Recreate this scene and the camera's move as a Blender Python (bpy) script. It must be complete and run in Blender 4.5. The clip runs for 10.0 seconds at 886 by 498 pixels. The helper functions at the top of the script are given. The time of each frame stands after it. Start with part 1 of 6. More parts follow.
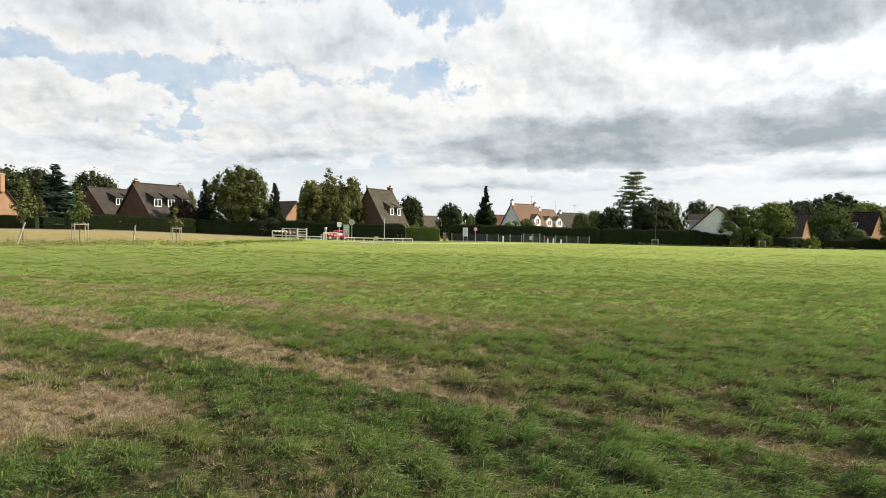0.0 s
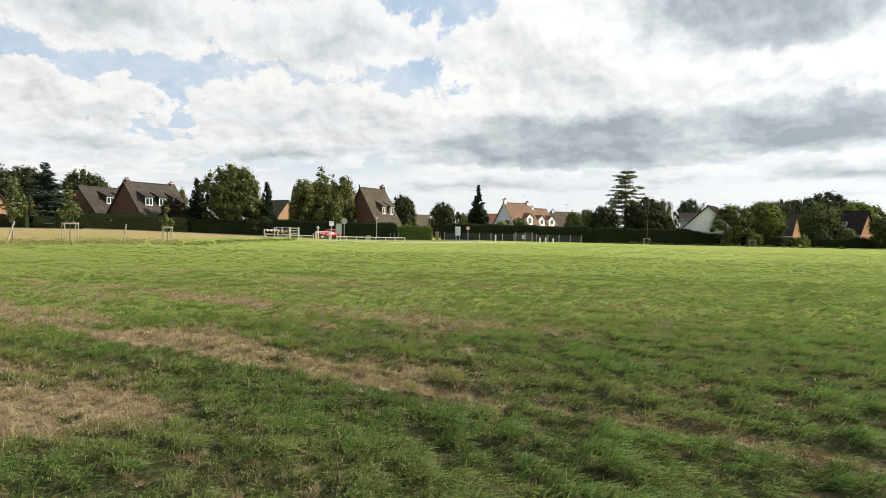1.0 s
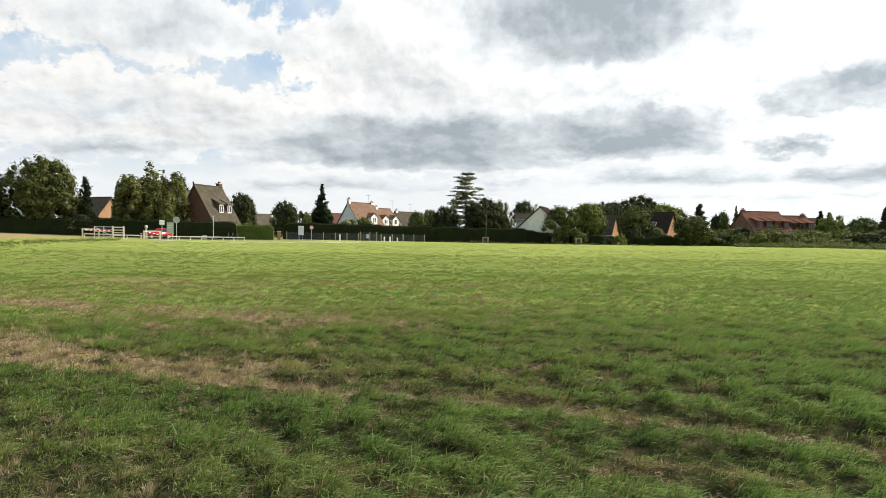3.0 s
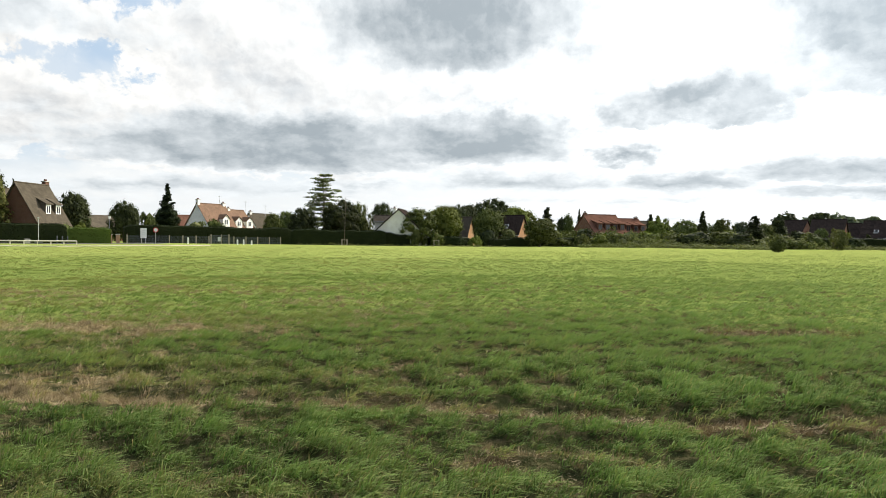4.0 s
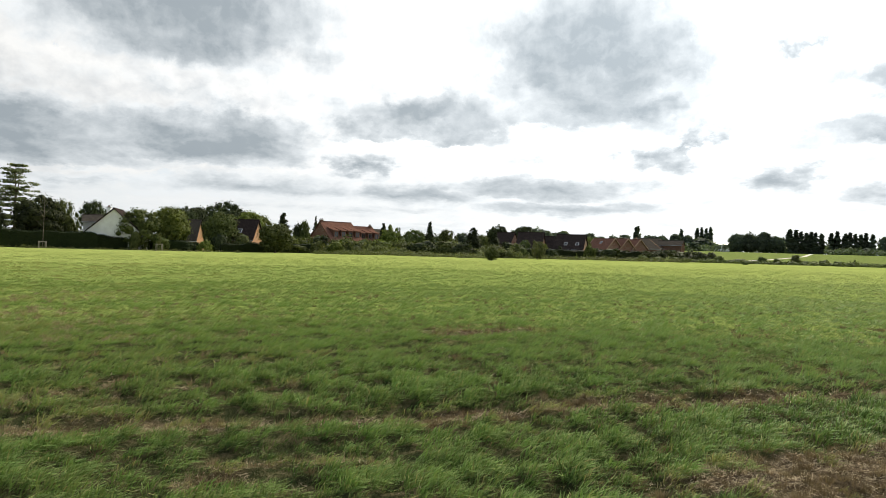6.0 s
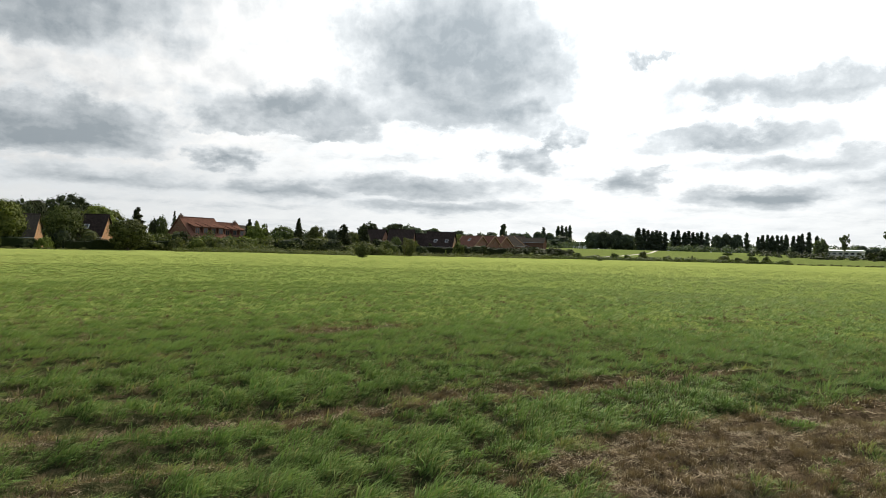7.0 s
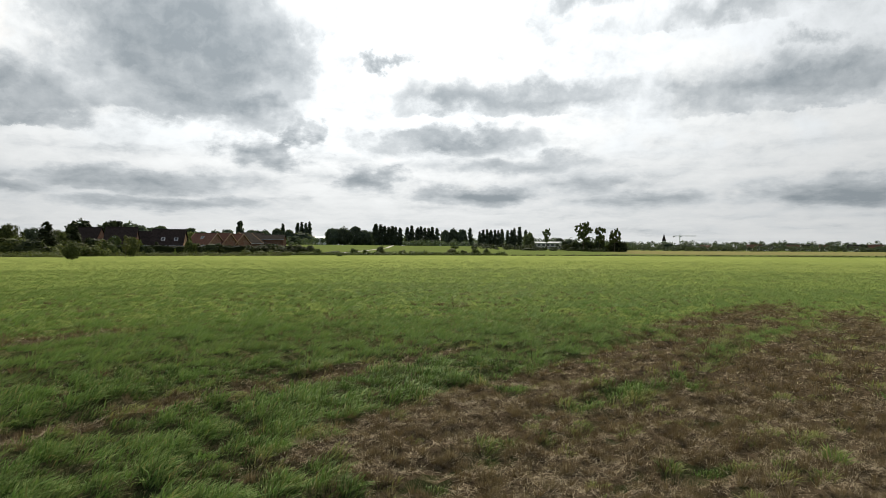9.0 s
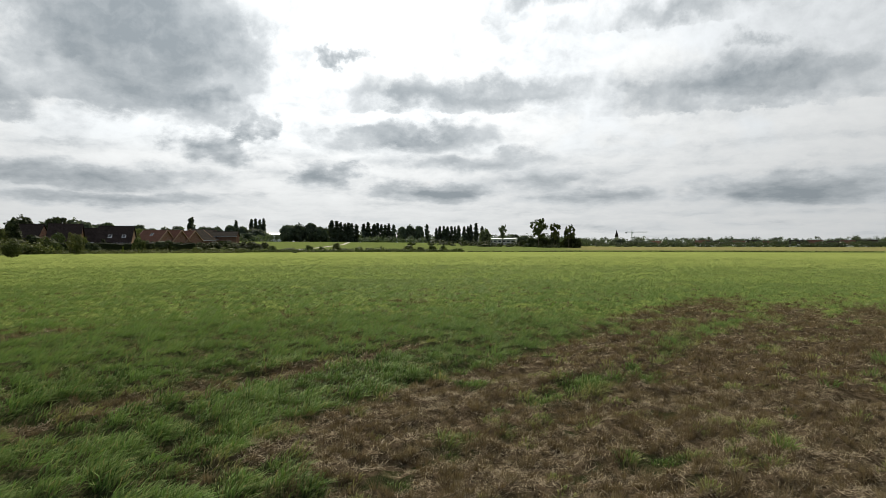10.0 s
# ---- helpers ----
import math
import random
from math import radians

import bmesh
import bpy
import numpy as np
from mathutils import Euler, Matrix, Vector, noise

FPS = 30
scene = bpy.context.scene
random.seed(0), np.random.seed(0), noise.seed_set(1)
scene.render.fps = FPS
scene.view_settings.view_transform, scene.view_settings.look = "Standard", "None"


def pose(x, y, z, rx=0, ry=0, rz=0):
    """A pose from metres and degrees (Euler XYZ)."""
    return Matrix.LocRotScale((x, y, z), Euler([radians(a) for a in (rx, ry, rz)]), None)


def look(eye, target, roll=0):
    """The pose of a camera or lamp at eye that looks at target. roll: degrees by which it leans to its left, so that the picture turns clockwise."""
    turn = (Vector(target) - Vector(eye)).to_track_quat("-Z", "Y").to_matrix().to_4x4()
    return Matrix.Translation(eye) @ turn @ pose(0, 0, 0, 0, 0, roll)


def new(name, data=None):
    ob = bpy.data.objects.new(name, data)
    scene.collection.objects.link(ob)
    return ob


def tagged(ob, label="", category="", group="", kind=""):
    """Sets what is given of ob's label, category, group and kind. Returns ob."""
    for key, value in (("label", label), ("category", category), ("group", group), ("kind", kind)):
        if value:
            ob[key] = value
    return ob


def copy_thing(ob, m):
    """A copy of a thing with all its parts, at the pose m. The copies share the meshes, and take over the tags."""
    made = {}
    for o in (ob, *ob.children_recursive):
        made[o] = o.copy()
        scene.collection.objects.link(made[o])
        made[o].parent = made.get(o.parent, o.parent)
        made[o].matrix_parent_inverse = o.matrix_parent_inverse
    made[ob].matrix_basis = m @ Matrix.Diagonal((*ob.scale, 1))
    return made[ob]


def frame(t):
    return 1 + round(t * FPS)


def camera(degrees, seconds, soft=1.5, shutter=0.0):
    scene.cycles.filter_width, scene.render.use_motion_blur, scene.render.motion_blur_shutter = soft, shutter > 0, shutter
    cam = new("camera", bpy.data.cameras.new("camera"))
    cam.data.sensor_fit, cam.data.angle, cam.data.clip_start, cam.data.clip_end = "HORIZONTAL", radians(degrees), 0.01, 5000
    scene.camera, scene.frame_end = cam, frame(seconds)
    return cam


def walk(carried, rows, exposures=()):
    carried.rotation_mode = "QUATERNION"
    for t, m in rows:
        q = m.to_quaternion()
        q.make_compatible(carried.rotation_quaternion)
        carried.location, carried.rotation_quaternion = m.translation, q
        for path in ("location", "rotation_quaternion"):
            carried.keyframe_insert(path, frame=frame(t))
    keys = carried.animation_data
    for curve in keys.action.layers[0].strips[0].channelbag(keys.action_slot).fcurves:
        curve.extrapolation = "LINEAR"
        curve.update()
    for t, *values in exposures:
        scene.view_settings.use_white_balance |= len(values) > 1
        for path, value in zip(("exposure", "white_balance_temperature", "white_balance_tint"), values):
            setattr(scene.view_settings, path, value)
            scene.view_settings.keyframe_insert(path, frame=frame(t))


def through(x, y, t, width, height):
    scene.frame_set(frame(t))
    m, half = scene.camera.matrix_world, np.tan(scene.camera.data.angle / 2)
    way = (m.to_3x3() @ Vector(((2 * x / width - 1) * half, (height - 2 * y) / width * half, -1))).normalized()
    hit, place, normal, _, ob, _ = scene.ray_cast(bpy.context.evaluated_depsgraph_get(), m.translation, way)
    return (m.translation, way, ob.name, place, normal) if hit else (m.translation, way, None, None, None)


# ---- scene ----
cam = camera(69.06, 10.0, soft=0.8)
# seconds, x, y, z, tilt, lean, turn
PATH = [
    (0.0, 0.0, 0.0, 2.0, 88.629, -0.687, -0.109),
    (0.5, 0.009, -0.013, 2.02, 88.579, -0.693, -0.192),
    (1.0, 0.076, -0.064, 2.017, 88.541, -0.688, -0.737),
    (1.5, 0.063, -0.092, 1.996, 88.535, -0.658, -1.916),
    (2.0, 0.047, -0.105, 1.928, 88.594, -0.643, -4.956),
    (2.5, 0.075, -0.144, 1.898, 88.651, -0.715, -9.068),
    (4.0, 0.041, -0.132, 1.868, 89.0, -0.34, -27.018),
    (4.5, 0.049, -0.095, 1.867, 89.336, -0.636, -32.781),
    (5.0, 0.047, -0.116, 1.871, 89.464, -0.894, -38.554),
    (5.5, 0.055, -0.071, 1.838, 89.72, -1.181, -44.384),
    (7.0, 0.177, -0.16, 1.818, 89.959, -1.339, -61.591),
    (7.5, 0.151, -0.19, 1.778, 89.839, -1.073, -67.252),
    (8.0, 0.194, -0.2, 1.768, 90.078, -0.604, -72.936),
    (8.5, 0.212, -0.176, 1.73, 90.03, -0.217, -78.684),
    (9.0, 0.256, -0.164, 1.723, 89.958, -0.168, -84.403),
    (9.5, 0.272, -0.183, 1.732, 89.752, -0.077, -88.043),
    (10.0, 0.274, -0.132, 1.708, 89.652, 0.013, -88.254),
]
walk(cam, [(t, pose(x, y, z, rx, ry, rz)) for t, x, y, z, rx, ry, rz in PATH],
     exposures=[(0.0, 0.70), (2.5, 0.73), (4.5, 0.8), (5.5, 0.7), (7.5, 0.28), (10.0, 0.02)])

# ---------------------------------------------------------------- light
SUN_BEARING, SUN_HEIGHT = 79.0, 33.0      # degrees clockwise from ahead (+y), degrees up


def polar(bearing, dist, z=0.0):
    a = radians(bearing)
    return Vector((dist * math.sin(a), dist * math.cos(a), z))


sun_dir = polar(SUN_BEARING, math.cos(radians(SUN_HEIGHT)), math.sin(radians(SUN_HEIGHT)))
sun = new("sun", bpy.data.lights.new("sun", "SUN"))
sun.data.energy, sun.data.angle, sun.data.color = 4.8, radians(1.0), (1.0, 0.92, 0.78)
sun.matrix_world = look(sun_dir * 300, (0, 0, 0))


class Nodes:
    """Short forms for building node trees."""

    def __init__(self, tree):
        self.t = tree
        tree.nodes.clear()

    def n(self, kind, **kw):
        node = self.t.nodes.new(kind)
        for k, v in kw.items():
            if k == "op":
                node.operation = v
            elif k == "blend":
                node.data_type, node.blend_type = "RGBA", v
            elif k == "dims":
                node.noise_dimensions = v
            elif k == "ins":
                for key, val in v.items():
                    s = node.inputs[key]
                    if isinstance(val, bpy.types.NodeSocket):
                        self.t.links.new(val, s)
                    else:
                        s.default_value = val
        return node

    def math(self, op, a, b=0.0, clamp=False):
        node = self.n("ShaderNodeMath", op=op, ins={0: a, 1: b})
        node.use_clamp = clamp
        return node.outputs[0]

    def vmath(self, op, a, b=(0, 0, 0)):
        return self.n("ShaderNodeVectorMath", op=op, ins={0: a, 1: b})

    def noise(self, vec, scale, detail=4.0, rough=0.55, dist=0.0):
        return self.n("ShaderNodeTexNoise", ins={"Vector": vec, "Scale": scale, "Detail": detail, "Roughness": rough, "Distortion": dist}).outputs["Fac"]

    def ramp(self, v, lo, hi, to0=0.0, to1=1.0):
        node = self.n("ShaderNodeMapRange", ins={0: v, 1: lo, 2: hi, 3: to0, 4: to1})
        node.interpolation_type = "SMOOTHSTEP"
        return node.outputs[0]

    def mix(self, fac, a, b, blend="MIX"):
        return self.n("ShaderNodeMix", blend=blend, ins={0: fac, 6: a, 7: b}).outputs[2]

    def link(self, a, b):
        self.t.links.new(a, b)


world = bpy.data.worlds.new("sky")
world.use_nodes = True
scene.world = world
k = Nodes(world.node_tree)
dir_ = k.n("ShaderNodeTexCoord").outputs["Generated"]
sep = k.n("ShaderNodeSeparateXYZ", ins={0: dir_})
dx, dy, dz = sep.outputs
bear = k.math("MULTIPLY", k.math("ARCTAN2", dx, dy), 57.2958)
elev = k.math("MULTIPLY", k.math("ARCSINE", dz), 57.2958)
high = k.math("MULTIPLY", k.math("LOGARITHM", k.math("ADD", k.math("MAXIMUM", elev, -1.0), 4.0), 2.71828), 2.1)
polar_pos = k.n("ShaderNodeCombineXYZ", ins={0: k.math("MULTIPLY", bear, 0.10), 1: high, 2: 0.37}).outputs[0]
above = k.vmath("ADD", polar_pos, (0.09, 0.16, 0.0)).outputs[0]


def puffs(vec, scale):
    """Heaped round billows, smaller ones on larger ones."""
    node = k.n("ShaderNodeTexVoronoi", ins={"Vector": vec, "Scale": scale, "Detail": 3.0, "Roughness": 0.55, "Lacunarity": 2.3})
    node.feature, node.normalize = "SMOOTH_F1", True
    node.inputs["Smoothness"].default_value = 0.35
    return k.math("SUBTRACT", 1.0, node.outputs["Distance"])


broad = k.noise(polar_pos, 1.1, 5.0, 0.5, 0.2)
broad_up = k.noise(above, 1.1, 5.0, 0.5, 0.2)
fine = k.noise(polar_pos, 5.0, 8.0, 0.62, 0.3)
wobble = k.n("ShaderNodeTexNoise", ins={"Vector": polar_pos, "Scale": 2.6, "Detail": 7.0, "Roughness": 0.6}).outputs["Color"]
sway = k.vmath("SUBTRACT", wobble, (0.5, 0.5, 0.5)).outputs[0]
soft_pos = k.vmath("ADD", polar_pos, k.vmath("MULTIPLY", sway, (0.30, 0.30, 0.0)).outputs[0]).outputs[0]
soft_up = k.vmath("ADD", soft_pos, (0.045, 0.075, 0.0)).outputs[0]
heap, heap_up = puffs(soft_pos, 3.1), puffs(soft_up, 3.1)
fine_up = k.noise(k.vmath("ADD", polar_pos, (0.03, 0.05, 0.0)).outputs[0], 5.0, 8.0, 0.62, 0.3)
banded = k.noise(k.vmath("MULTIPLY", soft_pos, (0.6, 1.7, 1.0)).outputs[0], 2.2, 6.0, 0.55, 0.2)
edge = k.math("ADD", k.math("MULTIPLY", k.math("SUBTRACT", heap, 0.62), 1.1), k.math("MULTIPLY", k.math("SUBTRACT", fine, 0.5), 1.3))
sway_deg = k.vmath("MULTIPLY", sway, k.n("ShaderNodeCombineXYZ", ins={0: 13.0, 1: k.ramp(elev, 2.0, 14.0, 1.6, 6.5), 2: 0.0}).outputs[0]).outputs[0]
warped = k.vmath("ADD", k.n("ShaderNodeCombineXYZ", ins={0: bear, 1: elev}).outputs[0], sway_deg).outputs[0]
level = k.math("ADD", elev, k.math("MULTIPLY", k.math("SUBTRACT", fine, 0.5), 1.8))


def masses(total, rows, flat):
    """Cloud masses (bearing, height, half width and half height in degrees, weight) with flattened undersides."""
    for bearing, height, wide, tall, amount in rows:
        d = k.vmath("MULTIPLY", k.vmath("SUBTRACT", warped, (bearing, height, 0)).outputs[0], (0.86 / wide, 0.86 / tall, 0)).outputs[0]
        m = k.math("MULTIPLY", k.math("SUBTRACT", 1.0, k.vmath("LENGTH", d).outputs["Value"]), amount)
        if flat and tall > 1.6:
            m = k.math("SUBTRACT", m, k.ramp(level, height - tall * 0.62, height - tall * 0.92, 0.0, 0.7))
        total = k.math("MAXIMUM", total, m)
    return total


HIGH = ((-26.3, 16.9, 10.0, 3.1, 0.55), (-9.0, 16.5, 8.7, 3.4, 0.50), (27.8, 18.8, 13.2, 6.3, 1.15), (34.3, 18.3, 4.3, 2.4, 0.7), (63.2, 16.0, 11.2, 7.7, 1.15),
        (56.5, 18.6, 6.5, 4.0, 0.7), (68.0, 12.0, 5.0, 3.2, 0.8), (79.1, 16.1, 2.0, 0.8, 0.6), (114.0, 12.8, 13.1, 2.9, 0.78), (90.5, 13.1, 12.3, 2.2, 0.72), (109.1, 19.0, 8.2, 1.9, 0.55),
        (97.0, 21.0, 4.9, 1.5, 0.5), (114.6, 15.8, 2.0, 0.9, 0.5))
MIDDLE = ((-29.3, 6.2, 7.7, 1.8, 0.5), (-12.8, 9.7, 8.0, 1.3, 0.45), (-11.8, 6.5, 7.6, 1.1, 0.6), (7.2, 7.3, 12.5, 2.0, 1.0), (13.0, 7.9, 15.0, 3.2, 1.2),
          (30.5, 8.5, 10.0, 2.8, 1.15), (43.4, 10.5, 4.2, 1.9, 0.7), (52.0, 10.2, 4.6, 1.8, 0.75), (69.5, 8.0, 3.9, 1.4, 0.95), (48.5, 11.3, 10.5, 2.6, 0.85),
          (43.3, 7.0, 2.6, 1.4, 0.85), (71.5, 9.4, 1.8, 2.2, 0.75), (85.5, 9.5, 9.1, 1.4, 0.78), (90.7, 7.3, 9.7, 1.1, 0.6))
LOW = ((58.6, 5.4, 10.5, 1.2, 0.95), (78.1, 6.3, 3.4, 1.4, 0.9), (87.8, 4.7, 7.5, 1.0, 0.95), (117.4, 4.4, 9.6, 1.6, 0.9), (101.2, 4.1, 7.1, 0.9, 0.6),
       (61.1, 3.7, 10.5, 0.7, 0.8), (97.0, 5.6, 6.9, 1.2, 0.55), (33.0, 5.0, 10.0, 1.2, 0.62), (47.0, 4.6, 9.0, 1.0, 0.62), (3.0, 4.2, 10.0, 0.9, 0.45), (20.5, 4.5, 5.0, 0.5, 0.45), (15.7, 4.1, 9.9, 0.6, 0.4), (-22.0, 3.8, 9.0, 0.6, 0.35))
HEAPS = ((-32.7, 10.0, 4.2, 2.6, 1.0), (-26.0, 9.2, 3.4, 2.2, 1.0), (-29.7, 6.3, 8.4, 2.0, 0.9), (-15.9, 9.5, 5.2, 3.8, 1.0), (-8.0, 9.3, 6.6, 3.6, 1.0),
         (-26.5, 17.3, 11.5, 3.6, 1.0), (-9.2, 16.4, 9.8, 3.3, 1.0), (3.0, 8.6, 8.0, 3.2, 1.0), (10.4, 13.6, 9.4, 6.5, 1.0), (21.7, 9.5, 24.0, 4.4, 1.0), (32.0, 18.1, 20.0, 9.0, 1.0))
# grey undersides, over sunlit heaps, over a hazy blue
grey_field = k.math("MULTIPLY", k.math("SUBTRACT", banded, 0.50), 0.9)
for rows in (HIGH, MIDDLE, LOW):
    grey_field = masses(grey_field, rows, True)
grey_depth = k.math("ADD", grey_field, k.math("MULTIPLY", edge, 0.50))
dark = k.ramp(grey_depth, -0.04, 0.46)
core = k.ramp(k.math("ADD", grey_field, k.math("MULTIPLY", edge, 0.28)), -0.05, 0.95)
haze = k.ramp(k.math("ADD", grey_field, k.math("MULTIPLY", edge, 0.45)), -0.50, 0.25, 0.0, 0.38)
heap_field = k.math("ADD", masses(k.math("MULTIPLY", k.math("SUBTRACT", broad, 0.64), 2.0), HEAPS, False), k.math("MULTIPLY", edge, 0.62))
heaps = k.ramp(heap_field, 0.08, 0.24)
toward = k.math("MAXIMUM", k.vmath("DOT_PRODUCT", dir_, tuple(sun_dir)).outputs["Value"], 0.0)
glow = k.math("ADD", k.math("MULTIPLY", k.math("POWER", toward, 2.5), 0.90), k.math("MULTIPLY", k.math("POWER", toward, 9.0), 1.1))
glow = k.math("ADD", 1.0, k.math("MULTIPLY", glow, k.ramp(elev, 1.0, 12.0, 0.56, 1.0)))
sky = k.n("ShaderNodeTexSky")
sky.sky_type, sky.sun_disc = "NISHITA", False
sky.sun_elevation, sky.sun_rotation = radians(SUN_HEIGHT), radians(SUN_BEARING)
clear = k.mix(1.0, sky.outputs[0], (0.12, 0.12, 0.12, 1), "MULTIPLY")
clear = k.mix(0.62, clear, (0.66, 0.83, 1.02, 1))
veil = k.math("ADD", k.ramp(elev, 9.0, 3.0, 0.0, 0.85), k.math("ADD", k.ramp(bear, 18.0, 50.0, 0.0, 0.85), k.ramp(broad, 0.45, 0.65, 0.0, 0.4)), clamp=True)
clear = k.mix(veil, clear, (0.98, 1.0, 1.0, 1))
lit = k.math("ADD", k.math("MULTIPLY", k.math("SUBTRACT", heap_up, heap), 1.7), k.math("ADD", k.math("MULTIPLY", k.math("SUBTRACT", fine_up, fine), 0.8), k.math("MULTIPLY", k.math("SUBTRACT", broad_up, broad), 2.2)))
thick = k.ramp(heap_field, 0.15, 0.9, 0.0, 0.30)
shade = k.math("ADD", k.math("ADD", 0.06, lit), thick, clamp=True)
white = k.mix(shade, (1.06, 1.05, 1.02, 1), (0.56, 0.59, 0.62, 1))
sky_col = k.mix(heaps, clear, white)
sky_col = k.mix(1.0, sky_col, k.n("ShaderNodeCombineXYZ", ins={0: glow, 1: glow, 2: glow}).outputs[0], "MULTIPLY")
relief = k.math("ADD", k.math("MULTIPLY", core, 0.95), k.math("ADD", k.math("MULTIPLY", lit, 0.5), k.math("MULTIPLY", k.math("SUBTRACT", banded, 0.5), 0.9)), clamp=True)
grey = k.mix(relief, (0.99, 1.04, 1.07, 1), (0.37, 0.43, 0.475, 1))
thin = k.mix(k.math("MULTIPLY", k.math("SUBTRACT", glow, 1.0), 0.55, clamp=True), (0.80, 0.835, 0.86, 1), (1.45, 1.48, 1.48, 1))
sky_col = k.mix(k.math("MULTIPLY", haze, k.ramp(bear, -6.0, 24.0, 0.25, 1.0)), sky_col, thin)
lift = k.math("ADD", 1.0, k.math("MULTIPLY", k.math("SUBTRACT", glow, 1.0), 0.28))
grey = k.mix(1.0, grey, k.n("ShaderNodeCombineXYZ", ins={0: lift, 1: lift, 2: lift}).outputs[0], "MULTIPLY")
sky_col = k.mix(k.math("MULTIPLY", dark, 0.92), sky_col, grey)
low = k.ramp(dz, 0.0, -0.02)
sky_col = k.mix(low, sky_col, (0.10, 0.12, 0.06, 1))
back = k.n("ShaderNodeBackground", ins={"Color": sky_col, "Strength": 0.56})
k.link(back.outputs[0], k.n("ShaderNodeOutputWorld").inputs[0])


# ---------------------------------------------------------------- materials
def material(name):
    m = bpy.data.materials.new(name)
    m.use_nodes = True
    return m, Nodes(m.node_tree)


def finish(q, shader):
    q.link(shader, q.n("ShaderNodeOutputMaterial").inputs[0])


def where(q):
    return q.n("ShaderNodeTexCoord").outputs["Object"]


def surface(name, c1, c2, scale=2.0, fine=40.0, rough=0.8, metal=0.0, bump=0.2, depth=0.01, spread=0.12, spec=0.3):
    """A plain surface of two colours, mottled at two scales, that varies a little from piece to piece."""
    m, q = material(name)
    pos = where(q)
    rnd = q.n("ShaderNodeObjectInfo").outputs["Random"]
    a = q.noise(pos, scale, 5.0)
    b = q.noise(pos, fine, 3.0)
    col = q.mix(q.ramp(q.math("ADD", q.math("MULTIPLY", a, 0.65), q.math("MULTIPLY", b, 0.35)), 0.35, 0.65), (*c1, 1), (*c2, 1))
    v = q.math("ADD", 1.0 - spread, q.math("MULTIPLY", rnd, 2 * spread))
    hsv = q.n("ShaderNodeHueSaturation", ins={"Value": v, "Color": col})
    bmp = q.n("ShaderNodeBump", ins={"Strength": bump, "Distance": depth, "Height": b})
    bs = q.n("ShaderNodeBsdfPrincipled", ins={"Base Color": hsv.outputs[0], "Roughness": rough, "Metallic": metal, "Normal": bmp.outputs[0], "Specular IOR Level": spec})
    finish(q, bs.outputs[0])
    return m


def courses(name, c1, c2, joint, wide, high, rough=0.85, spread=0.12, slope_axis=2):
    """Brick or tile courses: rows along the wall, joints recessed by relief, pieces of differing tone, weathered at large scale."""
    m, q = material(name)
    pos = where(q)
    s = q.n("ShaderNodeSeparateXYZ", ins={0: pos})
    run = q.math("ADD", s.outputs[0], s.outputs[1])
    vec = q.n("ShaderNodeCombineXYZ", ins={0: run, 1: s.outputs[slope_axis]}).outputs[0]
    br = q.n("ShaderNodeTexBrick", ins={"Vector": vec, "Color1": (*c1, 1), "Color2": (*c2, 1), "Mortar": (*joint, 1), "Scale": 1.0,
                                         "Mortar Size": 0.008, "Brick Width": wide, "Row Height": high})
    stain = q.noise(pos, 0.7, 5.0, 0.6)
    col = q.mix(q.ramp(stain, 0.45, 0.7, 0.0, 0.5), br.outputs[0], (c1[0] * 0.55, c1[1] * 0.6, c1[2] * 0.6, 1))
    rnd = q.n("ShaderNodeObjectInfo").outputs["Random"]
    hsv = q.n("ShaderNodeHueSaturation", ins={"Value": q.math("ADD", 1 - spread, q.math("MULTIPLY", rnd, 2 * spread)), "Color": col})
    bmp = q.n("ShaderNodeBump", ins={"Strength": 0.6, "Distance": 0.01, "Height": q.math("SUBTRACT", 1.0, br.outputs["Fac"])})
    bs = q.n("ShaderNodeBsdfPrincipled", ins={"Base Color": hsv.outputs[0], "Roughness": rough, "Normal": bmp.outputs[0], "Specular IOR Level": 0.0})
    finish(q, bs.outputs[0])
    return m


def foliage(name, c1, c2, rough=0.75, through=0.35, spec=0.06, spread=0.2):
    """Leaves: two greens, each leaf and each plant of its own tone; light comes through them."""
    m, q = material(name)
    isl = q.n("ShaderNodeNewGeometry").outputs["Random Per Island"]
    rnd = q.n("ShaderNodeObjectInfo").outputs["Random"]
    big = q.noise(where(q), 0.6, 3.0)
    f = q.math("ADD", q.math("MULTIPLY", isl, 0.55), q.math("MULTIPLY", big, 0.45))
    col = q.mix(q.ramp(f, 0.2, 0.8), (*c1, 1), (*c2, 1))
    v = q.math("ADD", 1 - spread, q.math("MULTIPLY", rnd, 2 * spread))
    hue = q.math("ADD", 0.487, q.math("MULTIPLY", rnd, 0.026))
    hsv = q.n("ShaderNodeHueSaturation", ins={"Hue": hue, "Value": v, "Color": col})
    bs = q.n("ShaderNodeBsdfPrincipled", ins={"Base Color": hsv.outputs[0], "Roughness": rough, "Specular IOR Level": spec})
    tl = q.n("ShaderNodeBsdfTranslucent", ins={"Color": q.mix(1.0, hsv.outputs[0], (1.1, 1.25, 0.5, 1), "MULTIPLY")})
    mx = q.n("ShaderNodeMixShader", ins={0: through, 1: bs.outputs[0], 2: tl.outputs[0]})
    finish(q, mx.outputs[0])
    return m


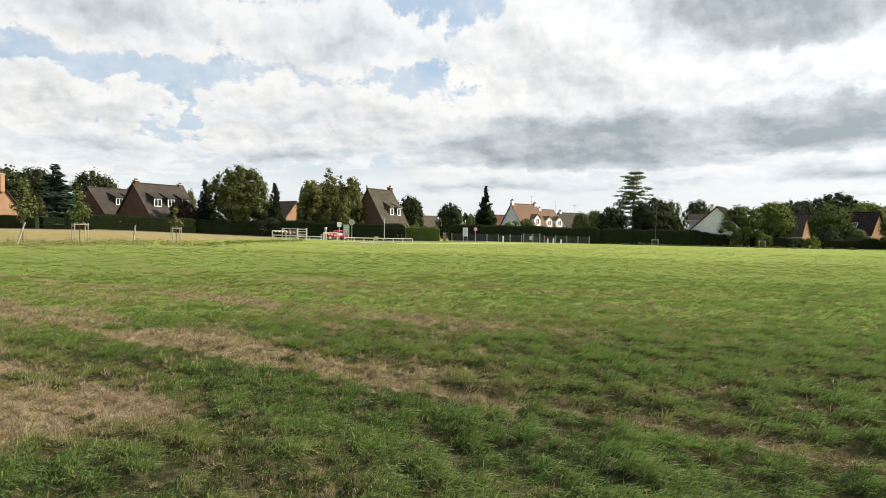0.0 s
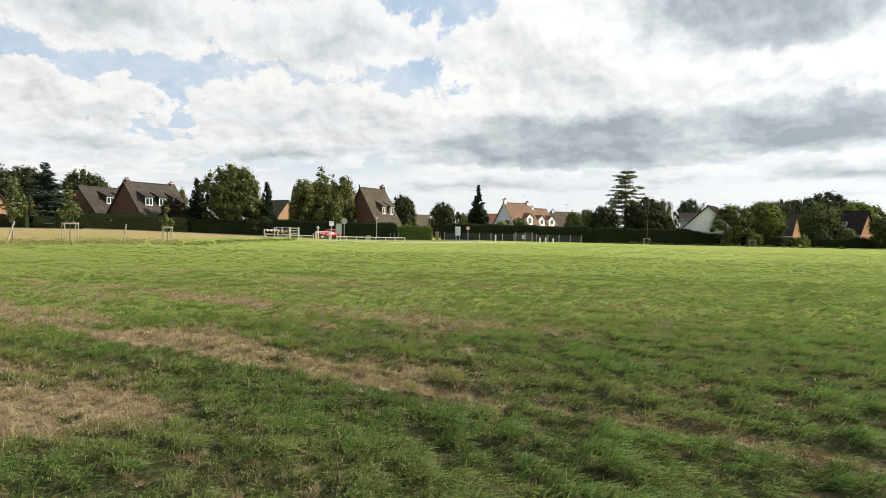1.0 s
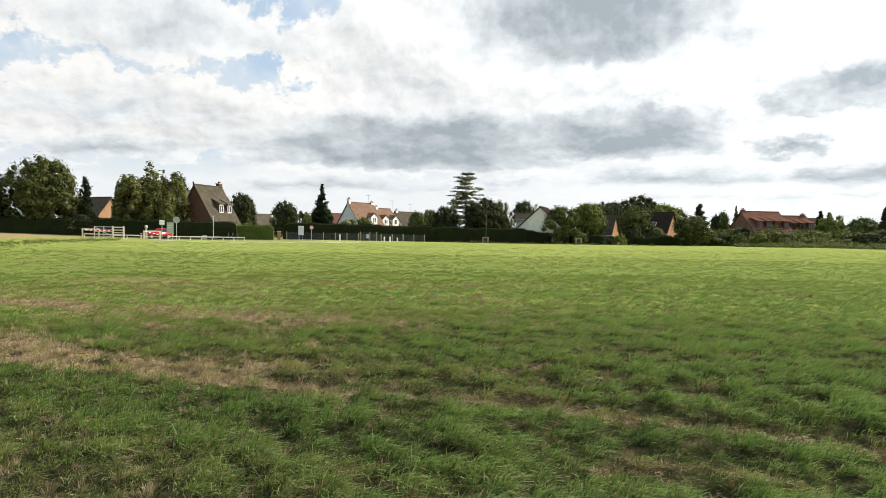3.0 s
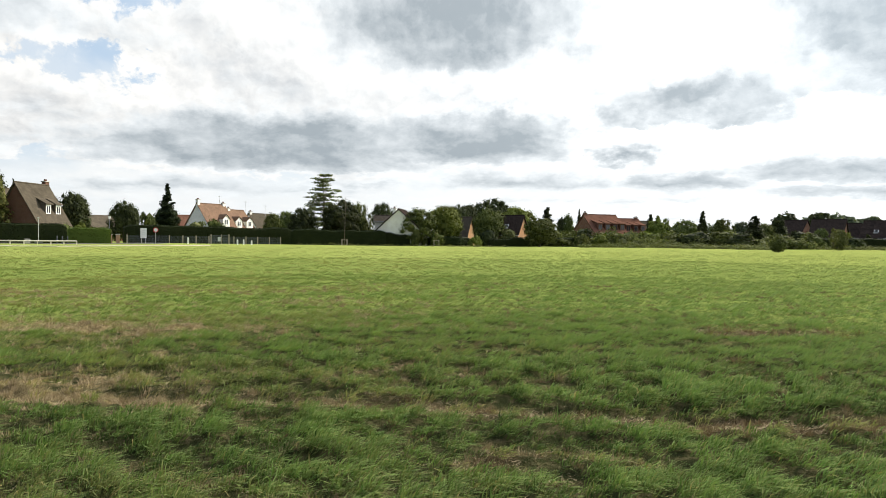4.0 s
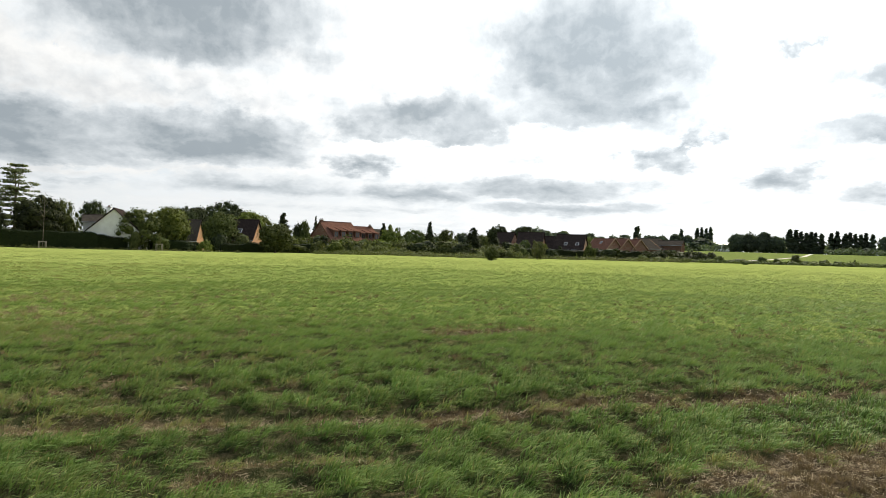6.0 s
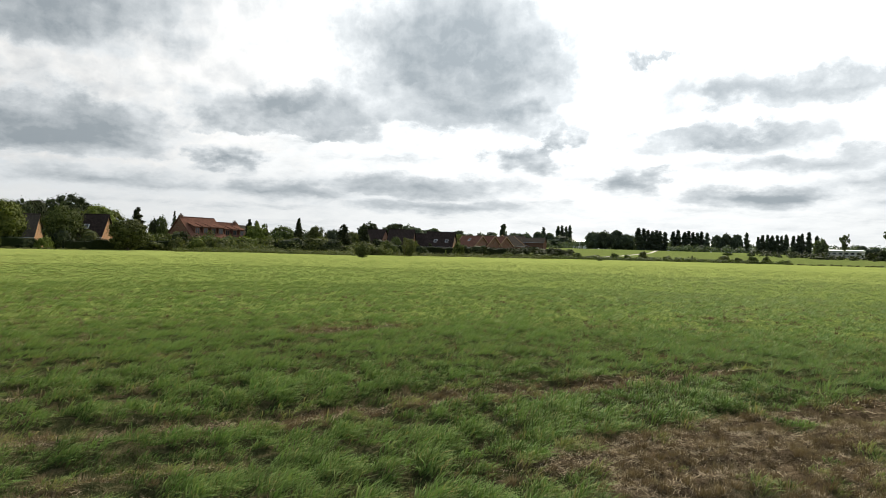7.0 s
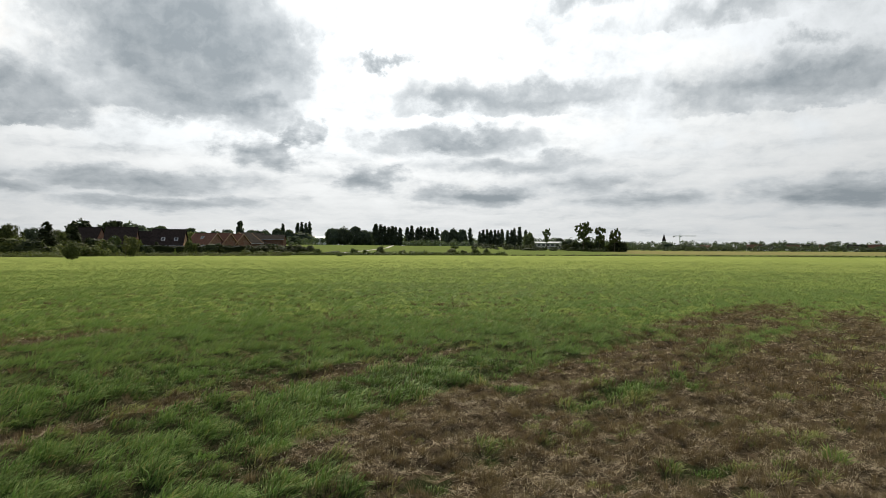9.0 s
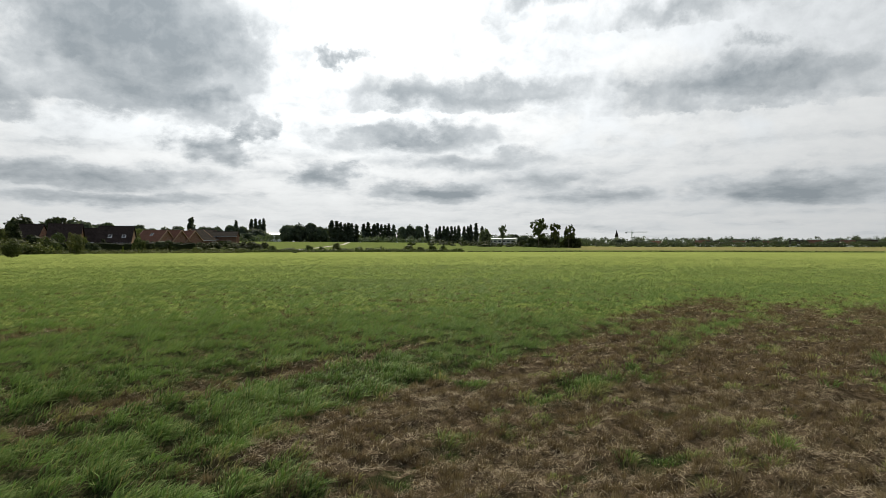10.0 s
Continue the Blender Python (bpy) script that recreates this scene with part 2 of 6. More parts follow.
LEAF = {
    "oak": foliage("leaf_oak", (0.034, 0.047, 0.014), (0.120, 0.135, 0.046), through=0.22),
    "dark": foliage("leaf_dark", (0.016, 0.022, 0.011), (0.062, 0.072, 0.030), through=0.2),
    "bright": foliage("leaf_bright", (0.062, 0.082, 0.018), (0.165, 0.185, 0.050), through=0.28),
    "birch": foliage("leaf_birch", (0.050, 0.056, 0.018), (0.160, 0.150, 0.055), through=0.28),
    "purple": foliage("leaf_purple", (0.02, 0.015, 0.011), (0.045, 0.032, 0.022)),
    "blue": foliage("leaf_blue", (0.022, 0.036, 0.027), (0.055, 0.078, 0.06), through=0.15),
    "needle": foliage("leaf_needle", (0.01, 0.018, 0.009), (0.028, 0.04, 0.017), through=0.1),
    "cedar": foliage("leaf_cedar", (0.070, 0.085, 0.045), (0.17, 0.19, 0.095), through=0.3),
    # darker than the leaf's own green, for the shade on hedge fronts
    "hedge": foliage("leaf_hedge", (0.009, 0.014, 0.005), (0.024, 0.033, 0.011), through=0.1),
    # hedge leaf painted paler for the one hedge in sunlight
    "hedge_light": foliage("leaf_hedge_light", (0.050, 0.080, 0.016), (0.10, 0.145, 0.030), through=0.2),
    "scrub": foliage("leaf_scrub", (0.056, 0.068, 0.026), (0.145, 0.145, 0.060), through=0.28),
    # distance haze put into a paler, bluer leaf colour
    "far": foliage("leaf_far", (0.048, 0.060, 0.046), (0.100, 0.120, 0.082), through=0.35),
    "verge": foliage("leaf_verge", (0.15, 0.155, 0.06), (0.30, 0.27, 0.12)),
}
BARK = surface("bark", (0.07, 0.055, 0.04), (0.14, 0.115, 0.085), 3.0, 30.0, 0.95, bump=0.6, depth=0.03)
BRICK = {
    "orange": courses("brick_orange", (0.35, 0.195, 0.105), (0.29, 0.15, 0.08), (0.30, 0.25, 0.19), 0.22, 0.065),
    "red": courses("brick_red", (0.20, 0.095, 0.065), (0.15, 0.07, 0.05), (0.26, 0.21, 0.17), 0.22, 0.065),
    "brown": courses("brick_brown", (0.13, 0.065, 0.045), (0.10, 0.05, 0.036), (0.15, 0.12, 0.10), 0.22, 0.065),
    "buff": courses("brick_buff", (0.36, 0.22, 0.13), (0.29, 0.17, 0.10), (0.34, 0.29, 0.23), 0.22, 0.065),
}
RENDERED = surface("white_render", (0.66, 0.64, 0.60), (0.78, 0.77, 0.74), 0.9, 25.0, 0.9)
TILE = {
    "dark": courses("tile_dark", (0.046, 0.040, 0.034), (0.064, 0.055, 0.046), (0.03, 0.027, 0.024), 0.25, 0.28, 0.7),
    "slate": courses("tile_slate", (0.030, 0.023, 0.021), (0.045, 0.034, 0.031), (0.015, 0.012, 0.011), 0.25, 0.28, 0.55),
    "grey": courses("tile_grey", (0.070, 0.060, 0.045), (0.10, 0.085, 0.066), (0.05, 0.043, 0.036), 0.25, 0.28, 0.8),
    "orange": courses("tile_orange", (0.185, 0.122, 0.086), (0.15, 0.096, 0.068), (0.09, 0.055, 0.042), 0.25, 0.28, 0.75),
    "red": courses("tile_red", (0.155, 0.080, 0.058), (0.12, 0.062, 0.046), (0.08, 0.04, 0.03), 0.25, 0.28, 0.75),
}
WHITE = surface("white_paint", (0.74, 0.74, 0.72), (0.82, 0.82, 0.80), 3.0, 50.0, 0.5)
GREYMETAL = surface("galvanised_metal", (0.42, 0.43, 0.43), (0.55, 0.55, 0.55), 4.0, 60.0, 0.45, metal=0.7)
WOOD = surface("weathered_wood", (0.26, 0.22, 0.17), (0.38, 0.33, 0.27), 5.0, 60.0, 0.85, bump=0.4)
WOODPALE = surface("pale_wood", (0.50, 0.46, 0.38), (0.62, 0.58, 0.50), 5.0, 60.0, 0.8, bump=0.4)
CONCRETE = surface("concrete", (0.33, 0.32, 0.30), (0.46, 0.45, 0.42), 1.5, 30.0, 0.9)
ASPHALT = surface("asphalt", (0.05, 0.05, 0.05), (0.08, 0.078, 0.075), 0.8, 60.0, 0.9)
GRAVEL = surface("pale_gravel", (0.38, 0.35, 0.29), (0.50, 0.46, 0.40), 0.7, 40.0, 0.95)
RED = surface("red_car_paint", (0.42, 0.012, 0.02), (0.48, 0.016, 0.025), 2.0, 50.0, 0.25, bump=0.0, spec=0.6)
RUBBER = surface("rubber", (0.02, 0.02, 0.02), (0.03, 0.03, 0.03), 4.0, 50.0, 0.8)
SIGNRED = surface("sign_red", (0.50, 0.03, 0.03), (0.56, 0.05, 0.045), 4.0, 50.0, 0.4)
SIGNGREEN = surface("notice_board_green", (0.30, 0.36, 0.30), (0.38, 0.43, 0.36), 4.0, 50.0, 0.5)
BLACK = surface("black_plastic", (0.02, 0.02, 0.022), (0.03, 0.03, 0.03), 4.0, 50.0, 0.5)
STEELDARK = surface("dark_cladding", (0.07, 0.08, 0.09), (0.10, 0.11, 0.12), 1.0, 30.0, 0.5)
CLADWHITE = surface("pale_cladding", (0.52, 0.54, 0.55), (0.62, 0.63, 0.64), 1.0, 30.0, 0.5)


def glass_material():
    m, q = material("window_glass")
    bs = q.n("ShaderNodeBsdfPrincipled", ins={"Base Color": (0.03, 0.035, 0.04, 1), "Roughness": 0.05, "Specular IOR Level": 0.6})
    finish(q, bs.outputs[0])
    return m


GLASS = glass_material()


def blade_material(name, c1, c2, tip, dry, through, rough, spec):
    """Grass blades: the tone of each comes with the mesh, paler to the tip, some of them withered."""
    m, q = material(name)
    tone = q.n("ShaderNodeAttribute")
    tone.attribute_name = "tone"
    s = q.n("ShaderNodeSeparateXYZ", ins={0: tone.outputs["Vector"]})
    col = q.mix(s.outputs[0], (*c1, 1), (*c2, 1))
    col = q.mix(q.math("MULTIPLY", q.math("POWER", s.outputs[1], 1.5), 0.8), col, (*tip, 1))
    col = q.mix(s.outputs[2], col, (*dry, 1))
    bs = q.n("ShaderNodeBsdfPrincipled", ins={"Base Color": col, "Roughness": rough, "Specular IOR Level": spec})
    tl = q.n("ShaderNodeBsdfTranslucent", ins={"Color": q.mix(1.0, col, (1.1, 1.2, 0.7, 1), "MULTIPLY")})
    finish(q, q.n("ShaderNodeMixShader", ins={0: through, 1: bs.outputs[0], 2: tl.outputs[0]}).outputs[0])
    return m


# dark feet and pale tips paint in shade low down and sun on top
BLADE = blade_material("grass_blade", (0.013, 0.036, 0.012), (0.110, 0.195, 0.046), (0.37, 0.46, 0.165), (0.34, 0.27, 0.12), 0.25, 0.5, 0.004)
STRAW = blade_material("straw", (0.046, 0.031, 0.019), (0.19, 0.130, 0.080), (0.25, 0.180, 0.11), (0.50, 0.41, 0.28), 0.2, 0.7, 0.02)


def field_material():
    """Soil, straw and green growth, mixed by the field's own dryness; the sward's mottling grows finer towards the eye."""
    m, q = material("field")
    pos = where(q)
    a = q.n("ShaderNodeAttribute")
    a.attribute_name = "cover"
    s = q.n("ShaderNodeSeparateXYZ", ins={0: a.outputs["Vector"]})
    n1 = q.noise(pos, 0.9, 6.0, 0.65)
    n2 = q.noise(pos, 7.0, 5.0, 0.7)
    n3 = q.noise(pos, 60.0, 3.0, 0.6)
    n4 = q.noise(pos, 0.06, 4.0, 0.6)
    green = q.mix(q.ramp(n2, 0.3, 0.7), (0.165, 0.205, 0.052, 1), (0.29, 0.33, 0.090, 1))
    green = q.mix(q.ramp(n1, 0.35, 0.7, 0.0, 0.6), green, (0.27, 0.315, 0.085, 1))
    green = q.mix(q.ramp(n4, 0.4, 0.65, 0.0, 0.6), green, (0.28, 0.32, 0.095, 1))
    straw = q.mix(q.ramp(n3, 0.35, 0.65), (0.15, 0.110, 0.056, 1), (0.36, 0.285, 0.15, 1))
    straw = q.mix(q.ramp(n2, 0.42, 0.68, 0.0, 0.75), straw, (0.085, 0.066, 0.036, 1))
    # soil coloured dark green, for the shade in gaps between blades
    soil = q.mix(n3, (0.020, 0.026, 0.011, 1), (0.055, 0.060, 0.026, 1))
    litter = q.mix(q.ramp(n2, 0.44, 0.66), soil, (0.11, 0.095, 0.048, 1))
    near = litter
    # ground green pales with distance, painting in the sunlit grass tips
    sward = q.mix(q.ramp(n2, 0.3, 0.7), (0.085, 0.125, 0.030, 1), (0.25, 0.30, 0.080, 1))
    base = q.mix(q.ramp(s.outputs[1], 0.0, 0.5), near, sward)
    base = q.mix(q.ramp(s.outputs[1], 0.5, 1.0), base, green)
    sp = q.n("ShaderNodeSeparateXYZ", ins={0: pos})
    along = q.math("SUBTRACT", q.math("MULTIPLY", sp.outputs[0], 0.83), q.math("MULTIPLY", sp.outputs[1], 0.56))
    dead = q.mix(q.ramp(q.noise(pos, 11.0, 5.0, 0.7), 0.40, 0.60), (0.040, 0.030, 0.019, 1), (0.120, 0.088, 0.056, 1))
    straw = q.mix(q.ramp(along, -5.0, 2.0, 0.0, 0.9), straw, dead)          # brown weeds in place of straw, darkened too for cloud shadow there
    col = q.mix(q.ramp(q.math("ADD", s.outputs[0], q.math("MULTIPLY", q.math("SUBTRACT", n2, 0.5), 1.1)), 0.2, 0.8), base, straw)
    # beyond the field a duller green stands in for cloud shadow
    cloud_shaded = q.mix(q.ramp(n1, 0.3, 0.7), (0.105, 0.135, 0.038, 1), (0.165, 0.195, 0.060, 1))
    col = q.mix(q.ramp(s.outputs[1], 1.0, 2.0), col, cloud_shaded)
    hay = q.mix(q.ramp(n2, 0.3, 0.7), (0.22, 0.17, 0.075, 1), (0.36, 0.28, 0.14, 1))
    col = q.mix(s.outputs[2], col, hay)
    bmp = q.n("ShaderNodeBump", ins={"Strength": 1.0, "Distance": 0.10, "Height": q.math("ADD", n2, q.math("MULTIPLY", n3, 0.5))})
    bs = q.n("ShaderNodeBsdfPrincipled", ins={"Base Color": col, "Roughness": 1.0, "Normal": bmp.outputs[0], "Specular IOR Level": 0.0})
    finish(q, bs.outputs[0])
    return m


FIELD = field_material()


# ---------------------------------------------------------------- the lie of the land
def smooth(v, a, b):
    t = np.clip((v - a) / (b - a), 0, 1)
    return t * t * (3 - 2 * t)


def hashed(i, j, seed):
    v = np.sin(i * 127.1 + j * 311.7 + seed * 74.7) * 43758.5453
    return v - np.floor(v)


def value_noise(x, y, seed=0):
    i, j = np.floor(x), np.floor(y)
    u, v = x - i, y - j
    u, v = u * u * (3 - 2 * u), v * v * (3 - 2 * v)
    a = hashed(i, j, seed) * (1 - u) + hashed(i + 1, j, seed) * u
    b = hashed(i, j + 1, seed) * (1 - u) + hashed(i + 1, j + 1, seed) * u
    return a * (1 - v) + b * v


def fbm(x, y, seed=0, octaves=4):
    total, amp, norm = 0.0, 1.0, 0.0
    for o in range(octaves):
        total = total + amp * value_noise(x * 2 ** o, y * 2 ** o, seed + o * 7)
        norm += amp
        amp *= 0.55
    return total / norm


RIM_B = np.array([-180, -60, -36, -26, -15, -9, 2, 19, 32, 45, 55, 70, 180.0])
RIM_Z = np.array([0.0, 1.6, 2.0, 1.9, 1.2, 0.9, 0.75, 0.30, 0.15, 0.25, 0.05, 0.0, 0.0])
HILL_B = np.array([-180, 50, 64, 70, 88, 97, 104, 180.0])
HILL_Z = np.array([0.0, 0.0, 1.5, 4.0, 3.2, 1.2, 0.0, 0.0])


def land(x, y):
    """Height of the ground."""
    r, b = np.hypot(x, y), np.degrees(np.arctan2(x, y))
    return (np.interp(b, RIM_B, RIM_Z) * smooth(r, 22, 108) + np.interp(b, HILL_B, HILL_Z) * smooth(r, 165, 420))


# drilled rows run along (0.83, -0.56); s is the distance across them, u along
def across(x, y):
    return x * 0.56 + y * 0.83, x * 0.83 - y * 0.56


def dryness(x, y):
    """0 green growth, 1 bare straw."""
    s, u = across(x, y)
    wob = (fbm(u * 0.5, s * 0.5, 3) - 0.5) * 1.2
    patch = fbm(u * 0.55, s * 1.3, 11)
    small = fbm(u * 2.5, s * 5.0, 23, 3)
    d = 1.3 * np.exp(-((s - 6.78 + wob * 0.3) / 0.32) ** 2) * (1 - smooth(u, 7, 11)) * (0.55 + 0.45 * smooth(patch + 0.25 * smooth(-u, 2, 6), 0.36, 0.50))
    d = np.maximum(d, np.exp(-((s - 7.3 + wob) / 0.75) ** 2) * smooth(-u, 3.0, 7.0) * smooth(patch, 0.26, 0.50))
    d = np.maximum(d, 0.9 * np.exp(-((s - 12.0 + wob * 1.5) / 0.7) ** 2) * smooth(-u, 2, 8) * smooth(patch, 0.34, 0.5))
    d = np.maximum(d, 0.7 * np.exp(-((s - 19.0 + wob * 2) / 1.6) ** 2) * smooth(-u, 12, 20) * smooth(patch, 0.38, 0.55))
    d = np.maximum(d, 0.75 * np.exp(-((s - 13.5 + wob) / 0.5) ** 2) * np.exp(-((u - 4.8) / 2.2) ** 2))
    d = np.maximum(d, smooth(4.75 + wob * 0.6 - s, -0.25, 0.3) * smooth(u, 2.6, 4.2) * (1 - smooth(np.hypot(x, y) + wob * 4, 13, 21)))
    d = np.maximum(d, 0.9 * smooth(4.5 + wob - s, -0.3, 0.5) * smooth(-u + wob, 5.6, 7.4) * smooth(patch, 0.30, 0.50))
    d = np.maximum(d, 0.75 * smooth(5.8 + wob - s, -0.3, 0.8) * smooth(u, 10.5, 13.5) * smooth(patch, 0.3, 0.5) * (1 - smooth(np.hypot(x, y) + wob * 5, 18, 27)))
    d = np.maximum(d, 0.6 * smooth(patch * 0.6 + small * 0.4, 0.60, 0.70) * (0.5 + 0.5 * smooth(-u, -4, 6)))
    # green strips left standing in the stubble
    g = np.exp(-((s - 3.25 + wob * 0.5) / 0.45) ** 2) * smooth(u, 3.0, 6.0) * smooth(fbm(u * 0.9, s * 1.5, 41), 0.38, 0.52)
    g = np.maximum(g, smooth(fbm(u * 1.3, s * 2.0, 57), 0.64, 0.74))
    d = d * (1 - 0.85 * g)
    return np.clip(d + (small - 0.5) * 0.5 * (d > 0.08), 0, 1)


def dry_verge(x, y):
    """The strip of yellowed grass between the field and the road."""
    r, b = np.hypot(x, y), np.degrees(np.arctan2(x, y))
    start = np.interp(b, [-60, -36, -22, -15, -10], [58, 59, 70, 90, 104])
    return np.interp(b, [-60, -45, -14, -10], [0, 1, 1, 0]) * smooth(r, start - 3, start + 4) * (1 - smooth(r, 112, 120)) * smooth(fbm(x * 0.2, y * 0.2, 9), 0.15, 0.4)


def mesh_object(name, verts, faces, mat, parent=None):
    me = bpy.data.meshes.new(name)
    me.from_pydata([tuple(v) for v in verts], [], faces)
    if mat:
        me.materials.append(mat)
    ob = new(name, me)
    if parent:
        ob.parent = parent
    return ob


def quads(name, verts, n_side, mat, parent=None, smooth_faces=False):
    """One mesh of loose polygons of n_side corners each, from a flat array of corners."""
    me = bpy.data.meshes.new(name)
    n = len(verts)
    me.vertices.add(n)
    me.vertices.foreach_set("co", np.ascontiguousarray(verts, dtype=np.float32).ravel())
    me.loops.add(n)
    me.loops.foreach_set("vertex_index", np.arange(n, dtype=np.int32))
    me.polygons.add(n // n_side)
    me.polygons.foreach_set("loop_start", np.arange(0, n, n_side, dtype=np.int32))
    if mat:
        me.materials.append(mat)
    me.update(calc_edges=True)
    ob = new(name, me)
    if parent:
        ob.parent = parent
    return ob


def tussocks(s, u):
    """0 in the gaps, 1 on the tussocks that the growth stands in, drawn out along the drilled rows."""
    n = 0.5 * fbm(u * 2.3 + s * 0.4, s * 3.6, 77, 2) + 0.5 * fbm(u * 5.2 - s, s * 7.6, 91, 2)
    return smooth(n, 0.37, 0.63)


def humps(s, u, r):
    """Hummocks along the drilled rows, and the wheel ruts."""
    h = (tussocks(s, u) - 0.5) * 0.06 + (fbm(u * 0.5, s * 1.4, 5) - 0.5) * 0.12
    rut = 0.10 * np.exp(-((s - 6.90) / 0.15) ** 2) + 0.05 * np.exp(-((s - 5.0) / 0.16) ** 2)
    return h * (1 - smooth(r, 26, 46)) - rut * (r < 30)


def yellowing(x, y):
    """How far the green growth has withered."""
    s, u = across(x, y)
    left = smooth(-u, -3, 9)
    return np.clip((0.08 + 0.92 * left) * smooth(fbm(u * 0.22, s * 0.5, 71) + 0.22 * (fbm(u * 1.4, s * 3.4, 83, 2) - 0.5), 0.42, 0.62), 0, 1)


def build_ground():
    bear_steps = np.concatenate([np.arange(-40, 128, 0.5), np.arange(128, 320, 4.0)])
    rings = np.concatenate([np.geomspace(0.6, 3, 20), np.geomspace(3.04, 60, 300), np.geomspace(61.5, 4600, 80)])
    nb, nr = len(bear_steps), len(rings)
    b, r = np.meshgrid(np.radians(bear_steps), rings)
    x, y = r * np.sin(b), r * np.cos(b)
    z = land(x, y)
    s, u = across(x, y)
    z += humps(s, u, r)
    z = z - 0.10 * smooth(r, 900, 1200)
    verts = np.stack([x, y, z], -1).reshape(-1, 3)
    verts = np.vstack([verts, [[0, 0, 0]]])
    i = np.arange(nr - 1)[:, None] * nb
    j = np.arange(nb)[None, :]
    j2 = (j + 1) % nb
    f = np.stack([i + j, i + j2, i + nb + j2, i + nb + j], -1).reshape(-1, 4)
    faces = [tuple(q) for q in f.tolist()] + [(jj, nr * nb, (jj + 1) % nb) for jj in range(nb)]
    ob = mesh_object("ground", verts, faces, FIELD)
    for p in ob.data.polygons:
        p.use_smooth = True
    bd = np.degrees(np.arctan2(x, y))
    verge = dry_verge(x, y)
    pale = np.interp(bd, [98, 101, 123, 128], [0, 0.55, 0.5, 0.0]) * smooth(r, 210, 240) * (1 - smooth(r, 520, 640))
    cover = np.stack([dryness(x, y) * (1 - 0.5 * smooth(r, 30, 60)), 0.5 * smooth(r, 8, 22) + 0.5 * smooth(r, 26, 80) + smooth(r, 150, 175), np.clip(verge + pale, 0, 1)], -1).reshape(-1, 3)
    cover = np.vstack([cover, [[0, 0, 0]]])
    at = ob.data.attributes.new("cover", "FLOAT_VECTOR", "POINT")
    at.data.foreach_set("vector", cover.astype(np.float32).ravel())
    return tagged(ob, "wide field of mown green growth with dry straw ruts", "ground", kind="structure")


ground = build_ground()
rng = np.random.default_rng(7)


def surface_z(x, y):
    s, u = across(x, y)
    r = np.hypot(x, y)
    return land(x, y) + humps(s, u, r)


def scatter(r0, r1, per_m2):
    area = 0.5 * radians(168) * (r1 ** 2 - r0 ** 2)
    n = int(area * per_m2)
    r = np.sqrt(rng.uniform(r0 ** 2, r1 ** 2, n))
    b = np.radians(rng.uniform(-40, 128, n))
    return r * np.sin(b), r * np.cos(b)


def fade(r):
    return 1 - smooth(r, 70, 114)


def blades_of(name, bx, by, bz, h, lean, dirx, diry, w, tone, dry, mat, simple, label, category):
    """One mesh of bent tapering strips: foot, height, how far each leans over and where to, width; tone and dryness of each."""
    n = len(bx)
    f = rng.uniform(0, 2 * np.pi, n)
    px, py = np.cos(f) * w / 2, np.sin(f) * w / 2
    rise = np.maximum(1.0 - 0.5 * lean, 0.08)
    mx, my, mz = bx + dirx * h * lean * 0.35, by + diry * h * lean * 0.35, bz + 0.012 + h * np.maximum(0.6 * rise + 0.12, 0.1)
    P = np.empty((n, 5, 3), dtype=np.float32)
    P[:, 0] = np.stack([bx - px, by - py, bz], 1)
    P[:, 1] = np.stack([bx + px, by + py, bz], 1)
    P[:, 2] = np.stack([mx + px, my + py, mz], 1)
    P[:, 3] = np.stack([bx + dirx * h * lean, by + diry * h * lean, bz + 0.012 + h * rise], 1)
    P[:, 4] = np.stack([mx - px, my - py, mz], 1)
    T = np.zeros((n, 5, 3), dtype=np.float32)
    T[:, :, 0] = tone[:, None]
    T[:, 2, 1] = T[:, 4, 1] = 0.5
    T[:, 3, 1] = 1.0
    # feet of far blades coloured nearer the sunlit tips
    if simple:
        T[:, :2, 1] = (0.5 + 0.25 * smooth(np.hypot(bx, by), 10, 40))[:, None]
    T[:, :, 1] *= (0.25 + 0.75 * rng.random(n) ** 1.3)[:, None] if not simple else 0.62
    T[:, :, 2] = dry[:, None]
    pick = [0, 1, 3] if simple else [0, 2, 4, 4, 2, 3]
    ob = quads(name, P[:, pick].reshape(-1, 3), 3, mat)
    at = ob.data.attributes.new("tone", "FLOAT_VECTOR", "POINT")
    at.data.foreach_set("vector", np.ascontiguousarray(T[:, pick]).ravel())
    return tagged(ob, label, category, kind="stuff")


def heading(a, wind, n, loose=0.4):
    dirx = np.cos(a) + rng.normal(0, loose, n) + wind * 0.83
    diry = np.sin(a) + rng.normal(0, loose, n) - wind * 0.56
    nn = np.hypot(dirx, diry) + 1e-6
    return dirx / nn, diry / nn


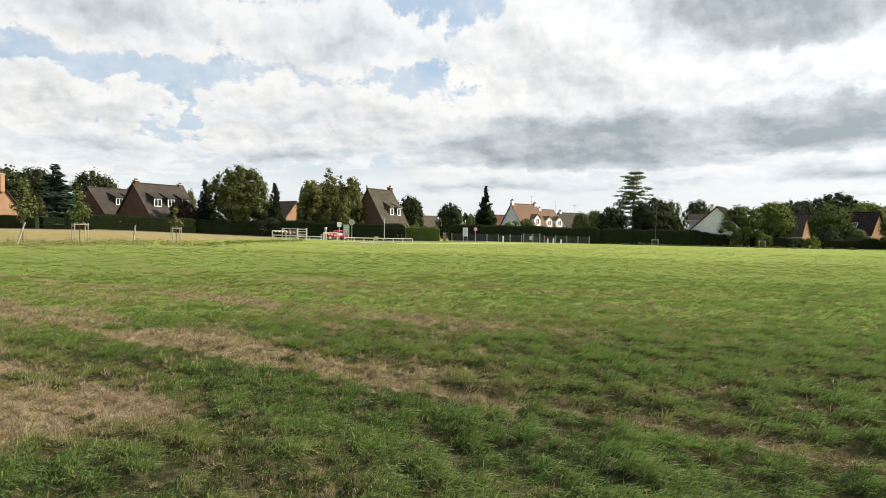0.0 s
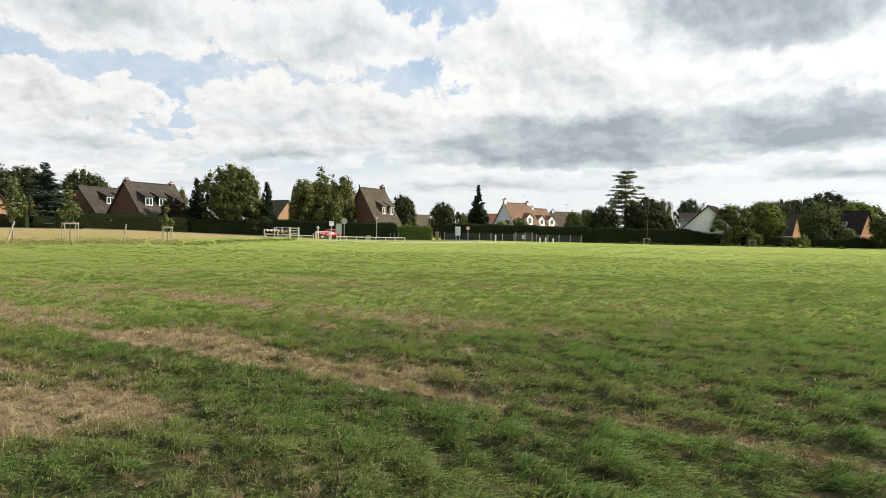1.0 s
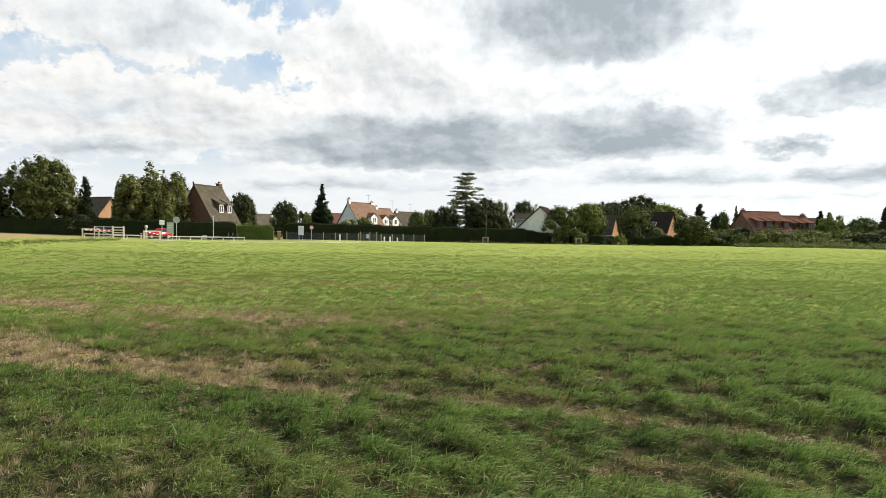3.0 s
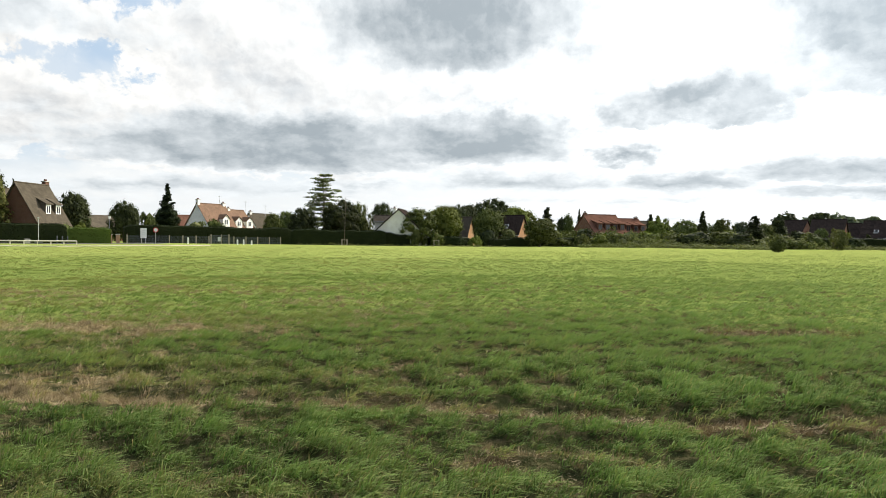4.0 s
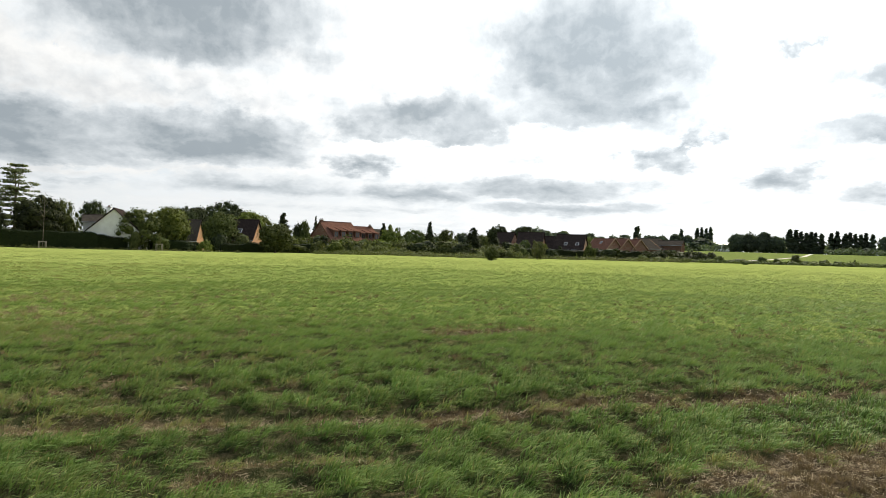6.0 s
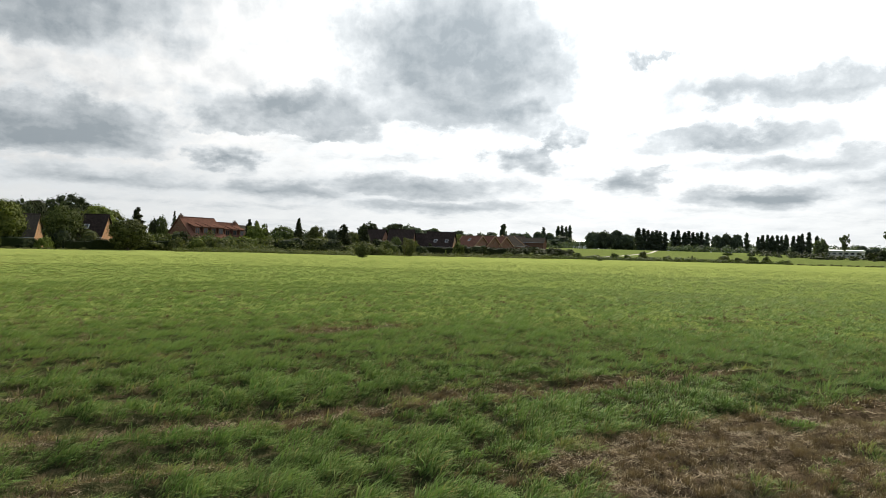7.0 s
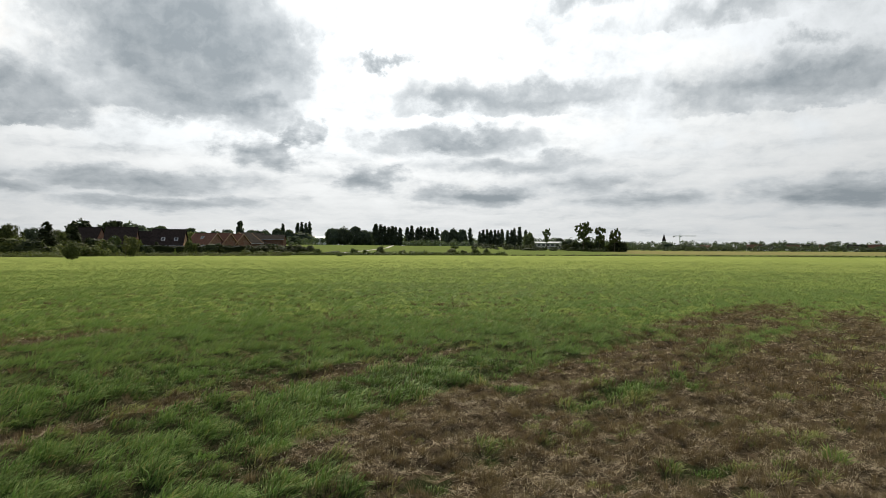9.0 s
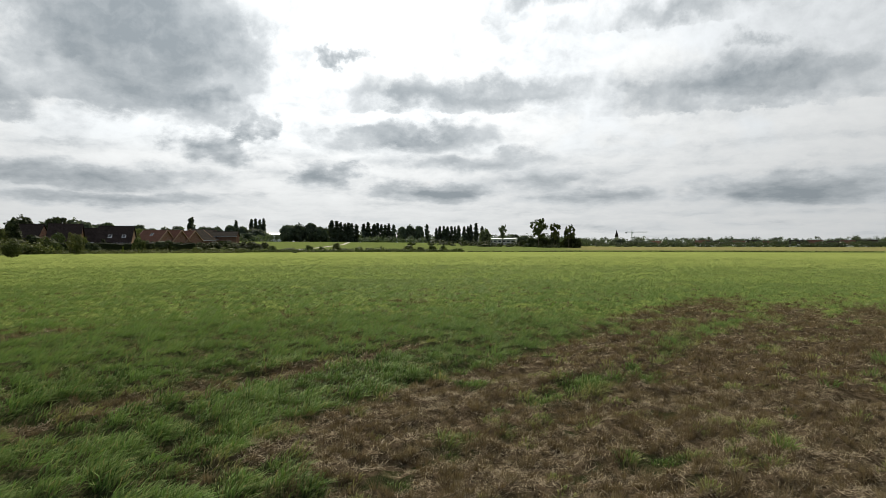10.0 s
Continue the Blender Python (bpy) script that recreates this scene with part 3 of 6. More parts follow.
def grass(r0, r1, per_m2, blades, tall, wide, spreadr, simple=False):
    """Tufts of green blades, combed over by the wind; tall on the tussocks, thin in the gaps and where the field is dry."""
    x, y = scatter(r0, r1, per_m2)
    d = np.maximum(dryness(x, y), dry_verge(x, y))
    yellow = yellowing(x, y)
    s, u = across(x, y)
    tus = tussocks(s, u) if r1 < 100 else 0.5 + 0.35 * (tussocks(s, u) - 0.5)
    n0 = len(x)
    chance = (1 - 0.96 * smooth(d + rng.normal(0, 0.12, n0), 0.15, 0.60)) * (0.42 + 0.58 * smooth(tus, 0.10, 0.45)) * (1 - 0.30 * yellow) * fade(np.hypot(x, y)) * (np.hypot(x, y) < np.interp(np.degrees(np.arctan2(x, y)), [-12, 16], [80, 112]))
    keep = rng.random(n0) < chance
    x, y, tus, d, yellow = x[keep], y[keep], tus[keep], d[keep], yellow[keep]
    nt = len(x)
    size = tall * rng.uniform(0.65, 1.2, nt) * (0.40 + 0.95 * tus) * (1 - 0.35 * d)
    # tone holds painted shade in the hollows and sunlit tips farther off
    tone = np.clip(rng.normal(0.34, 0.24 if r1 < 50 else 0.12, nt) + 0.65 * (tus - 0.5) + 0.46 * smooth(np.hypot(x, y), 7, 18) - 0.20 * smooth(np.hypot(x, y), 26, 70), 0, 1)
    k_ = np.repeat(np.arange(nt), blades)
    n = len(k_)
    a = rng.uniform(0, 2 * np.pi, n)
    out_ = np.sqrt(rng.random(n))
    bx, by = x[k_] + spreadr * out_ * np.cos(a), y[k_] + spreadr * out_ * np.sin(a)
    h = size[k_] * rng.uniform(0.5, 1.15, n)
    lean = np.clip(0.45 + 0.75 * out_ + rng.normal(0, 0.28, n) + 0.25 * smooth(np.hypot(bx, by), 8, 26), 0.05, 1.6)
    dirx, diry = heading(a, 1.5, n)
    # withered share; the last term yellows the green with distance
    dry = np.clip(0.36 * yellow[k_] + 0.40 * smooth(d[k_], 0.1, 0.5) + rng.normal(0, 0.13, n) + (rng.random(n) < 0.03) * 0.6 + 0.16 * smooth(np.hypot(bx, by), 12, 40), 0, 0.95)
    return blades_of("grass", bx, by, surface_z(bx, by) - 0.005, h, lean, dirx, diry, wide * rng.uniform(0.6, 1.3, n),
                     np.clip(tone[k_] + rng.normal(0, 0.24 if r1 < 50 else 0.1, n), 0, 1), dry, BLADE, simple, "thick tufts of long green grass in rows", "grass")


ROW = 0.145                                                # spacing of the drilled rows


def stubble(r0, r1, per_m2, blades, tall, wide, spreadr):
    """Short cut tufts standing in the drilled rows where the field is dry, and some withered ones in the green."""
    x, y = scatter(r0, r1, per_m2)
    s, u = across(x, y)
    s = (np.round(s / ROW) + rng.normal(0, 0.13, len(s))) * ROW
    x, y = s * 0.56 + u * 0.83, s * 0.83 - u * 0.56
    d = np.maximum(dryness(x, y), dry_verge(x, y))
    gap = fbm(u * 6.0, s * 6.0, 29, 2)
    chance = (0.05 + 0.22 * yellowing(x, y) + 0.85 * smooth(d + rng.normal(0, 0.12, len(x)), 0.15, 0.55)) * (0.35 + 0.65 * smooth(gap, 0.40, 0.52))
    keep = rng.random(len(x)) < chance
    x, y, u, d = x[keep], y[keep], u[keep], d[keep]
    nt = len(x)
    warm = smooth(-u, -1.0, 5.0)                           # paler straw on one side, brown weeds on the other; cloud shadow is in the tone too
    size = tall * rng.uniform(0.6, 1.25, nt)
    tone = np.clip(rng.normal(0.40, 0.22, nt) + 0.25 * warm, 0, 1)
    pale = np.clip(rng.normal(0.05, 0.12, nt) + 0.25 * warm, 0, 1)
    k_ = np.repeat(np.arange(nt), blades)
    n = len(k_)
    a = rng.uniform(0, 2 * np.pi, n)
    out_ = np.sqrt(rng.random(n))
    bx, by = x[k_] + spreadr * out_ * np.cos(a), y[k_] + spreadr * out_ * np.sin(a)
    dirx, diry = heading(a, 0.2, n)
    return blades_of("stubble", bx, by, surface_z(bx, by), size[k_] * rng.uniform(0.5, 1.1, n), np.clip(0.1 + 0.6 * out_ + rng.normal(0, 0.2, n), 0, 1.3), dirx, diry,
                     wide * rng.uniform(0.6, 1.3, n), np.clip(tone[k_] + rng.normal(0, 0.15, n), 0, 1), pale[k_], STRAW, True, "brown cut stubble standing in drilled rows", "stubble")


def litter(r0, r1, per_m2, long, wide):
    """Loose pale straw lying between the rows."""
    x, y = scatter(r0, r1, per_m2)
    d = np.maximum(dryness(x, y), dry_verge(x, y))
    s, u = across(x, y)
    keep = rng.random(len(x)) < (0.02 + 0.12 * yellowing(x, y) + smooth(d, 0.2, 0.6)) * smooth(fbm(u * 4.5, s * 6.0, 37, 2), 0.28, 0.6)
    x, y = x[keep], y[keep]
    n = len(x)
    dirx, diry = heading(rng.uniform(0, 2 * np.pi, n), 0.3, n)
    return blades_of("straw", x, y, surface_z(x, y) + rng.uniform(0.0, 0.03, n), long * rng.uniform(0.4, 1.2, n), np.full(n, 1.8), dirx, diry, wide * rng.uniform(0.6, 1.4, n),
                     rng.uniform(0.5, 1.0, n), rng.uniform(0.35, 1.0, n), STRAW, True, "loose pale straw lying on the soil", "straw")


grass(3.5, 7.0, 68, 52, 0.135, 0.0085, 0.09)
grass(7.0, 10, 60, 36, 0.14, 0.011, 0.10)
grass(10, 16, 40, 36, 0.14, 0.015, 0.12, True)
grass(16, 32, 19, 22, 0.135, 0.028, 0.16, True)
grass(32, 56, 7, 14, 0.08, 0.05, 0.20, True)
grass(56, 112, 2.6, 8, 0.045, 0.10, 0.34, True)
stubble(3.5, 9, 95, 34, 0.095, 0.0055, 0.040)
stubble(9, 26, 38, 20, 0.11, 0.012, 0.055)
litter(3.5, 9, 2600, 0.042, 0.0045)
litter(9, 24, 330, 0.065, 0.011)


# ---------------------------------------------------------------- builders
def ground_at(bearing, dist):
    p = polar(bearing, dist)
    p.z = float(land(np.array(p.x), np.array(p.y)))
    return p


def empty(name, m=None):
    ob = new(name)
    ob.empty_display_size = 0.2
    if m is not None:
        ob.matrix_basis = m
    return ob


def stand(bearing, dist, turn=0.0, sink=0.0):
    """The pose of a thing on the ground there, its front towards the field when turn is 0."""
    p = ground_at(bearing, dist)
    return pose(p.x, p.y, p.z - sink, 0, 0, -bearing + turn)


def part(name, bm, mat, parent, label="", at=None):
    """Links a bmesh as one mesh object under a thing."""
    me = bpy.data.meshes.new(name)
    bm.normal_update()
    bm.to_mesh(me)
    bm.free()
    me.materials.append(mat)
    ob = new(name, me)
    ob.parent = parent
    if at is not None:
        ob.matrix_basis = at
    return tagged(ob, label)


def again(ob, parent, m):
    """The same part once more, on the same mesh."""
    o = new(ob.name.split(".")[0], ob.data)
    o.parent = parent
    o.matrix_basis = m
    return o


def box(bm, x0, y0, z0, x1, y1, z1, bevel=0.0):
    g = bmesh.ops.create_cube(bm, size=1.0)
    bmesh.ops.scale(bm, vec=(x1 - x0, y1 - y0, z1 - z0), verts=g["verts"])
    bmesh.ops.translate(bm, vec=((x0 + x1) / 2, (y0 + y1) / 2, (z0 + z1) / 2), verts=g["verts"])
    if bevel:
        es = list({e for v in g["verts"] for e in v.link_edges})
        bmesh.ops.bevel(bm, geom=es, offset=bevel, segments=1, affect="EDGES")
    return bm


def boxed(x0, y0, z0, x1, y1, z1, bevel=0.0):
    return box(bmesh.new(), x0, y0, z0, x1, y1, z1, bevel)


def rod(bm, a, b, r0, r1=None, sides=8):
    """A tapered round bar from a to b."""
    a, b = Vector(a), Vector(b)
    r1 = r0 if r1 is None else r1
    g = bmesh.ops.create_cone(bm, cap_ends=True, segments=sides, radius1=r0, radius2=max(r1, 0.001), depth=(b - a).length)
    turn = (b - a).to_track_quat("Z", "Y").to_matrix().to_4x4()
    bmesh.ops.transform(bm, matrix=Matrix.Translation((a + b) / 2) @ turn, verts=g["verts"])
    return bm


def prism(bm, outline, y0, y1):
    """Extrudes an outline of (x, z) from y0 to y1."""
    a = [bm.verts.new((x, y0, z)) for x, z in outline]
    b = [bm.verts.new((x, y1, z)) for x, z in outline]
    n = len(outline)
    bm.faces.new(a)
    bm.faces.new(b[::-1])
    for i in range(n):
        bm.faces.new((a[i], b[i], b[(i + 1) % n], a[(i + 1) % n]))
    bmesh.ops.recalc_face_normals(bm, faces=bm.faces)
    return bm


# ---------------------------------------------------------------- trees
def leaf_quads(centres, radii, per, leaf, heart, seed, flat=1.0, up=0.0):
    """Leaf-shaped quads in clumps; they face outward from their clump and from the crown's heart."""
    g = np.random.default_rng(seed)
    c = np.repeat(centres, per, 0)
    rr = np.repeat(radii, per)
    n = len(c)
    v = g.normal(size=(n, 3))
    v /= np.linalg.norm(v, axis=1)[:, None]
    rad = 0.45 + 0.65 * g.random(n) ** 0.7
    off = v * (rr * rad)[:, None]
    off[:, 2] *= flat
    p = c + off
    out = p - heart
    out /= np.linalg.norm(out, axis=1)[:, None] + 1e-6
    nrm = v * 0.6 + out * 0.7 + g.normal(size=(n, 3)) * 0.45
    nrm[:, 2] += up
    nrm /= np.linalg.norm(nrm, axis=1)[:, None]
    t = np.cross(nrm, g.normal(size=(n, 3)))
    t /= np.linalg.norm(t, axis=1)[:, None] + 1e-6
    b = np.cross(nrm, t)
    s = (leaf * g.uniform(0.55, 1.35, n))[:, None]
    k_ = s * g.uniform(0.5, 0.8, n)[:, None]
    bend = nrm * s * g.uniform(-0.25, 0.1, n)[:, None]
    return np.stack([p - t * s, p - b * k_ + bend, p + t * s, p + b * k_ + bend], 1).reshape(-1, 3)


def cube_ball():
    """The unit ball as 24 quads."""
    out_ = []
    for axis in range(3):
        for sign_ in (-1, 1):
            for i in range(2):
                for j in range(2):
                    face = []
                    for u, v in ((i - 1, j - 1), (i, j - 1), (i, j), (i - 1, j)):
                        q = [0, 0, 0]
                        q[axis], q[(axis + 1) % 3], q[(axis + 2) % 3] = sign_, u, v * sign_
                        face.append(q)
                    out_ += face
    q = np.array(out_, float)
    return q / np.linalg.norm(q, axis=1)[:, None]


BALL = cube_ball()


def cores(centres, radii, flat, seed):
    """Dense dark hearts of the clumps, so that no light passes straight through."""
    g = np.random.default_rng(seed)
    m = radii[:, None, None] * 0.44 * BALL[None] * g.uniform(0.85, 1.15, (len(centres), 1, 3))
    m[:, :, 2] *= flat
    return (centres[:, None] + m).reshape(-1, 3)


def ball_points(g, n, shell):
    v = g.normal(size=(n, 3))
    v /= np.linalg.norm(v, axis=1)[:, None]
    return v * (shell + (1 - shell) * g.random(n))[:, None]


def crown_shape(kind, seed):
    """Clump centres and radii of a crown that is 1 wide and 1 high over its foot, with leaf size, count a clump, flatness, trunk top, trunk radius."""
    g = np.random.default_rng(seed * 31 + 5)
    if kind == "round":
        p = np.vstack([ball_points(g, 210, 0.86), ball_points(g, 24, 0.3)])
        low = p[:, 2] < -0.35
        p[low, :2] *= 1.05
        wob = 1 + 0.10 * np.sin(3 * np.arctan2(p[:, 1], p[:, 0]) + seed) * (1 - np.abs(p[:, 2])) + g.normal(0, 0.03, len(p))
        c = np.stack([p[:, 0] * 0.43 * wob, p[:, 1] * 0.43 * wob, 0.47 + p[:, 2] * 0.43 * (1 + g.normal(0, 0.04, len(p)))], 1)
        return c, g.uniform(0.062, 0.105, len(c)), 0.80, 46, 1.0, 0.6, 0.030
    if kind == "lobed":
        cs = []
        for i in range(9):
            a = g.uniform(0, 6.28)
            h = g.uniform(0.62, 1.0) if i else 1.0
            o = np.array([math.cos(a), math.sin(a)]) * (0.0 if i == 0 else g.uniform(0.10, 0.34))
            q = ball_points(g, 34, 0.5)
            w = g.uniform(0.13, 0.19)
            taper = 1.25 - 0.95 * (0.5 + 0.5 * q[:, 2])
            cs.append(np.stack([o[0] + q[:, 0] * w * taper, o[1] + q[:, 1] * w * taper, 0.06 + (h - 0.08) * (0.5 + 0.5 * q[:, 2])], 1))
        c = np.vstack(cs)
        return c, g.uniform(0.035, 0.075, len(c)) * (1.25 - 0.75 * c[:, 2]), 0.78, 34, 1.7, 0.7, 0.022
    if kind in ("column", "cone"):
        n = 190 if kind == "column" else 260
        z = 1 - np.sqrt(1 - (np.arange(n) + 0.5) / n)
        z = np.concatenate([z, [0.93, 0.955, 0.975, 0.99] if kind == "cone" else [0.86, 0.90, 0.94]])
        a = g.uniform(0, 6.28, len(z))
        if kind == "column":
            w = 0.43 * (1 - z) ** 0.65 * np.clip(0.6 + 3 * z, 0, 1) * g.uniform(0.3, 1, len(z)) ** 0.5
            r = (0.06 + 0.09 * (1 - z) ** 0.7) * g.uniform(0.7, 1.15, len(z))
        else:
            tier = 0.78 + 0.22 * np.sin(z * 42 + np.sin(a * 2))
            w = 0.50 * (1 - z) ** 0.9 * tier * g.uniform(0.3, 1, len(z)) ** 0.5
            r = (0.03 + 0.12 * (1 - z)) * g.uniform(0.7, 1.15, len(z))
        c = np.stack([np.cos(a) * w, np.sin(a) * w, 0.05 + z * 0.94 - 0.04 * w], 1)
        return c, r, 0.62, 36 if kind == "cone" else 30, 1.2 if kind == "column" else 0.8, 0.95, 0.022
    if kind == "tiered":
        cs, rs = [], []
        for i in range(104):
            t = g.random() ** 0.9
            z = 0.20 + 0.76 * (round(t * 11) / 11 * 0.75 + t * 0.25)
            reach = (0.42 * (1 - t) ** 0.6 + 0.10) * g.uniform(0.5, 1.05)
            a = g.uniform(0, 6.28)
            lift = g.normal(0.03, 0.025)
            for q in np.linspace(0.3, 1.0, 4):
                cs.append((math.cos(a) * reach * q, math.sin(a) * reach * q, min(z + lift * q, 0.97)))
                rs.append(0.060 * (1.2 - 0.40 * q) * g.uniform(0.7, 1.2))
        return np.array(cs), np.array(rs) * 0.95, 0.6, 40, 0.28, 0.97, 0.024
    if kind == "poplar":
        z = (np.arange(52) + g.random(52)) / 52
        a = g.uniform(0, 6.28, 52)
        w = 0.36 * np.sin(np.pi * np.clip(0.14 + 0.84 * z, 0, 1)) ** 0.9 * g.uniform(0.3, 1, 52)
        c = np.stack([np.cos(a) * w, np.sin(a) * w, 0.03 + z * 0.93], 1)
        return c, g.uniform(0.13, 0.21, 52) * (1.15 - 0.75 * z), 0.75, 26, 2.6, 0.8, 0.03
    if kind == "bush":
        n = 48
        p = ball_points(g, n, 0.6)
        p[:, 2] = np.abs(p[:, 2])
        hump = 0.85 + 0.22 * np.sin(2.3 * p[:, 0] * 3 + seed) * np.cos(p[:, 1] * 5 + seed)
        c = np.stack([p[:, 0] * 0.42, p[:, 1] * 0.42, 0.02 + p[:, 2] * 0.86 * hump], 1)
        return c, g.uniform(0.07, 0.16, n), 0.62, 60, 0.9, 0.4, 0.02
    if kind == "dome":
        n = 260
        p = ball_points(g, n, 0.75)
        p[:, 2] = np.where(p[:, 2] < -0.35, -0.35, p[:, 2])
        c = np.stack([p[:, 0] * 0.43, p[:, 1] * 0.43, 0.60 + p[:, 2] * 0.35 * (1 + g.normal(0, 0.06, n))], 1)
        return c, g.uniform(0.05, 0.085, n), 1.0, 34, 0.8, 0.65, 0.03
    if kind == "open":
        cs = []
        for i in range(40):
            a, rr, z = g.uniform(0, 6.28), 0.42 * math.sqrt(g.random()), g.uniform(0.40, 0.96)
            rr *= math.sin(math.pi * min(1.0, 0.25 + 0.7 * (z - 0.3)))
            q = g.normal(size=(5, 3)) * 0.035
            cs.append(np.array([math.cos(a) * rr, math.sin(a) * rr, z]) + q)
        c = np.vstack(cs)
        return c, g.uniform(0.025, 0.06, len(c)), 0.55, 26, 0.9, 0.8, 0.02
    n = 26                                                  # sapling
    z = g.random(n)
    a = g.uniform(0, 6.28, n)
    w = 0.32 * np.sin(np.pi * np.clip(0.1 + z * 0.85, 0, 1)) * g.uniform(0.3, 1, n)
    c = np.stack([np.cos(a) * w, np.sin(a) * w, 0.36 + z * 0.60], 1)
    return c, g.uniform(0.08, 0.16, n), 0.5, 16, 1.3, 0.9, 0.014


TREE_TALL = {"round": 11, "lobed": 11, "column": 10, "cone": 12, "tiered": 14, "poplar": 15, "bush": 3, "dome": 14, "open": 12, "sapling": 3.2}
TREE_WIDE = {"round": 10, "lobed": 9, "column": 3.5, "cone": 5, "tiered": 9, "poplar": 3.6, "bush": 4, "dome": 15, "open": 9, "sapling": 1.6}
TREE_WORD = {"round": "broad-leaved tree with a dense round crown", "lobed": "tree with a tall uneven leafy crown", "column": "narrow columnar conifer",
             "cone": "pointed spruce with drooping branches", "tiered": "tall cedar with flat open tiers", "poplar": "slender upright poplar",
             "bush": "rounded leafy bush", "dome": "large tree with a wide domed crown", "open": "tree with an open crown and gaps", "sapling": "young sapling with a thin trunk"}
LEAF_WORD = {"oak": "mid-green", "dark": "dark green", "bright": "bright yellow-green", "birch": "olive-green", "purple": "purple-brown", "blue": "blue-green",
             "needle": "blackish green", "verge": "yellowed", "cedar": "grey-green", "hedge": "dark green", "hedge_light": "fresh green", "scrub": "dusty green", "far": "haze-paled green"}
templates = {}


LEAF_SIZE, LEAF_SHARE = (0.175, 0.26, 0.85), (0.95, 0.85, 0.45)      # near, middle and far trees


def tree_template(kind, leaf, variant, lod):
    c, r, size, per, flat, top, trunk_r = crown_shape(kind, variant + 1)
    if lod and kind not in ("open", "sapling"):
        step = 1 if kind in ("poplar", "column", "cone") else 2
        c, r = c[::step], r[::step] * (1.0 if step == 1 else 1.3)
    W, H = TREE_WIDE[kind], TREE_TALL[kind]
    dims = np.array([W, W, H])
    name = "bush" if kind == "bush" else "sapling" if kind == "sapling" else "tree"
    root = empty(name)
    bm = bmesh.new()
    g = np.random.default_rng(variant + 99)
    bend = Vector((g.normal(0, 0.01), g.normal(0, 0.01), 0)) * W
    rod(bm, (0, 0, -0.15), Vector((0, 0, H * top * 0.45)) + bend, trunk_r * W, trunk_r * W * 0.7)
    rod(bm, Vector((0, 0, H * top * 0.44)) + bend, (0, 0, H * top), trunk_r * W * 0.7, trunk_r * W * 0.15, 6)
    if kind not in ("poplar", "column", "cone"):
        for i in g.choice(len(c), min(9, len(c)), replace=False):
            tip = Vector(c[i] * dims)
            foot = Vector((0, 0, min(tip.z * 0.6, H * top * 0.75)))
            rod(bm, foot, tip, trunk_r * W * 0.28, trunk_r * W * 0.08, 5)
    part("trunk", bm, BARK, root)
    verts = leaf_quads(c * dims, r * W, max(6, int(per * LEAF_SHARE[lod])), size * LEAF_SIZE[lod], np.array([0, 0, H * 0.45]), variant + 7, flat)
    if (lod < 2 or kind == "poplar") and kind not in ("open", "sapling", "tiered"):
        heart = np.array([0, 0, 0.45 if kind not in ("column", "cone", "poplar", "tiered") else 0.0])
        inner = heart + (c[::3] - heart) * (0.55 if heart[2] else np.array([0.4, 0.4, 0.95]))
        verts = np.vstack([verts, cores(c * dims, r * W, flat, variant)] + [cores(inner * dims, r[::3] * W * 2.6, flat, variant + 3)])
    crown = quads("foliage" if kind == "bush" else "crown", verts, 4, LEAF[leaf], root)
    tagged(root, LEAF_WORD[leaf] + " " + TREE_WORD[kind], "bush" if kind == "bush" else "tree")
    return root


tree_count = 0


def tree(kind, leaf, bearing, dist, wide, tall, group="", variants=3):
    """Puts a tree of that width and height on the ground."""
    global tree_count
    tree_count += 1
    variant = tree_count % variants
    key = (kind, leaf, variant, 0 if dist < 126 else 1 if dist < 290 else 2)
    p = ground_at(bearing, dist)
    m = pose(p.x, p.y, p.z, 0, 0, (tree_count * 77) % 360) @ Matrix.Diagonal((wide / TREE_WIDE[kind], wide / TREE_WIDE[kind], tall / TREE_TALL[kind], 1))
    if key not in templates:
        ob = templates[key] = tree_template(*key)
        ob.matrix_basis = m
    else:
        src = templates[key]
        keep = src.matrix_basis.copy()
        src.matrix_basis = Matrix.Identity(4)
        ob = copy_thing(src, m)
        src.matrix_basis = keep
    if group:
        tagged(ob, group=group)
    return ob


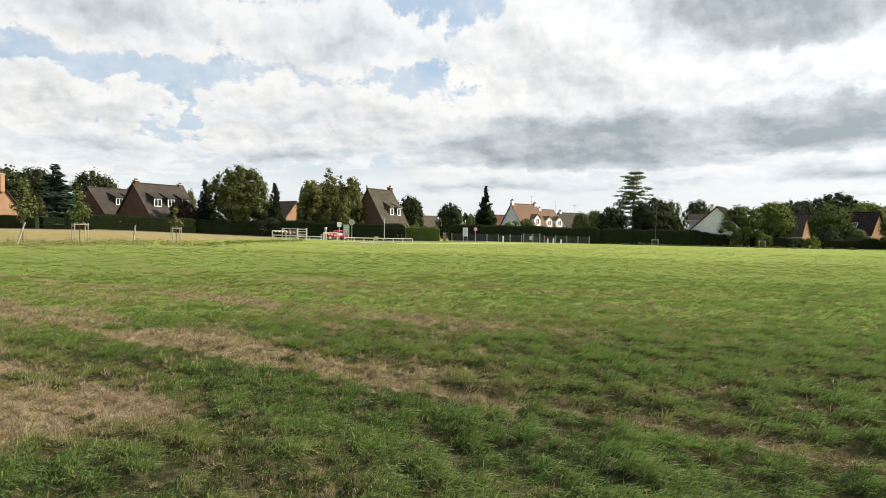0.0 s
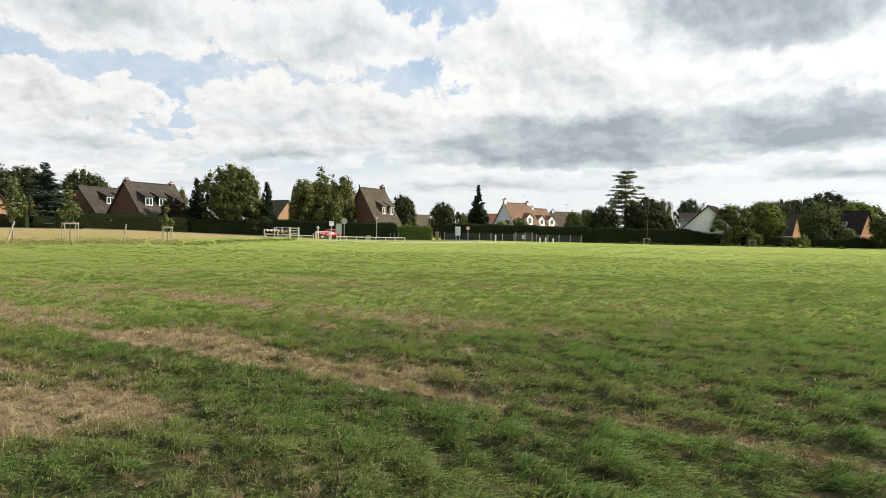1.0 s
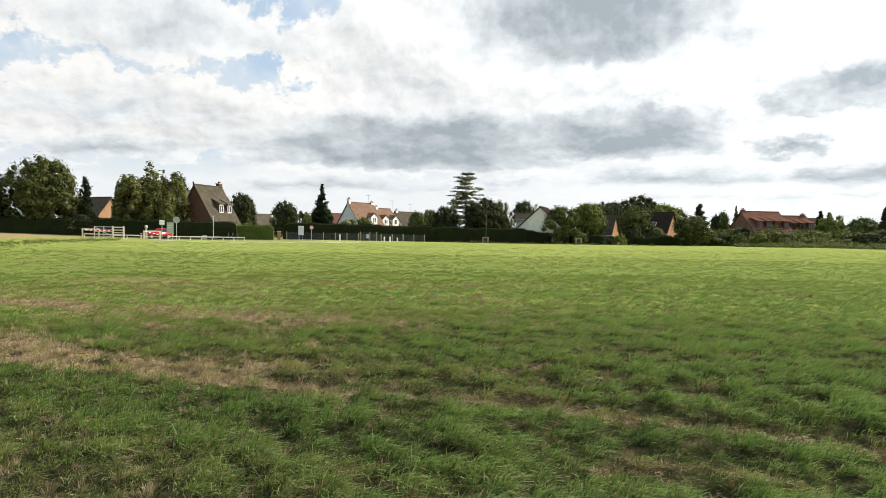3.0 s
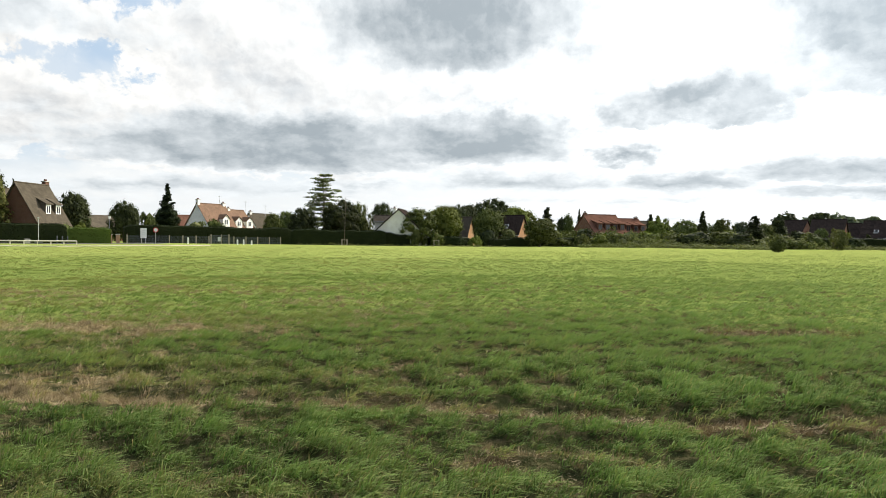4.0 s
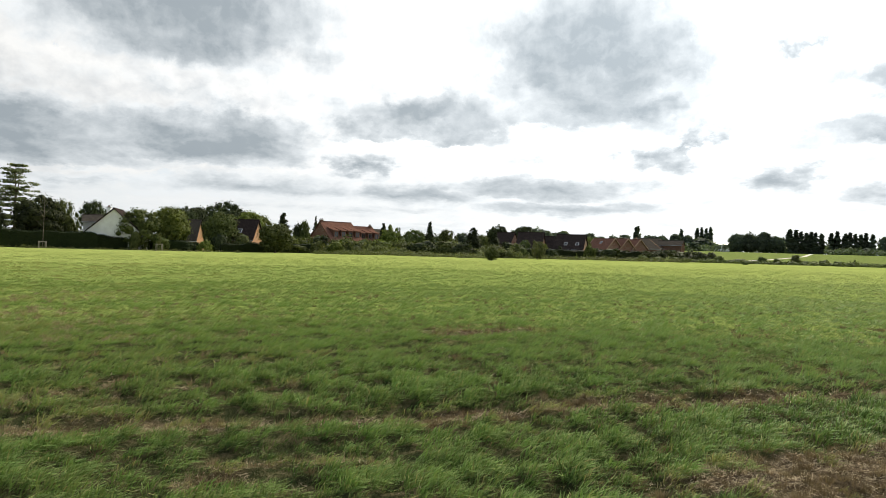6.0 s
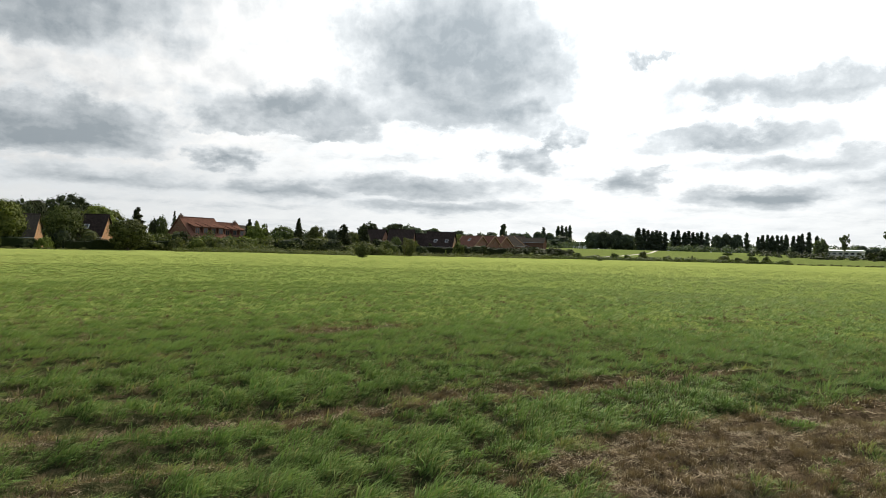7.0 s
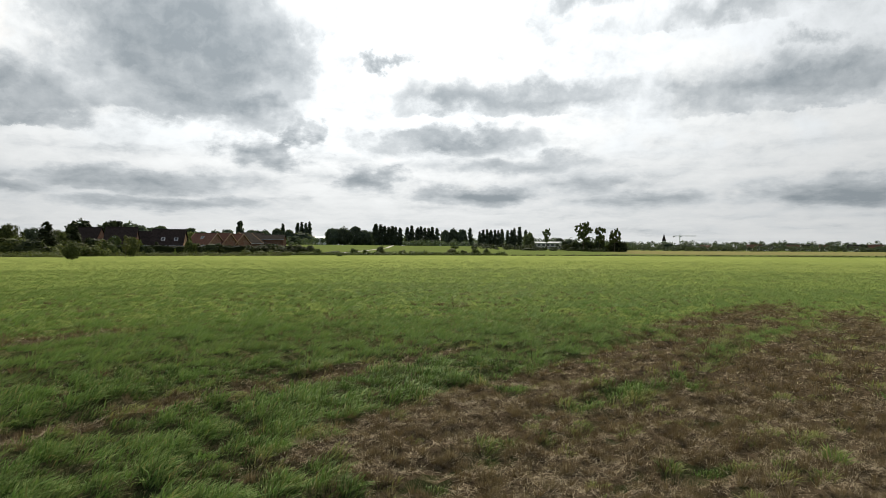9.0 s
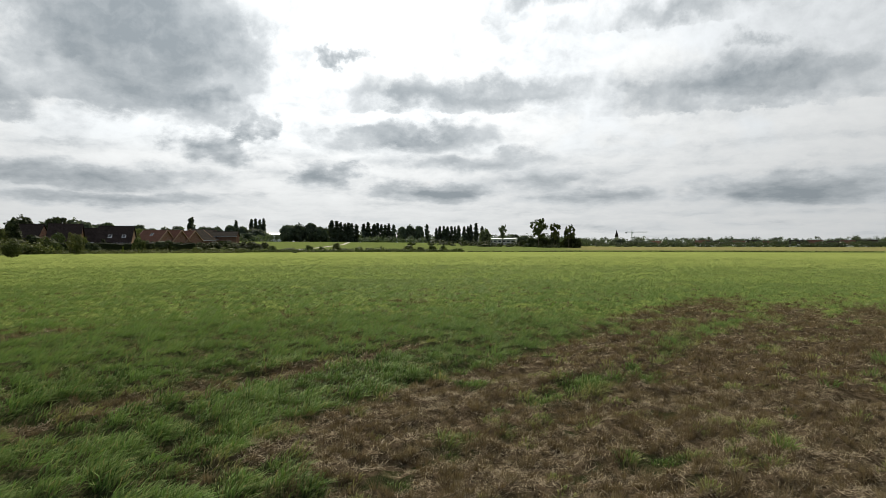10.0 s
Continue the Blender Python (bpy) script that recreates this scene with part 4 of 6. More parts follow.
# ---------------------------------------------------------------- hedges
def hedge(b0, d0, b1, d1, tall, thick, leaf, label, ragged=0.12, leafy=80, size=0.10):
    """A hedge from one place to another: a clipped, uneven body with leaves standing out of it."""
    a, b = ground_at(b0, d0), ground_at(b1, d1)
    run = Vector((b.x - a.x, b.y - a.y, 0))
    length = run.length
    along = run.normalized()
    side = Vector((-along.y, along.x, 0))
    n = max(2, int(length / 0.8))
    ring = [(-0.5, 0.0), (-0.52, 0.35), (-0.5, 0.7), (-0.44, 0.95), (-0.2, 1.0), (0.2, 1.0), (0.44, 0.95), (0.5, 0.7), (0.52, 0.35), (0.5, 0.0)]
    g = np.random.default_rng(int(abs(b0 * 13 + d0)))
    verts = []
    for i in range(n + 1):
        t = i / n
        c = a + run * t
        z = float(land(np.array(c.x), np.array(c.y)))
        end = 0.9 if i in (0, n) else 1.0
        hh = tall * (1 + ragged * (float(fbm(np.array(t * length * 0.35), np.array(b0), 31)) - 0.5) * 2)
        for u, v in ring:
            w = 1 + g.normal(0, 0.025)
            q = c + side * (u * thick * end * w)
            verts.append((q.x, q.y, z - 0.05 + v * hh * (end if v > 0.5 else 1) * (1 + g.normal(0, 0.012))))
    k_ = len(ring)
    faces = [(i * k_ + j, i * k_ + j + 1, (i + 1) * k_ + j + 1, (i + 1) * k_ + j) for i in range(n) for j in range(k_ - 1)]
    faces += [tuple(range(k_)), tuple(range(n * k_ + k_ - 1, n * k_ - 1, -1))]
    root = empty("hedge", Matrix.Translation(a))
    V = np.array(verts)
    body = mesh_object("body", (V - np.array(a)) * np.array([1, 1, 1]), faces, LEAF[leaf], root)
    # leaves on the skin
    m = int(length * (2 * tall + thick) * leafy * 0.5)
    fi = g.integers(0, n, m)
    fj = g.integers(0, k_ - 1, m)
    s, t = g.random(m)[:, None], g.random(m)[:, None]
    p00, p01 = V[fi * k_ + fj], V[fi * k_ + fj + 1]
    p10, p11 = V[(fi + 1) * k_ + fj], V[(fi + 1) * k_ + fj + 1]
    p = (p00 * (1 - s) + p01 * s) * (1 - t) + (p10 * (1 - s) + p11 * s) * t
    nrm = np.cross(p01 - p00, p10 - p00)
    nrm /= np.linalg.norm(nrm, axis=1)[:, None] + 1e-9
    toward = p - (np.array(a)[None] + np.array(run)[None] * ((fi + 0.5) / n)[:, None] + np.array([0, 0, tall * 0.45]))
    nrm *= np.sign((nrm * toward).sum(1))[:, None]
    p = p + nrm * g.uniform(-0.02, 0.06 + ragged * 0.5, m)[:, None]
    q = nrm + g.normal(size=(m, 3)) * 0.55
    q /= np.linalg.norm(q, axis=1)[:, None]
    tt = np.cross(q, g.normal(size=(m, 3)))
    tt /= np.linalg.norm(tt, axis=1)[:, None]
    bb = np.cross(q, tt)
    sz = (size * g.uniform(0.6, 1.4, m))[:, None]
    L = np.stack([p - tt * sz, p - bb * sz * 0.6, p + tt * sz, p + bb * sz * 0.6], 1).reshape(-1, 3) - np.array(a)
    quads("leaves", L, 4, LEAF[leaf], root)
    return tagged(root, label, "hedge")


def scrub(b0, b1, d0, d1, count, tall, leaf, label, size=0.13, clump=0.75):
    """A rough strip of low growth that nobody could count."""
    g = np.random.default_rng(int(abs(b0) * 7 + d0))
    t = g.random(count)
    b = np.radians(b0 + (b1 - b0) * t)
    d = d0 + (d1 - d0) * t + g.normal(0, 2.0, count)
    x, y = d * np.sin(b), d * np.cos(b)
    h = tall * g.uniform(0.35, 1.1, count) * (0.5 + fbm(np.degrees(b) * 0.7, d * 0 + 3.0, 15))
    c = np.stack([x, y, land(x, y) + h * 0.4], 1)
    v = leaf_quads(c, h * clump, 26, size, c.mean(0) - np.array([0, 0, 30]), 3, 0.75, 0.4)
    return tagged(quads("scrub", v, 4, LEAF[leaf]), label, "undergrowth", kind="stuff")


def wood(b0, b1, d0, d1, count, low, high, label, leaf="far", size=0.9, radius=3.2, per=34):
    """A far belt of trees, too many and too distant to count."""
    g = np.random.default_rng(int(abs(b0) * 5 + d0))
    b = np.radians(g.uniform(b0, b1, count))
    d = g.uniform(d0, d1, count)
    x, y = d * np.sin(b), d * np.cos(b)
    top = low + (high - low) * fbm(np.degrees(b) * 1.7, d * 0.01, 15)
    z = land(x, y) + top * g.random(count) ** 0.6
    c = np.stack([x, y, z], 1)
    v = leaf_quads(c, radius * g.uniform(0.6, 1.2, count), per, size, c.mean(0) - np.array([0, 0, 200]), 3, 0.8, 0.2)
    return tagged(quads("wood", v, 4, LEAF[leaf]), label, "wood", kind="stuff")


# ---------------------------------------------------------------- houses
def window(parent, x, y, z, wide, high, rz=0.0, panes=2):
    """A framed window whose outside faces -y."""
    w = empty("window", pose(x, y, z, 0, 0, rz))
    w.parent = parent
    bm = bmesh.new()
    f = 0.09
    box(bm, -wide / 2, -0.06, 0, wide / 2, 0.06, f)
    box(bm, -wide / 2, -0.06, high - f, wide / 2, 0.06, high)
    box(bm, -wide / 2, -0.06, f, -wide / 2 + f, 0.06, high - f)
    box(bm, wide / 2 - f, -0.06, f, wide / 2, 0.06, high - f)
    for i in range(1, panes):
        c = -wide / 2 + wide * i / panes
        box(bm, c - 0.05, -0.055, f, c + 0.05, 0.055, high - f)
    part("frame", bm, WHITE, w)
    part("sill", boxed(-wide / 2 - 0.08, -0.16, -0.07, wide / 2 + 0.08, 0.02, 0.0), WHITE, w)
    for i in range(panes):
        a = -wide / 2 + wide * i / panes + 0.06
        b = -wide / 2 + wide * (i + 1) / panes - 0.06
        part("pane", boxed(a, -0.02, f, b, 0.0, high - f), GLASS, w)
    return w


def dormer(parent, x, half, eave, ridge, at, wide, high, wall, tile, front=WHITE, side=-1):
    """A dormer on the slope facing side*y: a front with a window, two cheeks and its own small lean-to roof. at: how far up the slope its foot is."""
    sl = (ridge - eave) / half
    y0 = half * (1 - at)                       # distance of the front from the ridge line
    z0 = ridge - sl * y0
    root = empty("dormer", pose(x, 0, 0) if side < 0 else pose(x, 0, 0, 0, 0, 180))
    root.parent = parent
    back = max(0.15, y0 - (high + 0.35) / sl * 1.25)
    zb = ridge - sl * back
    bm = bmesh.new()
    for sx in (-1, 1):
        a = sx * wide / 2
        c = sx * (wide / 2 - 0.12)
        vs = [bm.verts.new(v) for v in ((a, -y0, z0), (a, -y0, z0 + high), (a, -back, zb), (c, -y0, z0), (c, -y0, z0 + high), (c, -back, zb))]
        for f in ((0, 1, 2), (5, 4, 3), (0, 3, 4, 1), (1, 4, 5, 2), (2, 5, 3, 0)):
            bm.faces.new([vs[i] for i in f])
    bmesh.ops.recalc_face_normals(bm, faces=bm.faces)
    part("cheek", bm, wall, root)
    part("front", boxed(-wide / 2 + 0.13, -y0 - 0.01, z0 + 0.02, wide / 2 - 0.13, -y0 + 0.10, z0 + high - 0.02), front, root)
    bm = bmesh.new()
    o = wide / 2 + 0.15
    vs = [bm.verts.new(v) for v in ((-o, -y0 - 0.25, z0 + high - 0.02), (o, -y0 - 0.25, z0 + high - 0.02), (o, -back + 0.02, zb + 0.06), (-o, -back + 0.02, zb + 0.06))]
    vs += [bm.verts.new(v.co + Vector((0, 0, 0.14))) for v in vs]
    for f in ((0, 3, 2, 1), (4, 5, 6, 7), (0, 1, 5, 4), (1, 2, 6, 5), (2, 3, 7, 6), (3, 0, 4, 7)):
        bm.faces.new([vs[i] for i in f])
    part("dormer_roof", bm, tile, root)
    ww, hh = wide - 0.5, high - 0.55
    part("pane", boxed(-ww / 2, -y0 - 0.03, z0 + 0.3, -0.06, -y0 + 0.02, z0 + 0.3 + hh), GLASS, root)
    part("pane", boxed(0.06, -y0 - 0.03, z0 + 0.3, ww / 2, -y0 + 0.02, z0 + 0.3 + hh), GLASS, root)
    return root


def gabled_dormer(parent, x, half, eave, ridge, at, wide, high, tile):
    """A tall rendered dormer with its own small gabled roof."""
    sl = (ridge - eave) / half
    y0 = half * (1 - at)
    z0 = ridge - sl * y0 - 0.1
    root = empty("dormer", pose(x, 0, 0))
    root.parent = parent
    top = z0 + high + wide * 0.42
    back = max(0.1, (ridge - top) / sl)
    w = wide / 2
    bm = bmesh.new()
    prism(bm, [(-w, z0), (w, z0), (w, z0 + high), (0, top), (-w, z0 + high)], -y0, -back)
    part("front", bm, RENDERED, root)
    for e in (-1, 1):
        bm = bmesh.new()
        vs = [bm.verts.new(v) for v in ((0, -y0 - 0.2, top + 0.03), (0, -back, top + 0.03), (e * (w + 0.2), -back, z0 + high - 0.12), (e * (w + 0.2), -y0 - 0.2, z0 + high - 0.12))]
        vs += [bm.verts.new(v.co + Vector((0, 0, 0.12))) for v in vs]
        for f in ((0, 1, 2, 3), (4, 7, 6, 5), (0, 4, 5, 1), (1, 5, 6, 2), (2, 6, 7, 3), (3, 7, 4, 0)):
            bm.faces.new([vs[i] for i in f])
        bmesh.ops.recalc_face_normals(bm, faces=bm.faces)
        part("dormer_roof", bm, tile, root)
    window(root, 0, -y0 - 0.02, z0 + high * 0.35, wide * 0.5, high * 0.6)
    return root


def house(label, bearing, dist, turn, long, deep, eave, ridge, wall, tile, chimneys=(), dormers=(), windows=(), verge=None, skylights=(), door=None,
          dormer_wide=1.7, dormer_high=1.5, dormer_at=0.32, dormer_front=None, name="house", chimney_wall=None, gable_windows=0):
    """A gabled house: ridge along its own x, front towards -y."""
    root = empty(name, stand(bearing, dist, turn, 0.1))
    h, w = long / 2, deep / 2
    bm = bmesh.new()
    a = [bm.verts.new(v) for v in ((-h, -w, 0), (-h, w, 0), (-h, w, eave), (-h, 0, ridge - 0.05), (-h, -w, eave))]
    b = [bm.verts.new(v) for v in ((h, -w, 0), (h, w, 0), (h, w, eave), (h, 0, ridge - 0.05), (h, -w, eave))]
    bm.faces.new(a)
    bm.faces.new(b[::-1])
    for i in range(5):
        bm.faces.new((a[i], b[i], b[(i + 1) % 5], a[(i + 1) % 5]))
    bmesh.ops.recalc_face_normals(bm, faces=bm.faces)
    part("wall", bm, wall, root)
    sl = (ridge - eave) / w
    over, ext, th = 0.45, 0.30, 0.18
    for s in (-1, 1):
        bm = bmesh.new()
        y1, z1 = s * (w + over), eave - sl * over + 0.02
        vs = [bm.verts.new(v) for v in ((-h - ext, 0, ridge + 0.02), (h + ext, 0, ridge + 0.02), (h + ext, y1, z1), (-h - ext, y1, z1))]
        vs += [bm.verts.new(v.co + Vector((0, 0, th))) for v in vs]
        for f in ((0, 1, 2, 3), (4, 7, 6, 5), (0, 4, 5, 1), (1, 5, 6, 2), (2, 6, 7, 3), (3, 7, 4, 0)):
            bm.faces.new([vs[i] for i in f])
        bmesh.ops.recalc_face_normals(bm, faces=bm.faces)
        part("roof", bm, tile, root)
        bm = bmesh.new()
        rod(bm, (-h - ext, y1 - s * 0.02, z1 + 0.02), (h + ext, y1 - s * 0.02, z1 + 0.02), 0.07)
        part("gutter", bm, GREYMETAL, root)
    bm = bmesh.new()
    rod(bm, (-h - ext, 0, ridge + th), (h + ext, 0, ridge + th), 0.12, sides=6)
    part("ridge_tiles", bm, tile, root)
    if verge:
        for s in (-1, 1):
            for e in (-1, 1):
                bm = bmesh.new()
                prism(bm, [(s * (h + ext) - 0.14, -0.22), (s * (h + ext) + 0.14, -0.22), (s * (h + ext) + 0.14, 0.06), (s * (h + ext) - 0.14, 0.06)], 0, e * (w + over))
                for v in bm.verts:
                    v.co.z += ridge + 0.22 - abs(v.co.y) * sl
                bmesh.ops.recalc_face_normals(bm, faces=bm.faces)
                part("verge", bm, verge, root)
    for x, y, top in chimneys:
        cm = chimney_wall or wall
        c = part("chimney", boxed(x - 0.42, y - 0.32, ridge - abs(y) * sl - 0.9, x + 0.42, y + 0.32, ridge + top, 0.02), cm, root)
        part("cap", boxed(x - 0.5, y - 0.4, ridge + top, x + 0.5, y + 0.4, ridge + top + 0.12), CONCRETE, c)
        bm = bmesh.new()
        rod(bm, (x - 0.18, y, ridge + top + 0.1), (x - 0.18, y, ridge + top + 0.42), 0.12, 0.1)
        rod(bm, (x + 0.18, y, ridge + top + 0.1), (x + 0.18, y, ridge + top + 0.42), 0.12, 0.1)
        part("pot", bm, TILE["red"], c)
    for d in dormers:
        x, s = (d, -1) if not isinstance(d, tuple) else d
        if dormer_front is RENDERED:
            gabled_dormer(root, x, w, eave, ridge, dormer_at, dormer_wide, dormer_high, tile)
        else:
            dormer(root, x, w, eave, ridge, dormer_at, dormer_wide, dormer_high, tile, tile, dormer_front or WHITE, s)
    for x, z, ww, hh in windows:
        window(root, x, -w, z, ww, hh)
    for i in range(gable_windows):
        for e in (-1, 1):
            window(root, e * h, (i - (gable_windows - 1) / 2) * 2.0, eave + 0.35, 1.1, 1.2, 90 * e)
    for x, up_ in skylights:
        y = -w * (1 - up_)
        g = empty("skylight", pose(x, y, ridge - abs(y) * sl + 0.25, math.degrees(math.atan(sl)), 0, 0))
        g.parent = root
        part("frame", boxed(-0.45, -0.6, -0.05, 0.45, 0.6, 0.03), GREYMETAL, g)
        part("pane", boxed(-0.36, -0.5, 0.03, 0.36, 0.5, 0.05), GLASS, g)
    return tagged(root, label, "house")


# ---------------------------------------------------------------- the place, from the village round to the plain

# village houses
house("orange brick house with a tall gable chimney", -36.0, 118, 120, 9, 8.0, 3, 7.8, BRICK["orange"], TILE["dark"], chimneys=((-4.55, -1.2, 0.2),), gable_windows=1)
house("brick house with a steep dark tiled roof behind the hedge", -27.14, 131, 38, 9, 8.5, 3, 7.40, BRICK["brown"], TILE["dark"], chimneys=((4.0, 0, 0.5),), dormers=(-0.6, 2.2))
house("brick house with a steep dark tiled roof and white dormers", -23.71, 122, 36, 9.5, 9, 2.8, 8.04, BRICK["brown"], TILE["dark"], chimneys=((-4.3, 0, 0.5), (4.3, 0, 0.4)), dormers=(-2.6, 0.0, 2.8), dormer_wide=1.6, dormer_high=1.6, dormer_at=0.25)
house("low brick house with a grey roof among trees", -14.04, 140, -48, 9, 7.5, 2.8, 7.05, BRICK["orange"], TILE["grey"])
house("dark brick house with a steep brown roof and white dormers", -5.5, 113, 52, 6.5, 7.6, 2.4, 8.58, BRICK["brown"], TILE["grey"], chimneys=((3.2, 0.3, 0.7),), dormers=(-0.2, 1.9), dormer_wide=1.25, dormer_high=1.55, dormer_at=0.28)
house("dark brick wing with a steep grey roof", -7.75, 117, 52, 5, 8.2, 2.4, 8.04, BRICK["brown"], TILE["grey"])
house("low house with a pale grey tiled roof", -1.01, 165, 40, 9, 8, 2.6, 5.57, BRICK["red"], TILE["grey"])
house("white rendered row house with an orange tiled roof", 7.22, 165, 48, 9, 8.4, 3, 9.01, RENDERED, TILE["orange"], chimneys=((-4.3, 0, 0.9), (4.2, 0, 0.5)), dormers=(0.9,), dormer_wide=2.3, dormer_high=2.2, dormer_at=0.08, dormer_front=RENDERED)
house("white rendered row house with an orange tiled roof", 8.95, 172, 48, 7.5, 8.4, 3, 8.0, RENDERED, TILE["orange"], chimneys=((-3.2, 0, 0.9), (-1.6, 0, 0.5)), dormers=(-2.0, 1.9), dormer_wide=2.3, dormer_high=2.0, dormer_at=0.08, dormer_front=RENDERED)
house("white rendered house with a brown-grey roof", 11.10, 190, 46, 8, 8, 3, 7.8, RENDERED, TILE["grey"], chimneys=((-3.4, 0, 0.6),))
house("house with a brown tiled roof behind the spruce", 5.30, 190, 15, 7, 8, 3, 6.9, BRICK["red"], TILE["red"])
house("white rendered house with a broad gable", 23.45, 133, 80, 9, 11, 2.2, 7.27, RENDERED, TILE["slate"], chimneys=((-2.4, 1.2, 0.3),), chimney_wall=RENDERED)
house("orange brick gabled house among trees", 28.45, 152, -20, 6, 5, 2.6, 6.5, BRICK["orange"], TILE["dark"])
house("orange brick house with a dark tiled roof", 32.53, 142, -20, 8.5, 7, 2.8, 6.61, BRICK["orange"], TILE["slate"], skylights=((1.2, 0.35),))
house("cream rendered lean-to with a flat brown roof", 21.62, 140, 0, 3, 4, 5.2, 6.30, RENDERED, TILE["dark"])

# houses past the gardens
house("red brick row house with a red tiled roof and dormers", 40.7, 165, 38, 9.5, 9.5, 3, 7.54, BRICK["red"], TILE["red"], chimneys=((-4.4, 0, 0.5),), dormers=(-2.9, -0.6, 1.7, 3.8), dormer_wide=1.5, dormer_high=1.7, dormer_at=0.15, dormer_front=TILE["red"])
house("red brick row house with a red tiled roof and dormers", 42.6, 180, 38, 10, 9.5, 3, 7.0, BRICK["red"], TILE["red"], chimneys=((4.4, 0, 0.5),), dormers=(-3.4, -1.1, 1.3, 3.6), dormer_wide=1.5, dormer_high=1.7, dormer_at=0.15, dormer_front=BRICK["red"])
house("red brick house with a weathered tiled roof", 44.2, 205, 38, 10, 9, 3, 7.0, BRICK["red"], TILE["grey"])
house("brick house with a wide dark slate roof", 55.73, 205, -26, 6.2, 8, 3, 7.17, BRICK["red"], TILE["slate"])
house("brick house with a wide dark slate roof", 57.99, 196, -9, 7.4, 9, 2.8, 7.12, BRICK["red"], TILE["slate"], skylights=((-1.5, 0.3),))
house("small brick house with a dark roof", 59.46, 208, -10, 4.2, 7, 2.8, 6.25, BRICK["red"], TILE["slate"])
house("brick house with a broad dark roof and pale verge", 61.47, 186, -10, 7.8, 9.4, 2.6, 6.44, BRICK["buff"], TILE["slate"], skylights=((-1.0, 0.3), (2.2, 0.3)))
house("terraced brick house with a brown tiled roof", 64.25, 225, -35, 8, 9, 2.6, 6.16, BRICK["red"], TILE["red"], verge=BRICK["buff"], skylights=((0.0, 0.6),))
house("terraced brick house with a brown tiled roof", 65.34, 230, -35, 8, 9, 2.6, 6.15, BRICK["red"], TILE["red"], verge=BRICK["buff"], skylights=((0.0, 0.6),))
house("terraced brick house with a brown tiled roof", 66.40, 236, -35, 8, 9, 2.6, 5.96, BRICK["red"], TILE["red"], verge=BRICK["buff"])
house("red brick gabled house", 67.38, 250, 62, 9, 9, 3, 6.57, BRICK["brown"], TILE["dark"], verge=BRICK["buff"])
house("red brick gabled house", 68.34, 262, 62, 9, 9, 3, 6.36, BRICK["brown"], TILE["dark"], verge=BRICK["red"])
house("long red brick house with a flat-pitched roof", 69.44, 262, -10, 11, 8, 4, 5.61, BRICK["brown"], TILE["dark"], windows=((-3, 1.0, 1.2, 1.2), (0, 1.0, 1.2, 1.2), (3, 1.0, 1.2, 1.2)))

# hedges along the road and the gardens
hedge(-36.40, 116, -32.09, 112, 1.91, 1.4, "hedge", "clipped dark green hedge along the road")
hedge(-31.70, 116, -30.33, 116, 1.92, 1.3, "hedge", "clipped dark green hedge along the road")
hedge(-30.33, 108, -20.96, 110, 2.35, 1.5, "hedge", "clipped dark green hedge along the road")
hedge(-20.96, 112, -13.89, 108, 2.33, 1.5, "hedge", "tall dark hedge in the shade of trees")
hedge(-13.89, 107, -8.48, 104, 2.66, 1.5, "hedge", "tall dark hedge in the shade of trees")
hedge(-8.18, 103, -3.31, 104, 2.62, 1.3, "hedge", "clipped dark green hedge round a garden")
hedge(-3.21, 102, -0.25, 102, 2.17, 1.4, "hedge_light", "clipped hedge with its sunlight put into a fresher green")
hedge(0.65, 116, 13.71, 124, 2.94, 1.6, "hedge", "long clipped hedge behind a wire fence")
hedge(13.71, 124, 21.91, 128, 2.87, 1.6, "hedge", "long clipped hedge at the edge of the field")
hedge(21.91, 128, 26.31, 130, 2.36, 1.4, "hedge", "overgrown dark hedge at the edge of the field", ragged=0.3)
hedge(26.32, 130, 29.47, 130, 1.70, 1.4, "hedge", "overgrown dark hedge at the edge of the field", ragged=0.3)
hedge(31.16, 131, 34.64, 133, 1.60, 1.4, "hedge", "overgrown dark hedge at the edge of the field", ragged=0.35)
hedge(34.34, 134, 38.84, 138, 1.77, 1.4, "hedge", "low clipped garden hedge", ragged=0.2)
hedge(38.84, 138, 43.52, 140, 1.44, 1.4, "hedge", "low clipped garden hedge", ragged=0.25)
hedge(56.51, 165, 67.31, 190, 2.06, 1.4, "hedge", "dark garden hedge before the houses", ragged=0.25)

# trees and garden bushes behind the hedges
tree("round", "dark", -34.06, 150, 10.6, 12.7)
tree("round", "dark", -32.13, 152, 9.2, 13.5)
tree("cone", "blue", -30.9, 121, 13.0, 10.6)
tree("round", "dark", -33.68, 135, 7.2, 9.1)
tree("bush", "birch", -31.94, 118, 3.0, 7.0)
tree("round", "dark", -28.36, 152, 10.6, 13.0)
tree("bush", "oak", -27.89, 146, 5.5, 10.1)
tree("cone", "dark", -33.01, 118, 3.3, 6.1)
tree("round", "purple", -21.86, 113, 4.9, 5.9)
tree("round", "birch", -21.29, 140, 2.9, 9.3)
tree("column", "needle", -20.10, 115, 4.7, 9.5)
tree("round", "oak", -17.41, 113, 11.0, 12.5)
tree("column", "needle", -14.52, 125, 4.1, 10.4)
tree("bush", "dark", -14.82, 110, 7.2, 4.4)
tree("bush", "oak", -13.89, 112, 3.7, 4.1)
tree("lobed", "birch", -10.19, 114, 16.4, 12.8)
tree("lobed", "birch", -8.94, 111, 9.8, 11.3)
tree("lobed", "oak", -12.00, 117, 7.0, 11.4)
tree("round", "dark", -7.63, 135, 4.6, 12.9)
tree("column", "needle", -6.64, 130, 1.5, 11.0)
